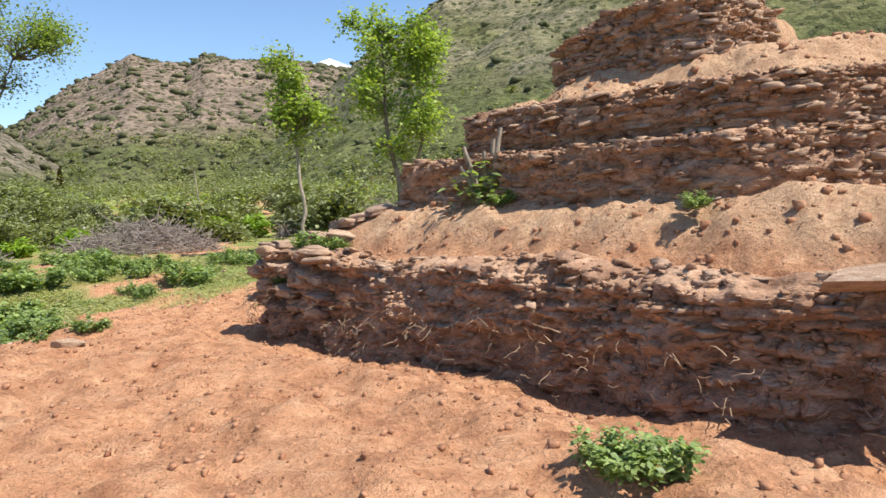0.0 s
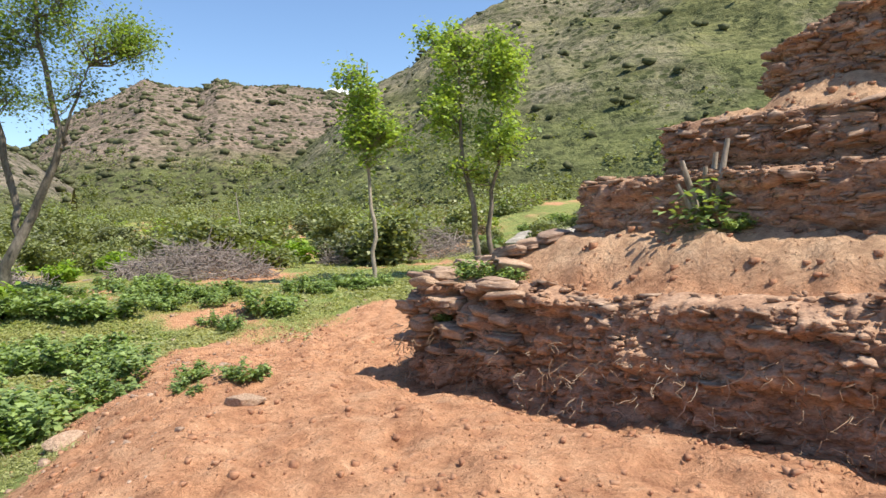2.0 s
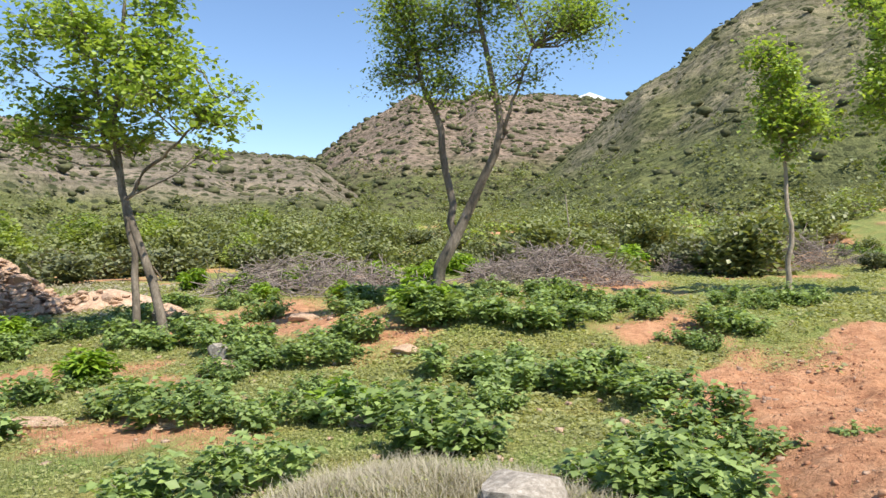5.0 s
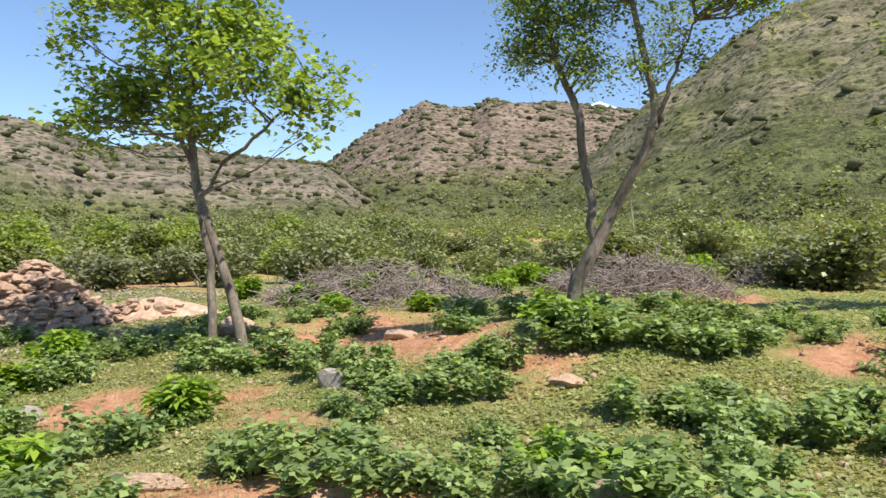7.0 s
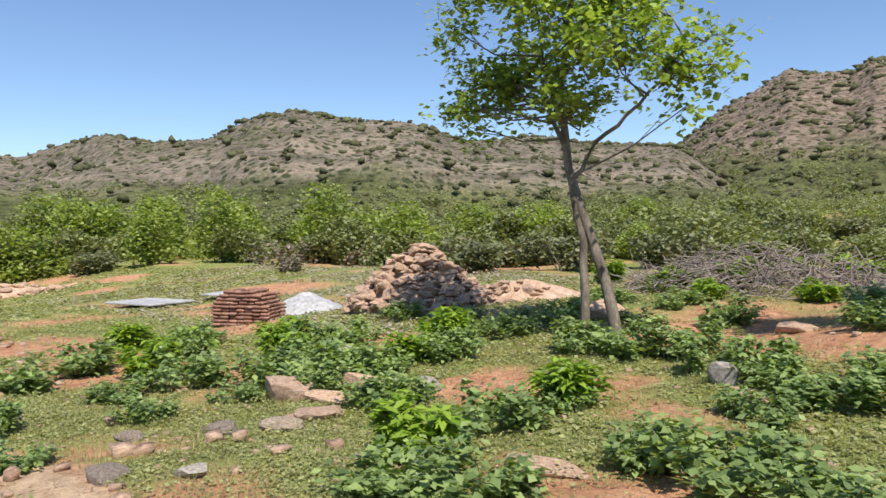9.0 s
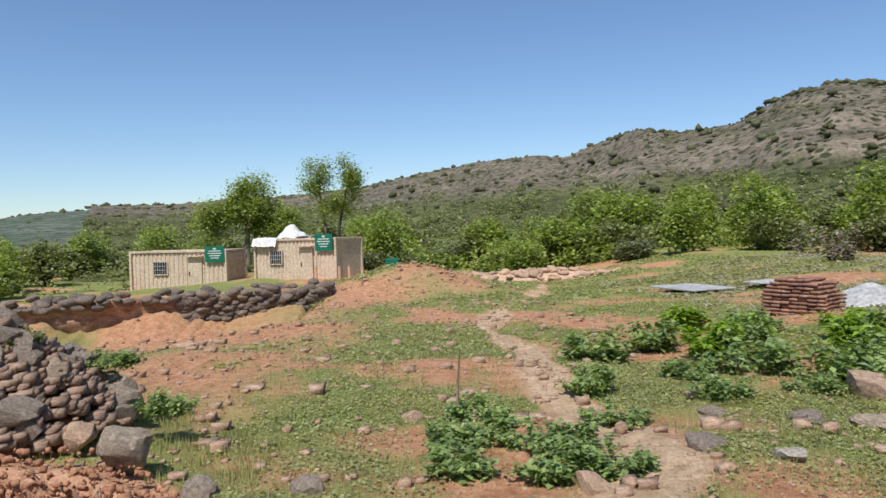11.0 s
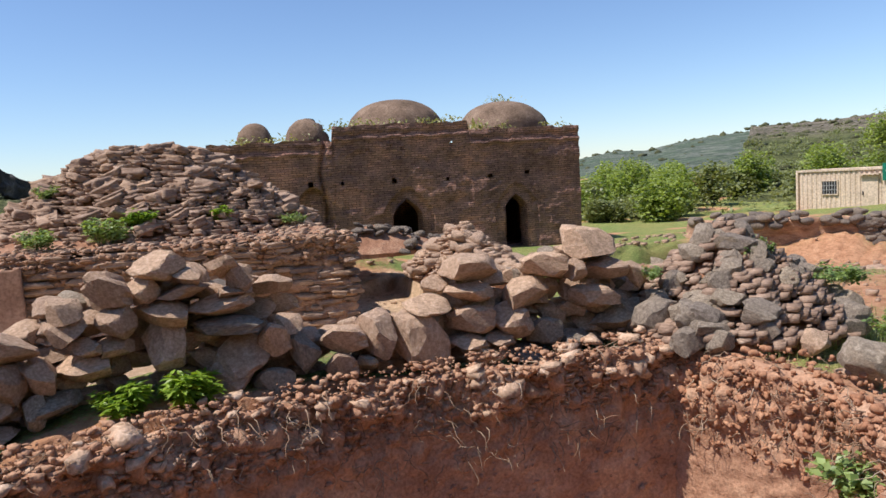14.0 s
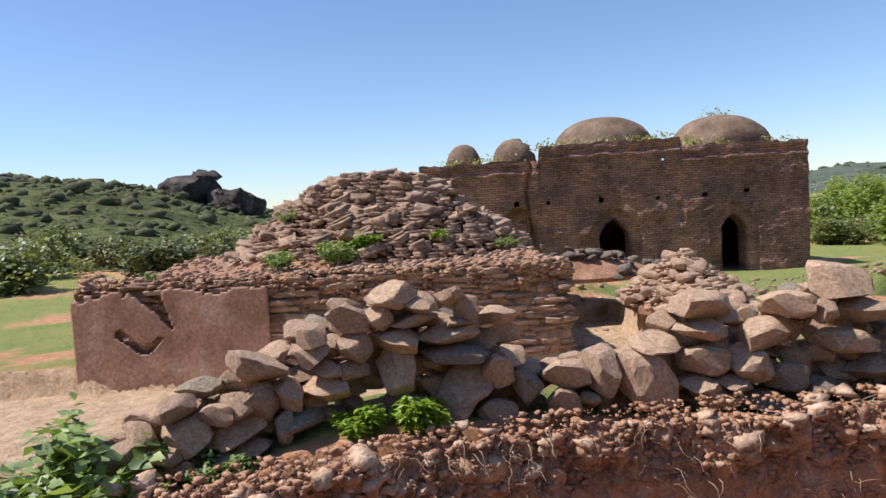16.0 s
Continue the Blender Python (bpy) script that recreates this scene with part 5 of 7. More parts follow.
a2 = math.atan2(-5.0, -3.2)
c2 = cabin("site_cabin", (-48.6, -0.5), a2, 6.06, 2.4, 2.6, -1.28, "cream corrugated steel cabin with barred window, white cloth on its roof", 2.1, 4.4)
a1 = math.atan2(-5.85, -1.4)
c1 = cabin("site_cabin", (-52.0, -7.4), a1, 6.3, 2.4, 2.5, -1.75, "cream corrugated steel cabin with a barred window, behind a stone wall", 2.0, 4.3)


def cabin_point(c, x, y, z):
    return c.matrix_basis @ Vector((x, y, z))


for c, x0, z0_ in ((c2, 0.75, 2.35), (c1, 0.65, 2.25)):
    sg = tagged(new("site_sign"), "green painted sign board with white lettering too small to read", "sign", "site signs")
    sg.matrix_basis = c.matrix_basis @ Matrix.Translation((x0, 0.14, z0_))
    part("board", box_bm(1.25, 0.04, 0.95, (0, 0, 0), 0.005), GREENSIGN, sg)
    for k in range(5):
        part("lettering", box_bm((0.18, .8, .9, .7, .5)[k], 0.006, (0.10, .05, .05, .05, .05)[k], (0, 0.024, 0.33 - k * 0.14)), WHITE, sg, "white bar of unreadable writing")
    part("bracket", box_bm(0.06, 0.1, 0.1, (0.4, -0.06, 0.3)), DARKMETAL, sg)


def cloth(name, c, cx, cy, cz, sx, sy, h, seed, label, drape=0.0):
    A, B = np.meshgrid(np.linspace(-1, 1, 34), np.linspace(-1, 1, 26), indexing="ij")
    r = np.clip(np.hypot(A, B), 0, 1)
    z = h * (1 - r ** 1.6) * (0.8 + 0.3 * fbm(A * 1.4 + seed, B * 1.4, 0, seed, 3)) + 0.04 * fbm(A * 5, B * 5, 0, seed + 1, 2) + 0.04
    z = z - drape * sm(B, 0.55, 1.0)
    me = mesh_from(name, np.stack([cx + A * sx, cy + B * sy, cz + z], -1).reshape(-1, 3), grid_faces(34, 26), WHITE, True)
    return put(name, me, None, c.matrix_basis, label, "cloth")


cloth("white_cloth", c2, 4.0, -1.0, 2.6, 0.95, 0.9, 0.85, 3, "white cloth heaped over a load on the cabin roof")
cloth("white_cloth", c2, 5.2, -0.15, 2.58, 0.95, 0.45, 0.1, 5, "white cloth hanging over the cabin roof edge", 0.45)
slab = part("roof_sheet", box_bm(1.7, 1.1, 0.04, (0, 0, 0)), SHEET, None)
slab.matrix_basis = c2.matrix_basis @ Matrix.Translation((2.4, -0.9, 2.75)) @ Matrix.Rotation(0.05, 4, "Y")
tagged(slab, "grey metal sheet lying on the cabin roof", "sheet")
bx = part("green_tank", box_bm(0.9, 0.8, 1.2, (0, 0, 0.6), 0.04), GREENSIGN, None)
bx.matrix_basis = Matrix.Translation((-50.2, 2.6, -1.2))
tagged(bx, "dark green steel box standing beside the cabin", "box")
for px_, py_ in ((-48.1, -1.6), (-48.2, -0.3), (-48.7, 0.2), (-49.2, 0.9)):
    p = part("short_post", cyl_bm(0.09, 0.9, (0, 0, 0.3), 10), TAN, None)
    p.location = (px_, py_, gz(px_, py_) - 0.05)
    tagged(p, "short stone post in front of the cabin", "post", "short posts")
cab_a, cab_b = cabin_point(c2, 6.0, 0, 2.5), cabin_point(c1, 0.0, 0, 2.4)
v, f = tube([tuple(cab_a.lerp(cab_b, t) - Vector((0, 0, 0.25 * math.sin(t * math.pi)))) for t in np.linspace(0, 1, 9)], [0.02] * 9, 4)
put("cable", mesh_from("cable", v, f, DARKMETAL), label="thin cable slung between the two cabins", category="cable")

# ---- old cobble wall of the dig ----
CW = [(-27.6, -7.6), (-26.9, -6.9), (-27.2, -6.2), (-30.8, 0.5), (-31.9, 0.6)]
cwall, infoW = face_sheet("cobble_wall", CW, [-0.2, 0.0, -0.02, -0.05, -0.1], [-1.5] * 5, PURPLE, 0.12, 33, 0.10, sx=1.2, sz=3.0, out=0.1, label="dry wall of dark river cobbles on an earth bank", category="wall", kind="")
rr = np.random.RandomState(77)
s, px, py, nx_, ny_, top, bot = infoW
for k in range(300):
    pos = rr.uniform(5.0, 10.8) if k % 5 else rr.uniform(0.5, 5.5)
    i = min(int(np.searchsorted(s, pos)), len(s) - 1)
    lim = 1.15 if pos > 5.0 else 0.45
    zz = top[i] + 0.06 - rr.rand() ** 0.8 * lim * 0.8
    w = rr.uniform(0.24, 0.5)
    out = 0.16 + rr.uniform(-0.06, 0.08) - (0.25 if zz > top[i] - 0.06 else 0)
    m = Matrix.LocRotScale((px[i] + nx_[i] * out, py[i] + ny_[i] * out, zz), Euler((rr.uniform(-.3, .3), rr.uniform(-.2, .2), math.atan2(-nx_[i], ny_[i]) + rr.uniform(-.3, .3))), (w / 2, 0.15, w * 0.28))
    put("cobble", COBBLE[rr.randint(6)], cwall, m)

# ---- plastered wall and masonry of the room ----
PW = [(-13.1, -6.6), (-12.78, -4.62), (-9.46, -6.42), (-7.45, -7.62), (-7.8, -9.2)]


def thick_wall(name, line, tops, bot, material, label, seed, step=0.03, amp=0.05):
    ob, info = face_sheet(name, line, tops, [bot] * len(line), material, amp, seed, step, sx=2.0, sz=7.0, back=0.06, out=0.0, strata=8.5, label=label, category="wall", kind="")
    return ob, info


room_wall, infoR = thick_wall("room_wall", PW[::-1], [0.95, 0.98, 0.9, 0.9, 0.85], -0.6, PURPLE, "thick old wall of thin stones with peeling mud plaster", 51)
# the fill behind the face, up to the rubble mound
A, B = np.meshgrid(np.linspace(0, 1, 90), np.linspace(0, 1, 60), indexing="ij")
fx = -7.66 + (-12.75 + 7.66) * A
fy = -7.53 + (-4.65 + 7.53) * A
bx_, by_ = fx + B * (-2.6), fy + B * (-5.4)
hill_x, hill_y = -11.95, -8.7
q = np.hypot((bx_ - hill_x) / 2.5, (by_ - hill_y) / 1.9)
bz = 0.86 + 0.08 * B + 0.035 * fbm(bx_ * 3, by_ * 3, 0, 52, 3) + 0.9 * sm(1 - q, 0.0, 0.75)
bz = bz - 1.6 * sm(B, 0.85, 1.0) + np.where((A < 0.01) | (A > 0.99), -0.4, 0)
put("wall_fill", mesh_from("wall_fill", np.stack([bx_, by_, bz], -1).reshape(-1, 3), grid_faces(90, 60), SOIL, True), room_wall)
# plaster coat with broken upper edge
pa, pb = np.array((-7.40, -7.64)), np.array((-9.5, -6.38))
Lp = float(np.hypot(*(pb - pa)))
na, nz_ = 110, 60
A, Zp = np.meshgrid(np.linspace(0, Lp, na), np.linspace(-0.55, 0.86, nz_), indexing="ij")
edge = 0.76 + 0.09 * fbm(A * 2.2, 0, 0, 57, 3) - 0.5 * np.exp(-((A - 1.12 - 0.55 * (0.5 - Zp)) / 0.10) ** 2) * (Zp > 0.1) + 0.04 * fbm(A * 9, Zp * 9, 0, 56, 2)
keep = (Zp < edge)
nrm = np.array((-(pb - pa)[1], (pb - pa)[0])) / Lp
nrm = nrm if nrm[1] > 0 else -nrm
off = 0.10 + 0.012 * fbm(A * 1.5, Zp * 1.5, 0, 58, 3)
hole = (np.hypot((A - 0.78) / 0.30, (Zp - 0.17 + 0.10 * np.sin(A * 9)) / 0.09) < 1 + 0.3 * fbm(A * 5, Zp * 5, 0, 59, 2))
px_, py_ = pa[0] + (pb - pa)[0] / Lp * A + nrm[0] * off, pa[1] + (pb - pa)[1] / Lp * A + nrm[1] * off
F = grid_faces(na, nz_)
ok = (keep & ~hole)[:-1, :-1].ravel()
pl = mesh_from("plaster_coat", np.stack([px_, py_, Zp], -1).reshape(-1, 3), F[ok], PLASTER)
pob = put("plaster_coat", pl, room_wall, label="pinkish mud plaster with broken edges")
mod = pob.modifiers.new("thick", "SOLIDIFY")
mod.thickness, mod.offset = 0.05, 0
courses(infoR, room_wall, SLABS, 15, 0.30, 0.95, 300, 53, 0.12, 0.97, 0.045, 0.04, bare=lambda p, t: 1.5 < p < 4.0 and t < 0.8)


# ---- rubble ----
def heap(name, cx, cy, rx, ry, h, count, size, meshes, label, seed, z=None, piece="stone", core=SOIL, flat=0.45, turn=0.0, category="stone pile", steep=1.0, chips=0, chip_mat=SCHIST):
    rr = np.random.RandomState(seed)
    zb = gz(cx, cy) if z is None else z
    bm = bmesh.new()
    bmesh.ops.create_icosphere(bm, subdivisions=4, radius=1)
    for vtx in bm.verts:
        vtx.co *= 1 + 0.10 * noise.noise(vtx.co * 2.0 + Vector((seed, 0, 0)))
        r = math.hypot(vtx.co.x, vtx.co.y)
        vtx.co.z = -0.15 if vtx.co.z < 0 else min(1, (1 - min(1, r)) * steep) ** 0.85
        vtx.co.x, vtx.co.y, vtx.co.z = vtx.co.x * rx * 0.9, vtx.co.y * ry * 0.9, vtx.co.z * h * 0.9
    me = bpy.data.meshes.new(name)
    bm.to_mesh(me)
    bm.free()
    me.materials.append(core)
    ob = put(name, me, None, Matrix.Translation((cx, cy, zb)) @ Matrix.Rotation(turn, 4, "Z"), label, category)
    for k in range(count):
        a, r = rr.uniform(0, 6.28), math.sqrt(rr.uniform(0.0, 1.0))
        zz = h * min(1, (1 - r) * steep) ** 0.85 + rr.uniform(-.03, .03)
        sx = size * rr.uniform(0.6, 1.5)
        m = Matrix.LocRotScale((math.cos(a) * r * rx, math.sin(a) * r * ry, zz), Euler((rr.uniform(-.4, .4), rr.uniform(-.4, .4), rr.uniform(0, 6.28))), (sx / 2, sx * rr.uniform(0.3, .45), sx * flat * rr.uniform(0.3, 0.6)))
        put(piece, meshes[rr.randint(len(meshes))], ob, m)
    if chips:
        v0, f0 = block_data(seed, 2, 0.06, 0.1, 0.35)
        a, r = rr.uniform(0, 6.28, chips), np.sqrt(rr.uniform(0, 1.0, chips))
        zz = h * np.minimum(1, (1 - r) * steep) ** 0.85 * 0.97 + rr.uniform(-.03, .04, chips)
        q = size * rr.uniform(0.06, 0.3, chips)
        V = v0[None] * q[:, None, None] * rr.uniform(.6, 1.3, (chips, 1, 3)) * (1.2, 1, .55) + np.stack([np.cos(a) * r * rx, np.sin(a) * r * ry, zz], -1)[:, None, :]
        put("rubble", mesh_from("chips", V.reshape(-1, 3), (f0[None] + (np.arange(chips) * len(v0))[:, None, None]).reshape(-1, 3), chip_mat), ob, kind="stuff")
    return ob


heap("stone_pile", -18.75, 13.4, 1.5, 1.15, 1.3, 300, 0.27, BLOCKS["tan"], "heap of reddish quarried stones beside a poplar", 5, turn=0.9, core=TAN, chips=500, chip_mat=TAN)
heap("stone_pile", -17.3, 14.6, 1.1, 0.5, 0.42, 70, 0.22, BLOCKS["tan"], "low tail of stones beside the stone heap", 25, turn=0.9, core=TAN)
heap("field_rubble", -41, 10.5, 1.2, 7.5, 0.45, 150, 0.42, SMALL, "long low bank of rubble across the field", 26, turn=-0.15, core=TAN, category="rubble")
heap("rubble_mound", -11.95, -8.5, 2.5, 1.7, 1.3, 300, 0.26, SLABS, "mound of broken bricks and thin stones on the ruined wall", 6, z=0.85, turn=2.64, category="rubble", chips=4500, steep=1.45, core=PURPLE)
heap("rubble_spur", -14.6, -4.5, 0.55, 1.3, 0.75, 110, 0.22, SMALL, "ridge of loose stones beside the doorway", 7, z=0.1, turn=-0.2, chips=900, chip_mat=TAN, category="rubble")
heap("cobble_mound", -14.9, -6.9, 1.4, 0.7, 0.5, 80, 0.22, COBBLE, "low stack of rounded cobbles", 8, z=0.35, turn=-0.4, category="rubble")
heap("rock_mound", -13.5, -0.2, 1.0, 1.05, 0.95, 110, 0.25, BLOCKS["grey"], "heap of dark grey rocks on the trench corner", 9, z=0.03, flat=0.8, core=SOIL, chips=1300, chip_mat=SCHIST, category="rubble")
heap("rubble_scatter", -24.2, -1.5, 1.8, 1.0, 0.3, 80, 0.3, SMALL, "low scatter of flat stones in the dig", 10, category="rubble")

# dry stack along the trench: stones by their run along it, height, width, thickness and slant
EDGE = np.array([(-6.9, -2.5), (-8.0, -2.42), (-9.0, -2.3), (-10.4, -1.8), (-11.5, -1.25), (-12.2, -0.88), (-13.2, -.35)])
EDGE_RUN = np.concatenate([[0], np.cumsum(np.hypot(*np.diff(EDGE, axis=0).T))])
TAIL_STONES = [(0.56, 0.17, 0.23, 0.15, 0), (0.64, 0.28, 0.21, 0.15, 0.17), (0.67, 0.01, 0.21, 0.1, 0), (0.77, 0.11, 0.3, 0.14, 0), (0.85, -0.02, 0.22, 0.13, -0.35), (0.88, 0.4, 0.25, 0.18, -0.35), (0.93, 0.21, 0.29, 0.22, -0.35), (1.11, 0.32, 0.22, 0.15, 0),
    (1.13, 0, 0.22, 0.1, 0), (1.21, 0.17, 0.52, 0.16, -0.26), (1.25, 0.36, 0.24, 0.17, 0), (1.31, 0.05, 0.3, 0.1, -0.26), (1.41, 0.58, 0.41, 0.22, 0.17), (1.42, 0.34, 0.23, 0.26, 0.7), (1.59, 0.37, 0.23, 0.23, 0), (1.78, 0.77, 0.21, 0.15, 0),
    (1.78, 0.65, 0.23, 0.17, -0.44), (1.85, 0.37, 0.35, 0.18, -0.26)]
PEAK_STONES = [(1.88, 0.51, 0.22, 0.12, 0), (2.05, 0.85, 0.3, 0.2, 0.26), (2.08, 0.65, 0.26, 0.24, 0), (2.08, 0.47, 0.24, 0.16, 0), (2.26, 0.84, 0.22, 0.18, 0), (2.37, 0.99, 0.36, 0.2, -0.17), (2.37, 0.66, 0.36, 0.19, 0), (2.37, 0.44, 0.3, 0.34, 0.26),
    (2.52, 0.8, 0.36, 0.11, 0), (2.53, 0.91, 0.24, 0.12, 0), (2.76, 0.67, 0.47, 0.16, -0.14), (2.77, 0.16, 0.39, 0.25, -0.52), (2.78, 0.95, 0.25, 0.16, 0.44), (2.87, 0.76, 0.25, 0.08, 0), (2.88, 0.3, 0.42, 0.25, -0.44), (2.89, 0.86, 0.16, 0.19, 0),
    (3.1, 0.38, 0.21, 0.25, 0), (3.23, 0.48, 0.19, 0.13, 0)]
LONG_STONES = [(3.59, 0.1, 0.22, 0.21, 0), (3.62, 0.3, 0.34, 0.21, 0), (3.9, 0.31, 0.3, 0.37, 0.35), (4.25, 0.21, 0.44, 0.48, 0), (4.33, 0.49, 0.39, 0.13, 0), (4.65, 0.14, 0.33, 0.13, 0), (4.67, 0.33, 0.33, 0.22, 0), (4.69, 0.54, 0.44, 0.16, 0.14),
    (4.74, 0.74, 0.5, 0.24, 0), (4.81, 0.02, 0.36, 0.2, 0), (4.9, 0.14, 0.27, 0.13, 0), (5.02, 0.28, 0.38, 0.31, 0), (5.19, 0.5, 0.4, 0.27, -0.35), (5.33, 0.72, 0.35, 0.2, 0), (5.62, 0.64, 0.22, 0.21, 0), (5.79, 0.86, 0.47, 0.28, 0.09),
    (5.79, 0.4, 0.43, 0.2, 0), (5.92, 0.62, 0.38, 0.2, -0.17), (6.18, 0.56, 0.16, 0.27, -0.35)]
GREY_STONES = [(1.55, 0.16, 0.15, 0.23, 0.35), (1.68, 0.18, 0.35, 0.15, -0.14), (2.3, -0.05, 0.45, 0.16, -0.17), (2.52, -0.14, 0.25, 0.12, 0), (2.8, 0.52, 0.49, 0.13, -0.05), (3.08, 0.04, 0.29, 0.25, 0), (3.33, 0.24, 0.21, 0.32, -0.17), (3.4, -0.03, 0.21, 0.08, 0),
    (3.79, 0.09, 0.19, 0.13, 0), (4.69, -0.13, 0.27, 0.09, 0), (5.2, -0.02, 0.43, 0.13, 0.14), (5.3, 0.16, 0.25, 0.22, 0), (5.6, 0.04, 0.36, 0.2, 0), (6.01, 0.17, 0.41, 0.18, -0.35), (6.21, 0.24, 0.32, 0.2, 0)]


def edge_point(u, back):
    """A point beside the trench edge and the way the edge runs there."""
    k = min(max(int(np.searchsorted(EDGE_RUN, u)) - 1, 0), len(EDGE) - 2)
    e = (EDGE[k + 1] - EDGE[k]) / (EDGE_RUN[k + 1] - EDGE_RUN[k])
    p = EDGE[k] + e * (u - EDGE_RUN[k])
    return p[0] - e[1] * back, p[1] + e[0] * back, math.atan2(e[1], e[0])


rr = np.random.RandomState(15)
ALL_STONES = [(*q, "tan") for q in TAIL_STONES + PEAK_STONES + LONG_STONES] + [(*q, "grey") for q in GREY_STONES]
for u, z, w, h, slant, kind in ALL_STONES:
    deep = min(0.40, max(0.2, 0.8 * w + 0.08))
    x, y, ang = edge_point(u, deep * 0.5 - 0.12 + rr.uniform(0, .05))
    m = Matrix.LocRotScale((x, y, z), Euler((rr.uniform(-.12, .12), slant, ang + rr.uniform(-.2, .2)), "YXZ"), (w * 0.52, deep / 2, h * 0.53))
    put("stone", BLOCKS[kind][rr.randint(len(BLOCKS[kind]))], None, m, "rough %s stone stacked along the trench edge" % ("dark grey" if kind == "grey" else "tan sandstone"), "stone", "stacked stones")
# the stones behind and between them
for u in np.arange(0.2, 7.4, 0.115):
    front = [q for q in ALL_STONES if abs(q[0] - u) < 0.3]
    lim = max([q[1] + q[3] * 0.4 for q in front] + [0.1])
    for z in np.arange(0.0, lim - 0.12, 0.15):
        w = rr.uniform(0.2, 0.34)
        kind = "grey" if rr.rand() < 0.2 else "tan"
        x, y, ang = edge_point(u + rr.uniform(-.06, .06), rr.uniform(0.22, 0.42))
        m = Matrix.LocRotScale((x, y, z + rr.uniform(-.03, .03)), Euler((rr.uniform(-.3, .3), rr.uniform(-.3, .3), ang + rr.uniform(-.8, .8))), (w / 2, 0.13, rr.uniform(.07, .1)))
        put("stone", BLOCKS[kind][rr.randint(len(BLOCKS[kind]))], None, m, "rough %s stone packed into the stack behind the trench edge" % ("dark grey" if kind == "grey" else "tan sandstone"), "stone", "stacked stones")
for kind, x, y, z, size, turn, tl in (("grey", -12.5, 1.2, .10, (.42, .34, .26), .5, .2), ("grey", -12.15, 1.78, -.15, (.32, .26, .3), .2, .2),
                                      ("white", -15.3, 9.1, .12, (.46, .36, .4), .3, .1), ("tan", -14.2, 13.4, .5, (.6, .5, .45), .2, .1), ("tan", -11.15, 13.0, .55, (.5, .35, .2), .1, .1), ("white", -10.75, 10.2, .12, (.36, .3, .3), .1, .1), ("white", -5.75, 5.8, .36, (.44, .34, .26), .2, .1), ("white", -5.3, 5.55, .36, (.3, .24, .16), .7, .1), ("tan", -6.5, 5.4, .3, (.3, .2, .14), .4, .1), ("tan", -6.2, 5.05, .12, (.36, .26, .2), .2, .1), ("tan", -5.0, 5.6, .3, (.3, .24, .12), .2, .1), ("tan", -4.3, 6.1, .36, (.34, .24, .12), .8, .1), ("tan", -2.95, 5.6, .5, (.24, .18, .12), .8, .1), ("tan", -8.3, 10.5, .32, (.36, .26, .16), .8, .1), ("tan", -7.4, 10.4, .3, (.4, .26, .1), .3, .1), ("tan", -10.6, 7.35, .02, (.62, .34, .1), .3, .08), ("tan", -9.3, 7.5, .02, (.5, .26, .1), .1, .08), ("tan", -10.3, 9.8, .16, (.42, .32, .18), .3, .1), ("grey", -7.55, 7.85, .04, (.4, .3, .12), .3, .1), ("white", -13.3, 8.7, .08, (.36, .3, .22), .3, .1), ("white", -12.2, 5.6, -.1, (.3, .2, .12), .3, .1), ("tan", -12.3, 4.0, -.12, (.24, .2, .14), .3, .1), ("tan", -11.85, 4.2, -.12, (.3, .22, .14), .3, .1), ("grey", -12.1, 2.45, -.12, (.26, .2, .14), .3, .1), ("tan", -12.9, .75, .08, (.26, .2, .2), .3, .1), ("grey", -13.7, 5.75, -.2, (.24, .2, .1), .3, .1), ("tan", -14.0, 3.15, -.2, (.22, .2, .12), .3, .1), ("tan", -14.0, 7.5, .0, (.62, .5, .34), .9, .1), ("grey", -13.0, 6.75, -.1, (.4, .3, .14), .9, .1), ("grey", -13.2, 6.3, -.12, (.34, .26, .12), .1, .1),
                                      ("tan", -13.6, 8.1, .1, (.75, .4, .3), .5, .1), ("tan", -13.5, 7.6, .0, (.5, .4, .15), .2, .1), ("tan", -13.1, 7.2, -.02, (.5, .4, .14), 1.2, .1), ("grey", -12.6, 5.2, -.15, (.35, .25, .14), .1, .1)):
    stone_at((ROCKS if kind == "grey" else BLOCKS)[kind], x, y, z if y < 1.9 else gz(x, y) + 0.18 * size[2], size, turn, tl + (0.08 if y < 1.9 else 0.0), label="large %s boulder with broken faces" % {"tan": "reddish tan", "grey": "grey", "white": "pale grey"}[kind], category="boulder")

for az_, d_, z_, sx_, sy_, sz_ in ((170.2, 102, 6.0, 9, 7, 5.5), (167.0, 100, 4.0, 10, 7, 4.5), (176.5, 105, 5.6, 7, 6, 3.2), (180.5, 100, 6.0, 14, 8, 5), (174.6, 104, 5.6, 5, 5, 2.4)):
    x_, y_ = bearing(az_, d_)
    stone_at(DARKS, x_, y_, z_, (sx_, sy_, sz_), None, .15, label="dark weathered rock outcrop on the hill crest", category="rock outcrop", name="outcrop")
x_, y_ = bearing(4.6, 25)
z_ = gz(x_, y_)
v, f = tube([(x_, y_, z_), (x_ - .05, y_, z_ + 1.4), (x_ - .18, y_, z_ + 2.7)], [.03, .028, .02], 6)
put("bare_pole", mesh_from("bare_pole", v, tri(f), PALEBARK), label="thin pale bare pole standing in the scrub", category="pole")

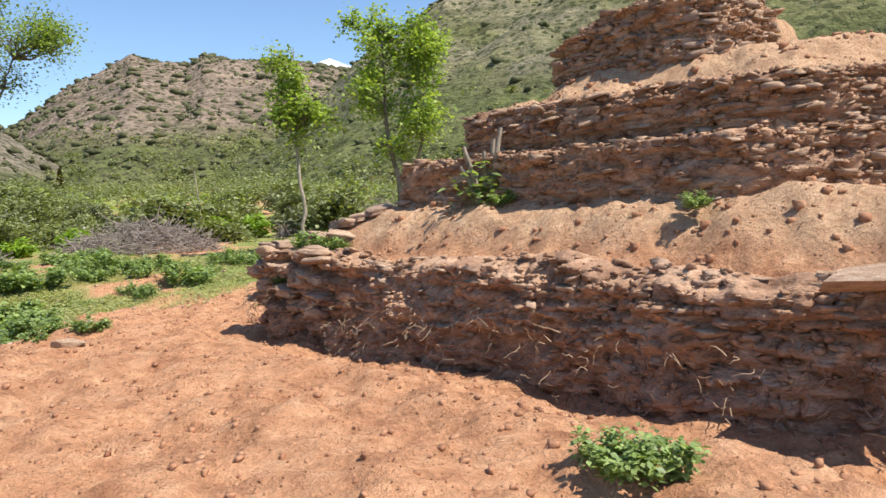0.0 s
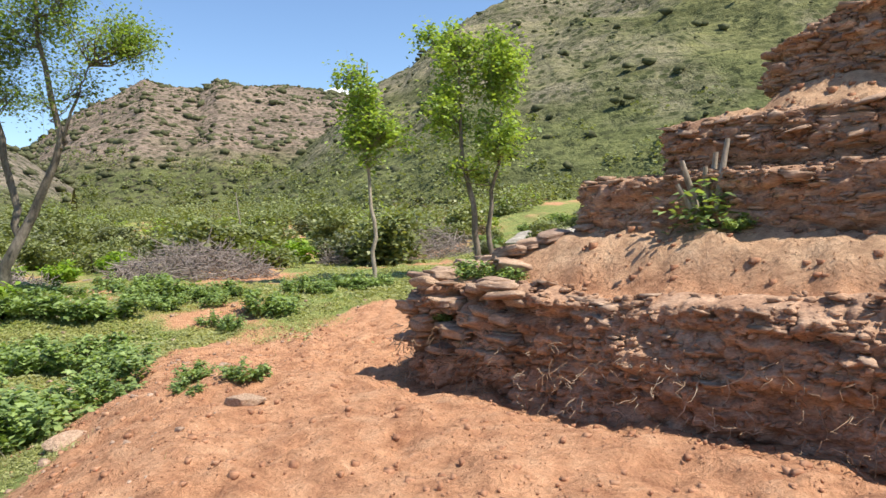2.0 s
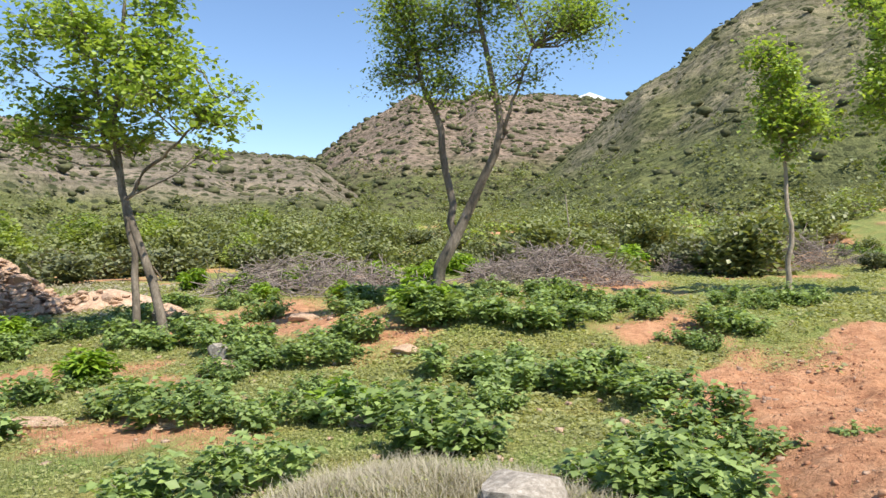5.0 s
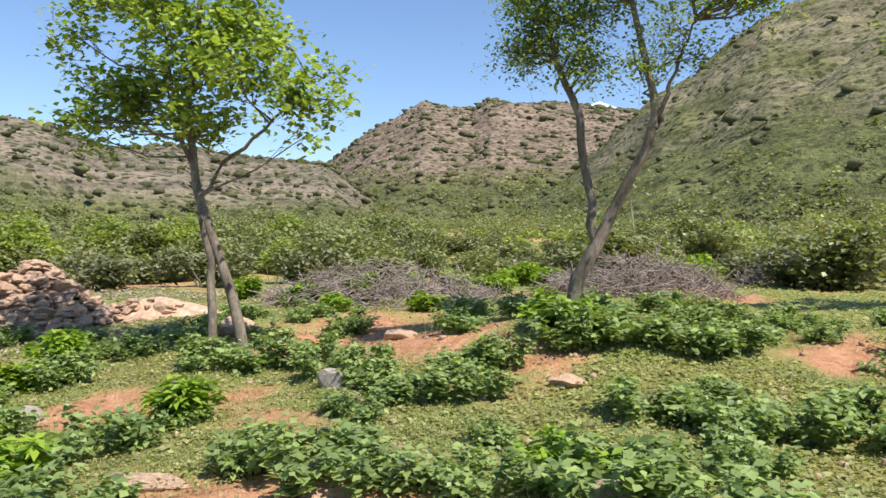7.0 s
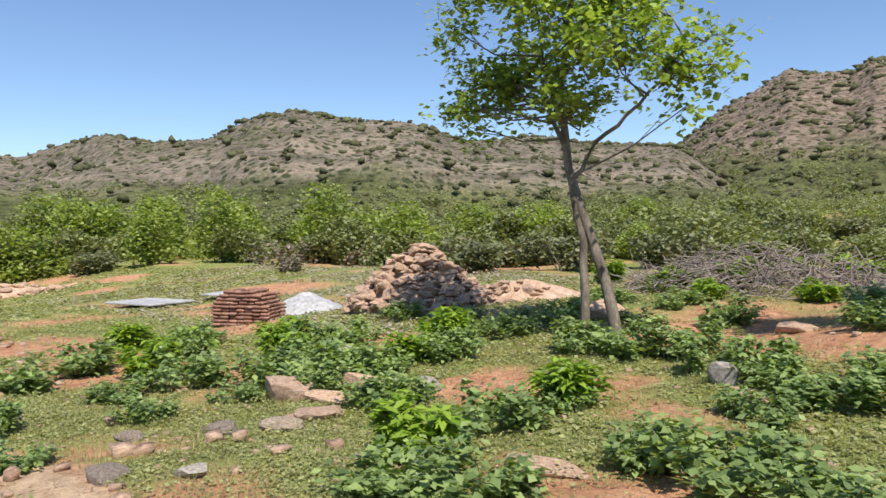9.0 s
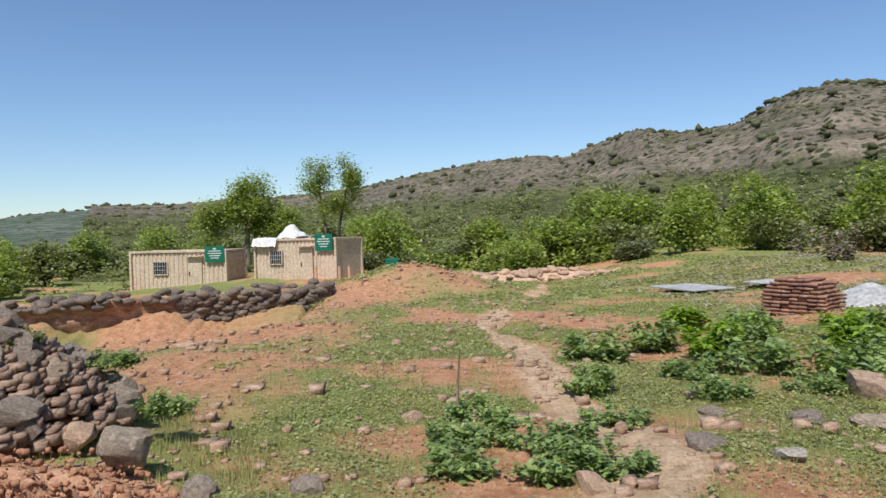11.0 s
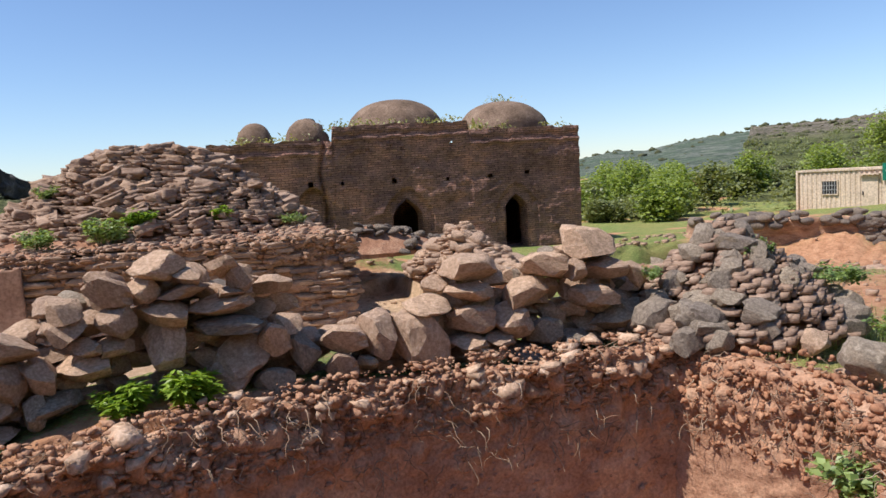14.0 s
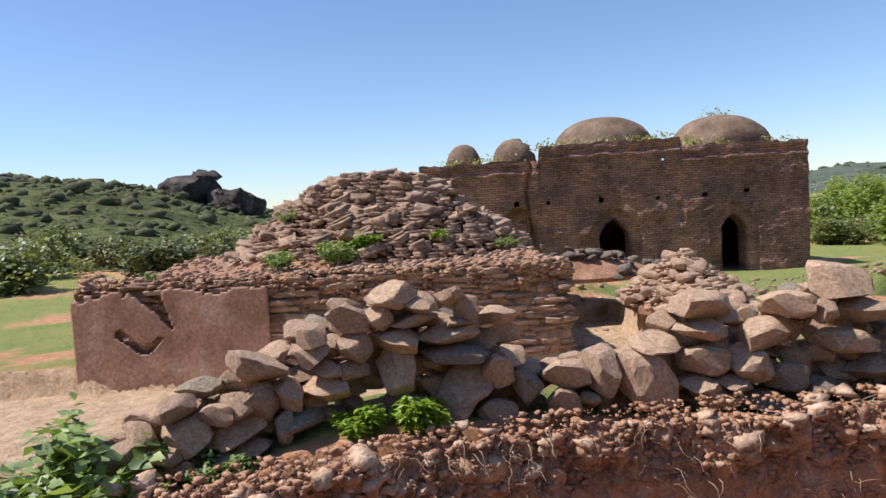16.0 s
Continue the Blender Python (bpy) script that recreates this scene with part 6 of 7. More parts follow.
# brick hump
hump = tagged(new("brick_vault"), "broken vault of thin red bricks in the grass", "ruin")
hump.location = (-21.0, 10.7, gz(-21.0, 10.7) - 0.03)
hump.scale = (0.85, 0.85, 0.95)
hump.rotation_euler = (0, 0, 0.6)
core = part("core", box_bm(1.05, 0.8, 0.62, (0, 0, 0.3), 0.12), SOIL, hump)
rr = np.random.RandomState(3)
for row in range(10):
    hw = 0.62 if row < 5 else 0.62 * math.cos((row - 4) / 6.5 * 1.4)
    for fx_ in np.arange(-hw, hw, 0.2):
        for yy in (-0.46, 0.46):
            put("brick", BRICKSLAB[rr.randint(4)], hump, Matrix.LocRotScale((fx_ + 0.1 + rr.uniform(-.02, .02), yy * (0.95 + rr.uniform(-.05, .05)), 0.05 + row * 0.075), Euler((0, 0, rr.uniform(-.1, .1))), (0.1, 0.07, 0.032)))
    for yy in np.arange(-0.36, 0.4, 0.18):
        for xx in (-hw, hw):
            put("brick", BRICKSLAB[rr.randint(4)], hump, Matrix.LocRotScale((xx, yy, 0.05 + row * 0.075), Euler((0, 0, 1.57 + rr.uniform(-.1, .1))), (0.1, 0.07, 0.032)))


def sheet_on_ground(name, x, y, sx, sy, turn, label, mat_=SHEET, tilt=0.0, h=0.08):
    o = part(name, box_bm(sx, sy, 0.05, (0, 0, 0.03), 0.01), mat_, None)
    o.matrix_basis = Matrix.LocRotScale((x, y, gz(x, y) + h), Euler((tilt, 0, turn)), None)
    return tagged(o, label, "sheet")


sheet_on_ground("metal_sheet", -27.9, 11.4, 1.9, 1.5, 0.3, "flat grey metal sheet laid on the turf")
sheet_on_ground("metal_sheet", -26.6, 13.2, 1.2, 1.2, 0.5, "flat grey metal sheet laid on the turf")
for x, y, sx, sy, h, sd in ((-21.3, 12.3, 1.0, 1.0, .5, 4), (-20.5, 14.6, 1.3, 1.0, .45, 6), (-17.6, 15.4, 1.8, 1.0, .4, 8)):
    A, B = np.meshgrid(np.linspace(-1, 1, 40), np.linspace(-1, 1, 40), indexing="ij")
    z = gz(x, y) - 0.06 + h * np.clip(1 - np.hypot(A, B), 0, 1) ** 0.9 + 0.02 * fbm(A * 5, B * 5, 0, sd, 3)
    put("sand_mound", mesh_from("sand_mound", np.stack([x + A * sx, y + B * sy, z], -1).reshape(-1, 3), grid_faces(40, 40), SHEET if sd != 8 else TAN, True), label="small heap of pale grey sand" if sd != 8 else "small heap of pinkish sand", category="sand heap")

# ---- shrubs by place ----
# kind (1: bright leaves), place and size
SPOTS_RUIN = [(0, -5.2, 6.6, 1.0), (0, -5.0, 6.9, 0.9), (0, -4.8, 6.5, 0.8), (0, -5.6, 5.1, 0.8), (0, -6.3, 4.5, 0.7), (1, -5.1, 4.9, 0.5), (0, -5.8, 9.9, 1.0), (0, -5.2, 9.2, 0.9), (0, -4.9, 8.1, 0.8), (0, -4.7, 7.4, 0.7), (0, -5.3, 6.6, 0.9), (0, -5.2, 7.2, 0.9), (0, 0.53, 2.58, 0.36), (0, 0.73, 2.56, 0.42)]
SPOTS_MEADOW = [(0, -10.7, 6.6, 1.0), (0, -8.3, 7.7, 0.8), (0, -7.6, 6.3, 0.9), (0, -7.9, 5.9, 0.9), (0, -7.3, 5.1, 0.6), (0, -10.9, 6.4, 0.95), (1, -11.55, 7.0, 1.0), (1, -11.6, 8.85, 1.0), (0, -9.6, 7.7, 1.15), (0, -9.0, 7.5, 0.9), (0, -10.2, 7.9, 0.8), (0, -7.6, 7.9, 1.1), (0, -7.1, 8.3, 0.8), (1, -7.9, 8.2, 0.9), (0, -6.7, 8.6, 0.7)]
SPOTS_TREES = [(0, -9.6, 9.9, 0.9), (0, -10.0, 9.3, 0.8), (0, -9.1, 10.1, 0.9), (0, -12.3, 11.2, 1.1), (0, -12.9, 11.1, 1.0), (0, -11.6, 11.6, 1.0), (0, -8.4, 11.6, 1.3), (0, -8.0, 11.9, 1.1), (1, -8.7, 12.1, 1.2), (0, -7.2, 12.0, 1.2), (0, -6.7, 12.2, 1.0)]
SPOTS_FIELD = [(0, -14.2, 10.0, 1.0), (1, -14.6, 9.5, 1.0), (0, -14.5, 8.9, 1.1), (0, -15.4, 8.6, 1.1), (1, -16.4, 8.8, 1.0), (0, -16.9, 9.4, 1.2), (1, -18.2, 8.2, 1.0), (1, -20.0, 8.0, 1.2), (0, -19.0, 8.6, 1.2), (0, -17.5, 8.0, 1.0), (0, -14.3, 7.0, 0.6), (0, -15.3, 6.2, 0.7), (0, -17.7, 12.2, 1.1), (0, -16.6, 12.4, 0.9), (0, -17.04, 5.64, 1.15), (0, -17.65, 6.66, 1.15), (1, -16.61, 7.02, 1.15), (0, -15.47, 6.98, 1.15), (0, -14.79, 7.57, 1.15), (1, -17.54, 9.45, 1.15), (0, -14.67, 8.62, 1.15), (0, -16.52, 10.05, 1.15), (1, -15.07, 10.6, 1.15), (0, -14.69, 4.97, 0.65), (0, -14.2, 6.06, 0.65), (0, -13.57, 4.83, 0.62)]
SPOTS_TRENCH = [(0, -12.1, 1.45, 0.85), (1, -8.9, -2.15, 0.55), (0, -8.0, -2.35, 0.5), (0, -7.0, -2.5, 1.5), (0, -6.6, -2.6, 1.2), (1, -9.3, -2.05, 0.6), (0, -5.2, -5.2, 0.7), (1, -12.2, -6.9, 0.5), (1, -11.2, -7.2, 0.6), (0, -13.05, 3.41, 0.62), (0, -13.06, 3.73, 0.62), (0, -12.79, 4.03, 0.62), (0, -12.68, 4.29, 0.62), (0, -12.24, 4.39, 0.62), (0, -12.13, 4.06, 0.62), (0, -13.95, 3.73, 0.62), (0, -12.38, 3.45, 0.62)]
for k, x, y, sc in SPOTS_RUIN + SPOTS_MEADOW + SPOTS_TREES + SPOTS_FIELD + SPOTS_TRENCH:
    place((BRI if k else NET)[R.randint(2 if k else 3)], x, y, sc, z={(-12.2, -6.9): 1.12, (-11.2, -7.2): 1.12}.get((x, y)))
rr = np.random.RandomState(46)
for _ in range(40):
    x, y = rr.uniform(-0.5, 8), rr.uniform(20.5, 31)
    if rr.rand() < 0.45:
        place(FAR[rr.randint(3)], x, y, rr.uniform(0.2, 0.36))
    else:
        place(NET[rr.randint(3)], x, y, rr.uniform(0.8, 1.3))
rr = np.random.RandomState(44)
n = 0
while n < 88:
    x, y = rr.uniform(-16, -2.5), rr.uniform(6.5, 17)
    if inside(np.array([x]), np.array([y]), [(-5.2, 6.4), (-5.3, 10.2), (-4.3, 12.2), (-2.7, 14.4), (-1, 17.5), (-16, 17.5), (-16, 8), (-12, 7), (-9, 8.2), (-7, 6.9)])[0] > 0.25 and fbm(x * .5, y * .5, 0, 88, 2) > -0.35:
        place(NET[rr.randint(3)], x, y, rr.uniform(0.5, 1.05))
        n += 1
for x, y, z, sc in ((-1.45, 7.9, 1.05, .55), (-1.1, 7.75, 1.05, .4), (-1.7, 7.75, .75, .3), (1.85, 5.35, 1.42, .3), (.6, 7.0, 1.5, .35), (-3.5, 6.1, None, .3), (-3.2, 6.4, None, .4), (-2.2, 7.2, None, .25), (-4.0, 7.6, None, .35), (-3.6, 6.6, None, .35)):
    place(NET[R.randint(3)], x, y, sc, z)

for az_, d_, s_ in ((2, 23, 2.0), (4.5, 24, 2.3), (7, 23, 1.8), (0, 25, 2.0), (11, 19, 1.3), (15, 17.5, 1.3), (18, 16.5, 1.2), (22, 17, 1.4), (25, 15.8, 1.2), (29, 16.2, 1.3), (-6, 24, 1.6), (13, 21, 1.6), (34, 17.5, 1.2), (20, 14.2, 1.0), (27, 14, .9)):
    x_, y_ = bearing(az_, d_)
    place(BRI[R.randint(2)], x_, y_, s_)
for x, y, z, s_ in ((-10.5, -8.6, 1.55, .5), (-12.6, -8.4, 1.95, .4), (-13.2, -6.6, 1.0, .4), (-13.4, .1, .7, .35), (-12.7, -.5, .55, .3), (-13.9, .6, .4, .5), (-13.3, 1.2, .1, .5), (-8.3, -7.5, .9, .3), (-10.6, -7.0, .95, .75), (-9.9, -7.2, .95, .6)):
    place(NET[R.randint(3)], x, y, s_, z)

# ---- turf and dry grass ----
def blades(cx, cy, rx, ry, n, h, material, seed, name, label, keep=None, lean=0.5):
    rr = np.random.RandomState(seed)
    x, y = cx + rr.uniform(-1, 1, n) * rx, cy + rr.uniform(-1, 1, n) * ry
    ok = (cover(x, y)[0] + 0.15 * rr.normal(size=n) > 0.38) if keep is None else keep(x, y, rr)
    x, y = x[ok], y[ok]
    z = ground(x, y)
    n = len(x)
    a, ln = rr.uniform(0, 6.28, n), h * rr.uniform(0.5, 1.4, n)
    dx, dy = np.cos(a), np.sin(a)
    w = 0.0022 + 0.02 * ln
    k = rr.uniform(0.1, 1, n) * lean
    v = np.stack([np.stack([x - dy * w, y + dx * w, z - .01], -1), np.stack([x + dy * w, y - dx * w, z - .01], -1), np.stack([x + dx * ln * k, y + dy * ln * k, z + ln], -1)], 1).reshape(-1, 3)
    put(name, mesh_from(name, v, np.arange(3 * n).reshape(-1, 3), material), label=label, category="grass", kind="stuff")


def creepers(cx, cy, rx, ry, n, size, material, seed, label):
    rr = np.random.RandomState(seed)
    x, y = cx + rr.uniform(-1, 1, n) * rx, cy + rr.uniform(-1, 1, n) * ry
    tuft = fbm(x * 2.2, y * 2.2, 0, seed, 3)
    ok = cover(x, y)[0] + 0.25 * tuft + 0.1 * rr.normal(size=n) > 0.45
    x, y, tuft = x[ok], y[ok], tuft[ok]
    z = ground(x, y) + rr.uniform(0, 0.02, len(x)) + 0.05 * np.clip(tuft, 0, 1) * rr.rand(len(x))
    v, f = diamonds(np.stack([x, y, z], -1), size, rr, 0.5, 0.35)
    put("creeping_herbs", mesh_from("creeping_herbs", v, f, material), label=label, category="grass", kind="stuff")


creepers(-9.0, 8.5, 6.0, 4.5, 110000, 0.028, GRASS, 31, "low green herbs creeping over the soil")
creepers(-10, 13, 9, 5, 60000, 0.06, GRASS, 32, "low green herbs creeping over the soil")
creepers(-15.5, 5.0, 5.5, 3.5, 80000, 0.035, GRASS, 33, "low green herbs creeping over the field")
creepers(-26, 7.0, 9, 6.5, 50000, 0.07, GRASS, 34, "low green herbs creeping over the field")
creepers(-26, 15, 10, 5, 40000, 0.09, DRYGRASS, 35, "dry and green herbs on the far field")
creepers(-38, 8, 10, 9, 40000, 0.12, GRASS, 36, "herbs on the far field")
creepers(3, 20, 9, 6, 30000, 0.08, GRASS, 37, "herbs behind the ruin")
blades(-10.5, 9.5, 7.5, 6.5, 60000, 0.05, GRASS, 1, "turf", "short patchy green turf between the shrubs")
blades(-18, 5.0, 9, 6.0, 60000, 0.06, GRASS, 2, "turf", "short patchy green turf on the field")
blades(-11, 5.5, 4, 3.5, 20000, 0.05, GRASS, 3, "turf", "short patchy green turf by the path")
blades(-6.2, 5.8, 1.6, 1.3, 50000, 0.075, DRYGRASS, 4, "dry_grass", "straw-coloured dry grass on a small mound", keep=lambda x, y, rr: np.hypot((x + 6.2) / 1.4, (y - 5.8) / 1.1) + .35 * fbm(x * 3, y * 3, 0, 5, 2) < rr.uniform(.2, 1, len(x)), lean=2.2)
blades(-13.3, 0.6, 1.0, 1.5, 7000, 0.08, GRASS, 5, "grass_tufts", "green tufts growing among the rocks", keep=lambda x, y, rr: (fbm(x * 3, y * 3, 0, 8, 2) > .1) & (inside(x, y, PIT) < -0.1))


# ---- brush heaps, roots, twigs ----
def brush(x, y, rx, ry, h, n, seed, label, size=0.5):
    rr = np.random.RandomState(seed)
    ts = []
    zb = gz(x, y)
    for _ in range(n):
        a, r = rr.uniform(0, 6.28), math.sqrt(rr.rand())
        c = np.array([x + math.cos(a) * r * rx, y + math.sin(a) * r * ry, zb + h * (1 - r * r) * rr.uniform(0.1, 1.0)])
        d = rr.normal(size=3) * (1, 1, 0.45)
        d = d / np.linalg.norm(d) * size * rr.uniform(0.5, 1.3)
        ts.append(tube([c - d, c + rr.normal(size=3) * 0.08, c + d + rr.normal(size=3) * 0.1], [0.012, 0.009, 0.004], 3))
    v, f = join(ts)
    put("brushwood", mesh_from("brush_heap", v, tri(f), TWIG), label=label, category="brushwood")


brush(-8.6, 20.6, 2.2, 1.2, 0.9, 900, 1, "low heap of dry purplish cut branches")
brush(-3.0, 27.5, 3.2, 1.4, 1.3, 900, 2, "long heap of dry grey cut branches", .6)
brush(-13.6, 17.6, 2.8, 1.6, 0.8, 900, 3, "tangle of dry grey twigs and grass")
rr = np.random.RandomState(9)
ts = []
for info, lo, hi, cnt, ln in ((infoE, .62, .98, 620, .15), (infoF, .62, .98, 150, .13), (infoA, .02, .6, 800, .12)):
    s, px, py, nx_, ny_, top, bot = info
    for _ in range(cnt):
        i = int(len(s) * (rr.rand() ** 1.6 if info is infoA else rr.rand()))
        z = bot[i] + (top[i] - bot[i]) * rr.uniform(lo, hi)
        p = np.array([px[i] + nx_[i] * .2, py[i] + ny_[i] * .2, z])
        path = [p]
        d = np.array([nx_[i] * .5, ny_[i] * .5, -.3]) + rr.normal(size=3) * .6
        for _k in range(5):
            d = d / np.linalg.norm(d)
            path.append(path[-1] + d * ln * rr.uniform(.2, .45))
            d = d * .8 + rr.normal(size=3) * .5 + (nx_[i] * .05, ny_[i] * .05, -.25)
        ts.append(tube(path, [.0055, .005, .004, .0035, .0025, .0012], 3))
v, f = join(ts)
# a cut stump with sprouts on the second step, and an overhanging slab
st = tagged(new("cut_stump"), "cut stump with pale stubs and a few leaves on the terrace", "stump")
st.location = (0.45, 7.2, 1.5)
for dx_, dy_, hz_ in ((-.12, 0, .55), (.0, .03, .5), (.1, -.02, .72), (.06, .06, .62), (-.14, .02, .36), (.2, 0, .35)):
    v2, f2 = tube([(dx_ * .3, dy_, -.1), (dx_, dy_, hz_ * .5), (dx_ * 1.7, dy_, hz_)], [.035, .028, .02], 6)
    put("stub", mesh_from("stub", v2, tri(f2), PALEBARK), st)
v2, f2 = diamonds(np.random.RandomState(4).normal(size=(260, 3)) * (.14, .1, .12) + (0, -.05, .12), .09, np.random.RandomState(4), .5, .35)
put("foliage", mesh_from("stump_foliage", v2, f2, NETTLE), st)
ox, oy = su(6.3, -0.12)
stone_at(BLOCKS["tan"], ox, oy, 1.06, (.85, .5, .16), -0.85, .12, label="pale rough slab overhanging the top of the bank", category="stone")
put("roots", mesh_from("roots", v, tri(f), ROOT), label="dry pale roots hanging out of the earth banks", category="roots", kind="stuff")

# rough top of the room wall
rr = np.random.RandomState(91)
v0, f0 = block_data(9, 2, 0.06, 0.1, 0.35)
n = 2600
i_, j_ = rr.randint(1, 88, n), (rr.rand(n) ** 1.3 * 50).astype(int)
q = rr.uniform(.008, .06, n) * rr.rand(n) ** .7
V = v0[None] * q[:, None, None] * rr.uniform(.6, 1.4, (n, 1, 3)) * (1.3, 1, .5) + np.stack([bx_[i_, j_] + rr.uniform(-.04, .04, n), by_[i_, j_] + rr.uniform(-.04, .04, n), bz[i_, j_] + q * .2], -1)[:, None, :]
put("wall_top_bits", mesh_from("wall_top_bits", V.reshape(-1, 3), (f0[None] + (np.arange(n) * len(v0))[:, None, None]).reshape(-1, 3), SCHIST), label="loose stone bits along the top of the room wall", category="stones", kind="stuff")
# big stones at the broken corner of the ruin
for k in range(46):
    s_ = rr.uniform(-0.12, 1.3) if k < 34 else rr.uniform(-.15, .1)
    d_ = -0.06 if k < 34 else rr.uniform(0.1, 1.5)
    x_, y_ = su(s_, d_ + rr.uniform(-.05, .03))
    m = Matrix.LocRotScale((x_, y_, rr.uniform(.45, 1.12) if k < 34 else 1.08 + .12 * d_), Euler((rr.uniform(-.12, .12), rr.uniform(-.15, .15), -0.85 + rr.uniform(-.3, .3))), (rr.uniform(.09, .17), rr.uniform(.08, .13), rr.uniform(.03, .055)))
    put("stone", (SLABS if k % 3 else SMALL)[rr.randint(10)], terr, m)
for nm_, x_, y_, h_, dx_ in (("dry_stick", -14.0, 3.55, .62, .12), ("dry_stick", -2.75, 3.2, .3, .05)):
    z_ = gz(x_, y_)
    v, f = tube([(x_, y_, z_ - .03), (x_ + dx_ * .4, y_, z_ + h_ * .5), (x_ + dx_, y_ + .02, z_ + h_)], [.014, .012, .007], 6)
    put(nm_, mesh_from(nm_, v, tri(f), ROOT), label="thin dry stick standing upright in the soil", category="stick", group="dry sticks")

slab_z = gz(1.9, 25.2)
stone_at(ROCKS["white"], 1.9, 25.2, slab_z + .15, (3.8, 1.6, .9), .2, .05, label="broad pale rock outcrop in the scrub behind the ruin", category="boulder")
stone_at(ROCKS["white"], 5.2, 26.5, gz(5.2, 26.5) + .1, (2.6, 1.4, .7), .5, .05, label="broad pale rock outcrop in the scrub behind the ruin", category="boulder")
# loose stones on the crumbled shoulder of the ruin
for k in range(34):
    s_, d_ = rr.uniform(-.1, .9), rr.uniform(.5, 3.0)
    x_, y_ = su(s_, d_)
    q_ = rr.uniform(.1, .3)
    stone_at(SLABS, x_, y_, gz(x_, y_) + q_ * .12, (q_ * 1.3, q_, q_ * .4), None, .2, label="flat weathered stone lying on the shoulder of the ruin", category="stone", group="shoulder stones")

# ---- clods and pebbles ----
rr = np.random.RandomState(19)
for nm, mt, n, (x0, x1, y0, y1), smin, smax, lab in (("clods", CLOD, 17000, (-5, 3.5, 1.2, 12), .004, .02, "clods of red earth on the dug ground"), ("ledge_bits", CLOD, 9000, (-2.5, 6, 3, 12), .005, .035, "clods and stone bits on the ledges of the ruin"), ("pebbles", TAN, 6000, (-24, -3, 0, 14), .006, .035, "small tan pebbles scattered on the soil"), ("rubble_chips", SCHIST, 6000, (-36, -11, -10, 7), .012, .085, "broken stone chips over the dig")):
    x, y = rr.uniform(x0, x1, n), rr.uniform(y0, y1, n)
    if nm == "clods":
        s_, d_, t_ = terrace(x, y)
        k = ((s_ < 0) | (d_ < -0.1)) & (x + .25 * (y - 4) > -4.2)
    elif nm == "ledge_bits":
        s_, d_, t_ = terrace(x, y)
        k = (s_ > 0.05) & (d_ > 0.15) & (d_ < 4.2)
    else:
        k = (inside(x, y, PIT) < -.15)
    x, y = x[k], y[k]
    z = ground(x, y)
    v, f = block_data(7, 2, 0.1, 0.08, 0.3)
    r = smin + (smax - smin) * rr.rand(len(x)) ** 7
    V = v[None] * (1 + .25 * rr.uniform(-1, 1, (len(x), len(v), 1))) * (r[:, None] * rr.uniform(.7, 1.4, (len(x), 3)))[:, None, :] * (1, 1, .7)
    V = V + np.stack([x, y, z + r * .2], -1)[:, None, :]
    Fv = (f[None] + (np.arange(len(x)) * len(v))[:, None, None]).reshape(-1, 3)
    put(nm, mesh_from(nm, V.reshape(-1, 3), Fv, mt), label=lab, category="stones", kind="stuff")

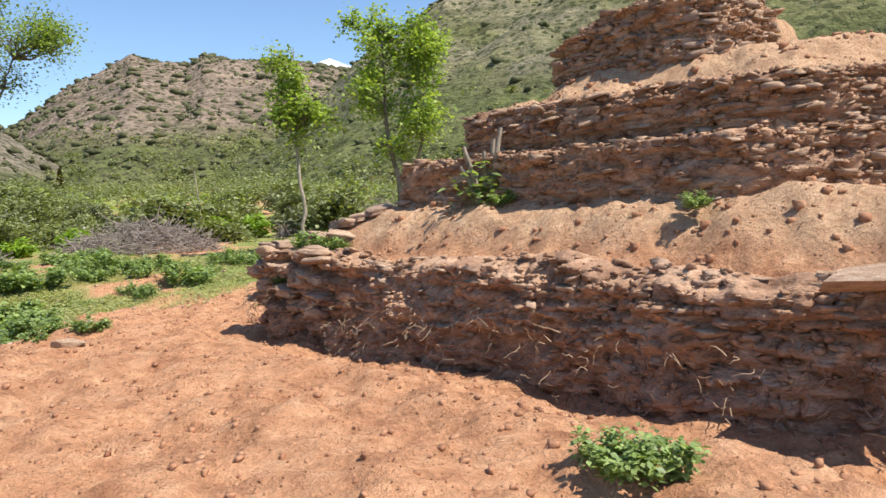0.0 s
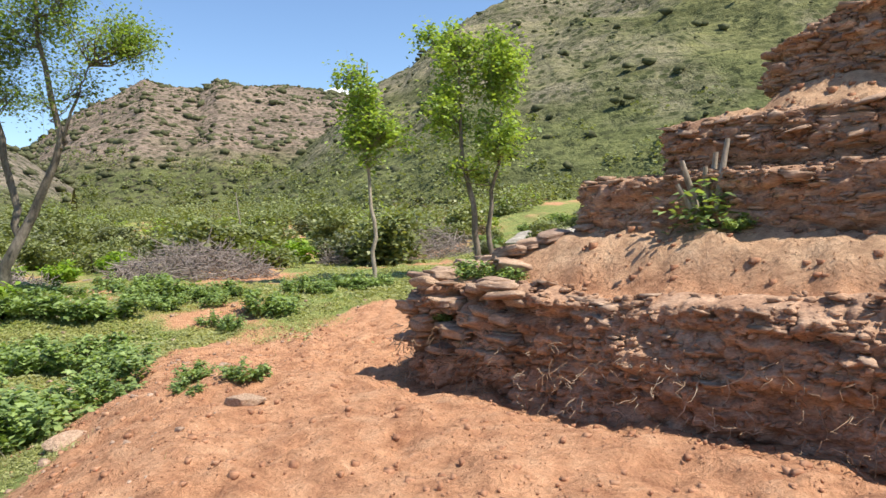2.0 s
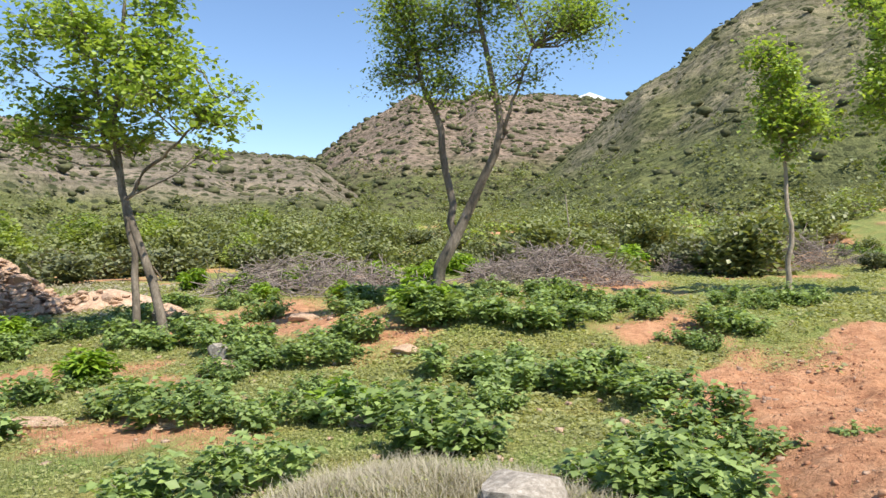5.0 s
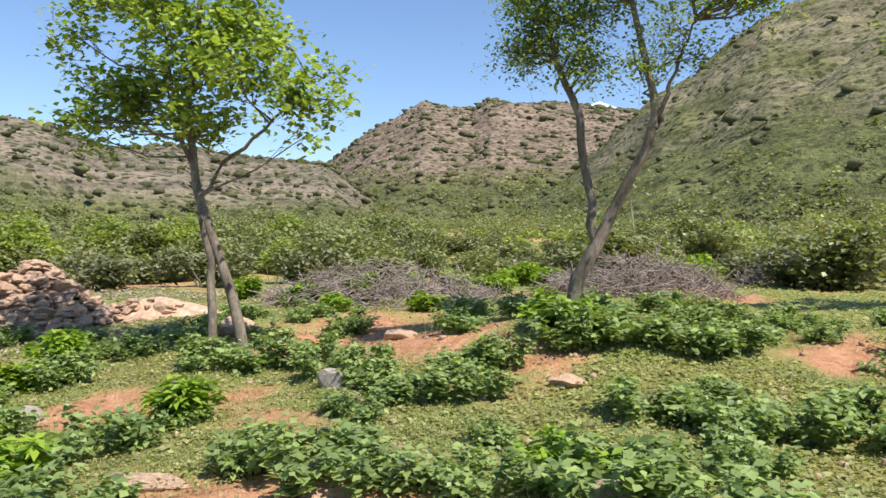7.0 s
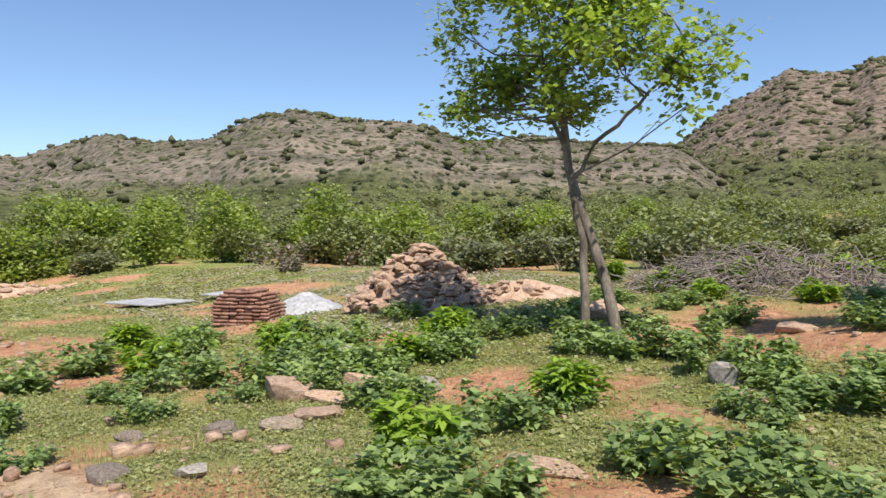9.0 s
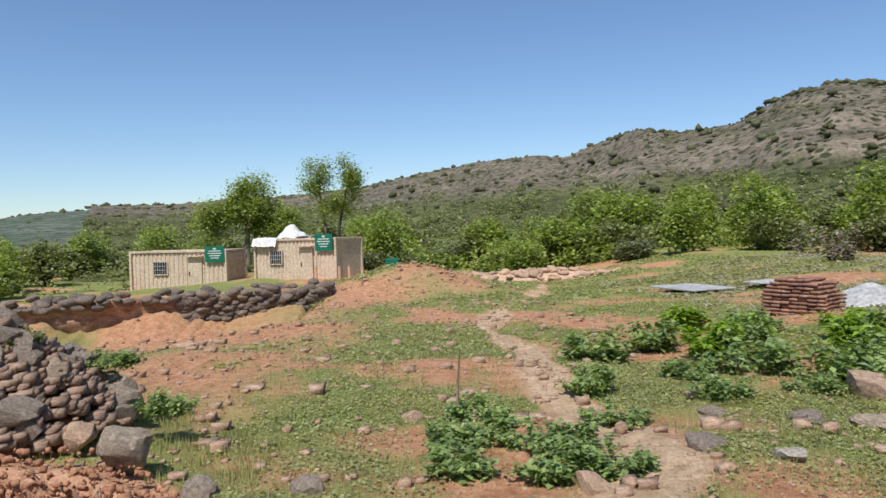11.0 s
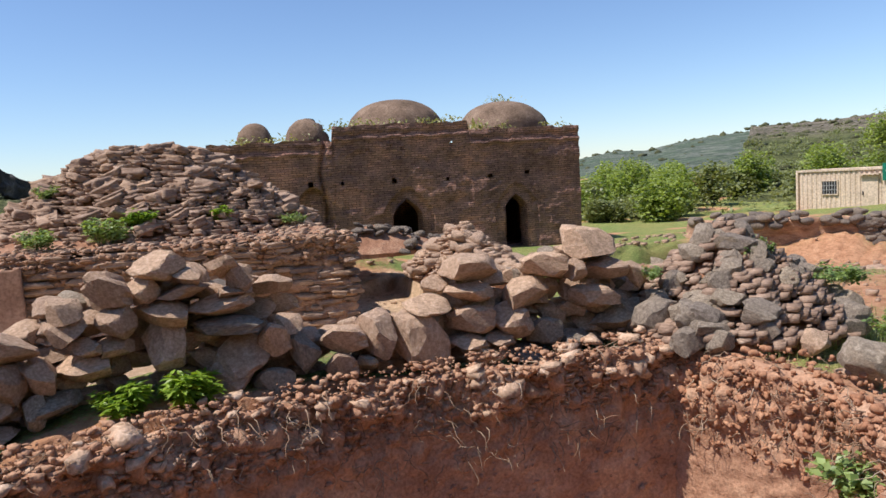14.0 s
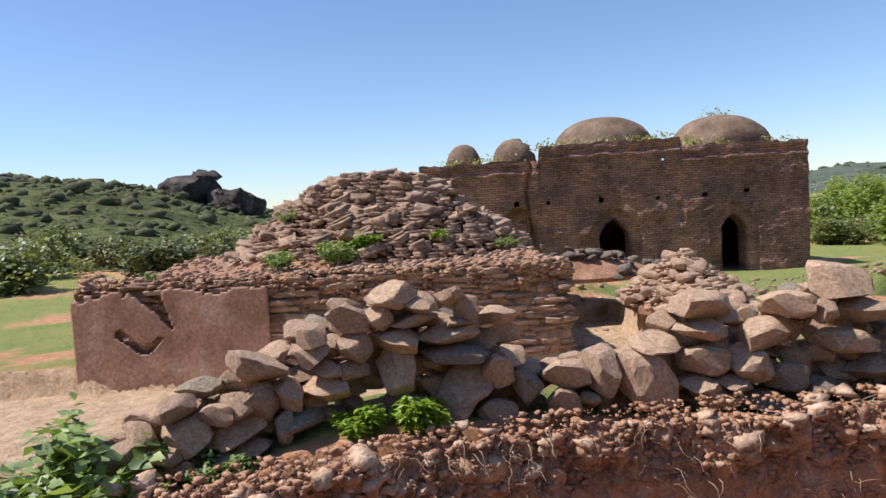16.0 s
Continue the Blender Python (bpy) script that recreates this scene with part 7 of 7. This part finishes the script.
# ---- small broken stuff sticking in the faces ----
def face_bits(name, info, count, lo, hi, smin, smax, proud, material, seed, flat, label):
    s, px, py, nx_, ny_, top, bot = info
    rr = np.random.RandomState(seed)
    v, f = block_data(seed, 2, 0.06, 0.1, 0.35)
    i = rr.randint(0, len(s), count)
    t = lo + (hi - lo) * rr.rand(count) ** 0.8
    z = bot[i] + (top[i] - bot[i]) * t
    r = smin + (smax - smin) * rr.rand(count) ** 2.5
    a = relief(info, i, t) + proud + rr.uniform(-.02, .02, count)
    c = np.stack([px[i] + nx_[i] * a, py[i] + ny_[i] * a, z], -1)
    g = rr.uniform(0, 6.28, count)
    sc = r[:, None] * rr.uniform(.7, 1.5, (count, 3)) * (1.2, 1.0, flat)
    V = v[None] * (1 + .2 * rr.uniform(-1, 1, (count, len(v), 1))) * sc[:, None, :]
    V = np.stack([V[..., 0] * np.cos(g)[:, None] - V[..., 1] * np.sin(g)[:, None], V[..., 0] * np.sin(g)[:, None] + V[..., 1] * np.cos(g)[:, None], V[..., 2] + V[..., 0] * rr.uniform(-.3, .3, count)[:, None]], -1) + c[:, None, :]
    F = (f[None] + (np.arange(count) * len(v))[:, None, None]).reshape(-1, 3)
    put(name, mesh_from(name, V.reshape(-1, 3), F, material), label=label, category="stones", kind="stuff")


face_bits("terrace_bits", infoA, 8000, .02, .97, .006, .036, -.005, PURPLE, 801, .55, "crumbled soil and stone bits in the lowest step of the ruin")
face_bits("terrace_chips", infoA, 450, .3, .96, .02, .08, -.01, SCHIST, 802, .3, "thin stone chips in the lowest step of the ruin")
for k, (inf, pr) in enumerate(((infoB, -.005), (infoC, -.005), (infoD, -.005))):
    face_bits("step_bits", inf, 2200, .02, .97, .006, .032, pr, PURPLE, 811 + k, .5, "crumbled soil and stone bits in a step of the ruin")
    face_bits("step_chips", inf, 260, .02, .96, .02, .08, pr, SCHIST, 821 + k, .3, "thin stone chips in a step of the ruin")
face_bits("bank_bits", infoE, 5200, .74, 1.0, .005, .026, .0, BANKEARTH, 831, .8, "clods and grit in the top of the trench side")
face_bits("bank_bits", infoE, 500, .3, .66, .008, .02, .0, BANKEARTH, 832, .8, "clods and grit low in the trench side")
face_bits("bank_bits", infoF, 2400, .6, 1.0, .004, .026, .0, CLOD, 833, .8, "clods and grit in the sunlit trench side")
face_bits("bank_stones", infoE, 130, .80, 1.0, .02, .075, .01, TAN, 834, .6, "small stones in the top of the trench side")
face_bits("wall_bits", infoR, 2500, .75, 1.0, .01, .05, .0, PURPLE, 835, .5, "crumbs of soil and stone in the room wall")

# ---- stones set in the terrace faces ----
courses(infoA, terr, SLABS, 10, 0.26, 0.85, 110, 61, 0.30, 0.95, 0.0, 0.3, bare=lambda p, t: vn(p * 0.9, t * 3, 0, 66) + t < 0.35)
courses(infoB, fb, SLABS, 6, 0.26, 0.85, 45, 62, 0.06, 0.94, 0.0, 0.25)
courses(infoC, fc, SLABS, 5, 0.26, 0.85, 40, 63, 0.06, 0.94, 0.0, 0.25)
courses(infoD, fd, SLABS, 6, 0.3, 1.0, 45, 64, 0.08, 0.97, 0.02, 0.1)
for o in NET + BRI + FAR:
    for c in list(o.children):
        bpy.data.objects.remove(c)
    bpy.data.objects.remove(o)
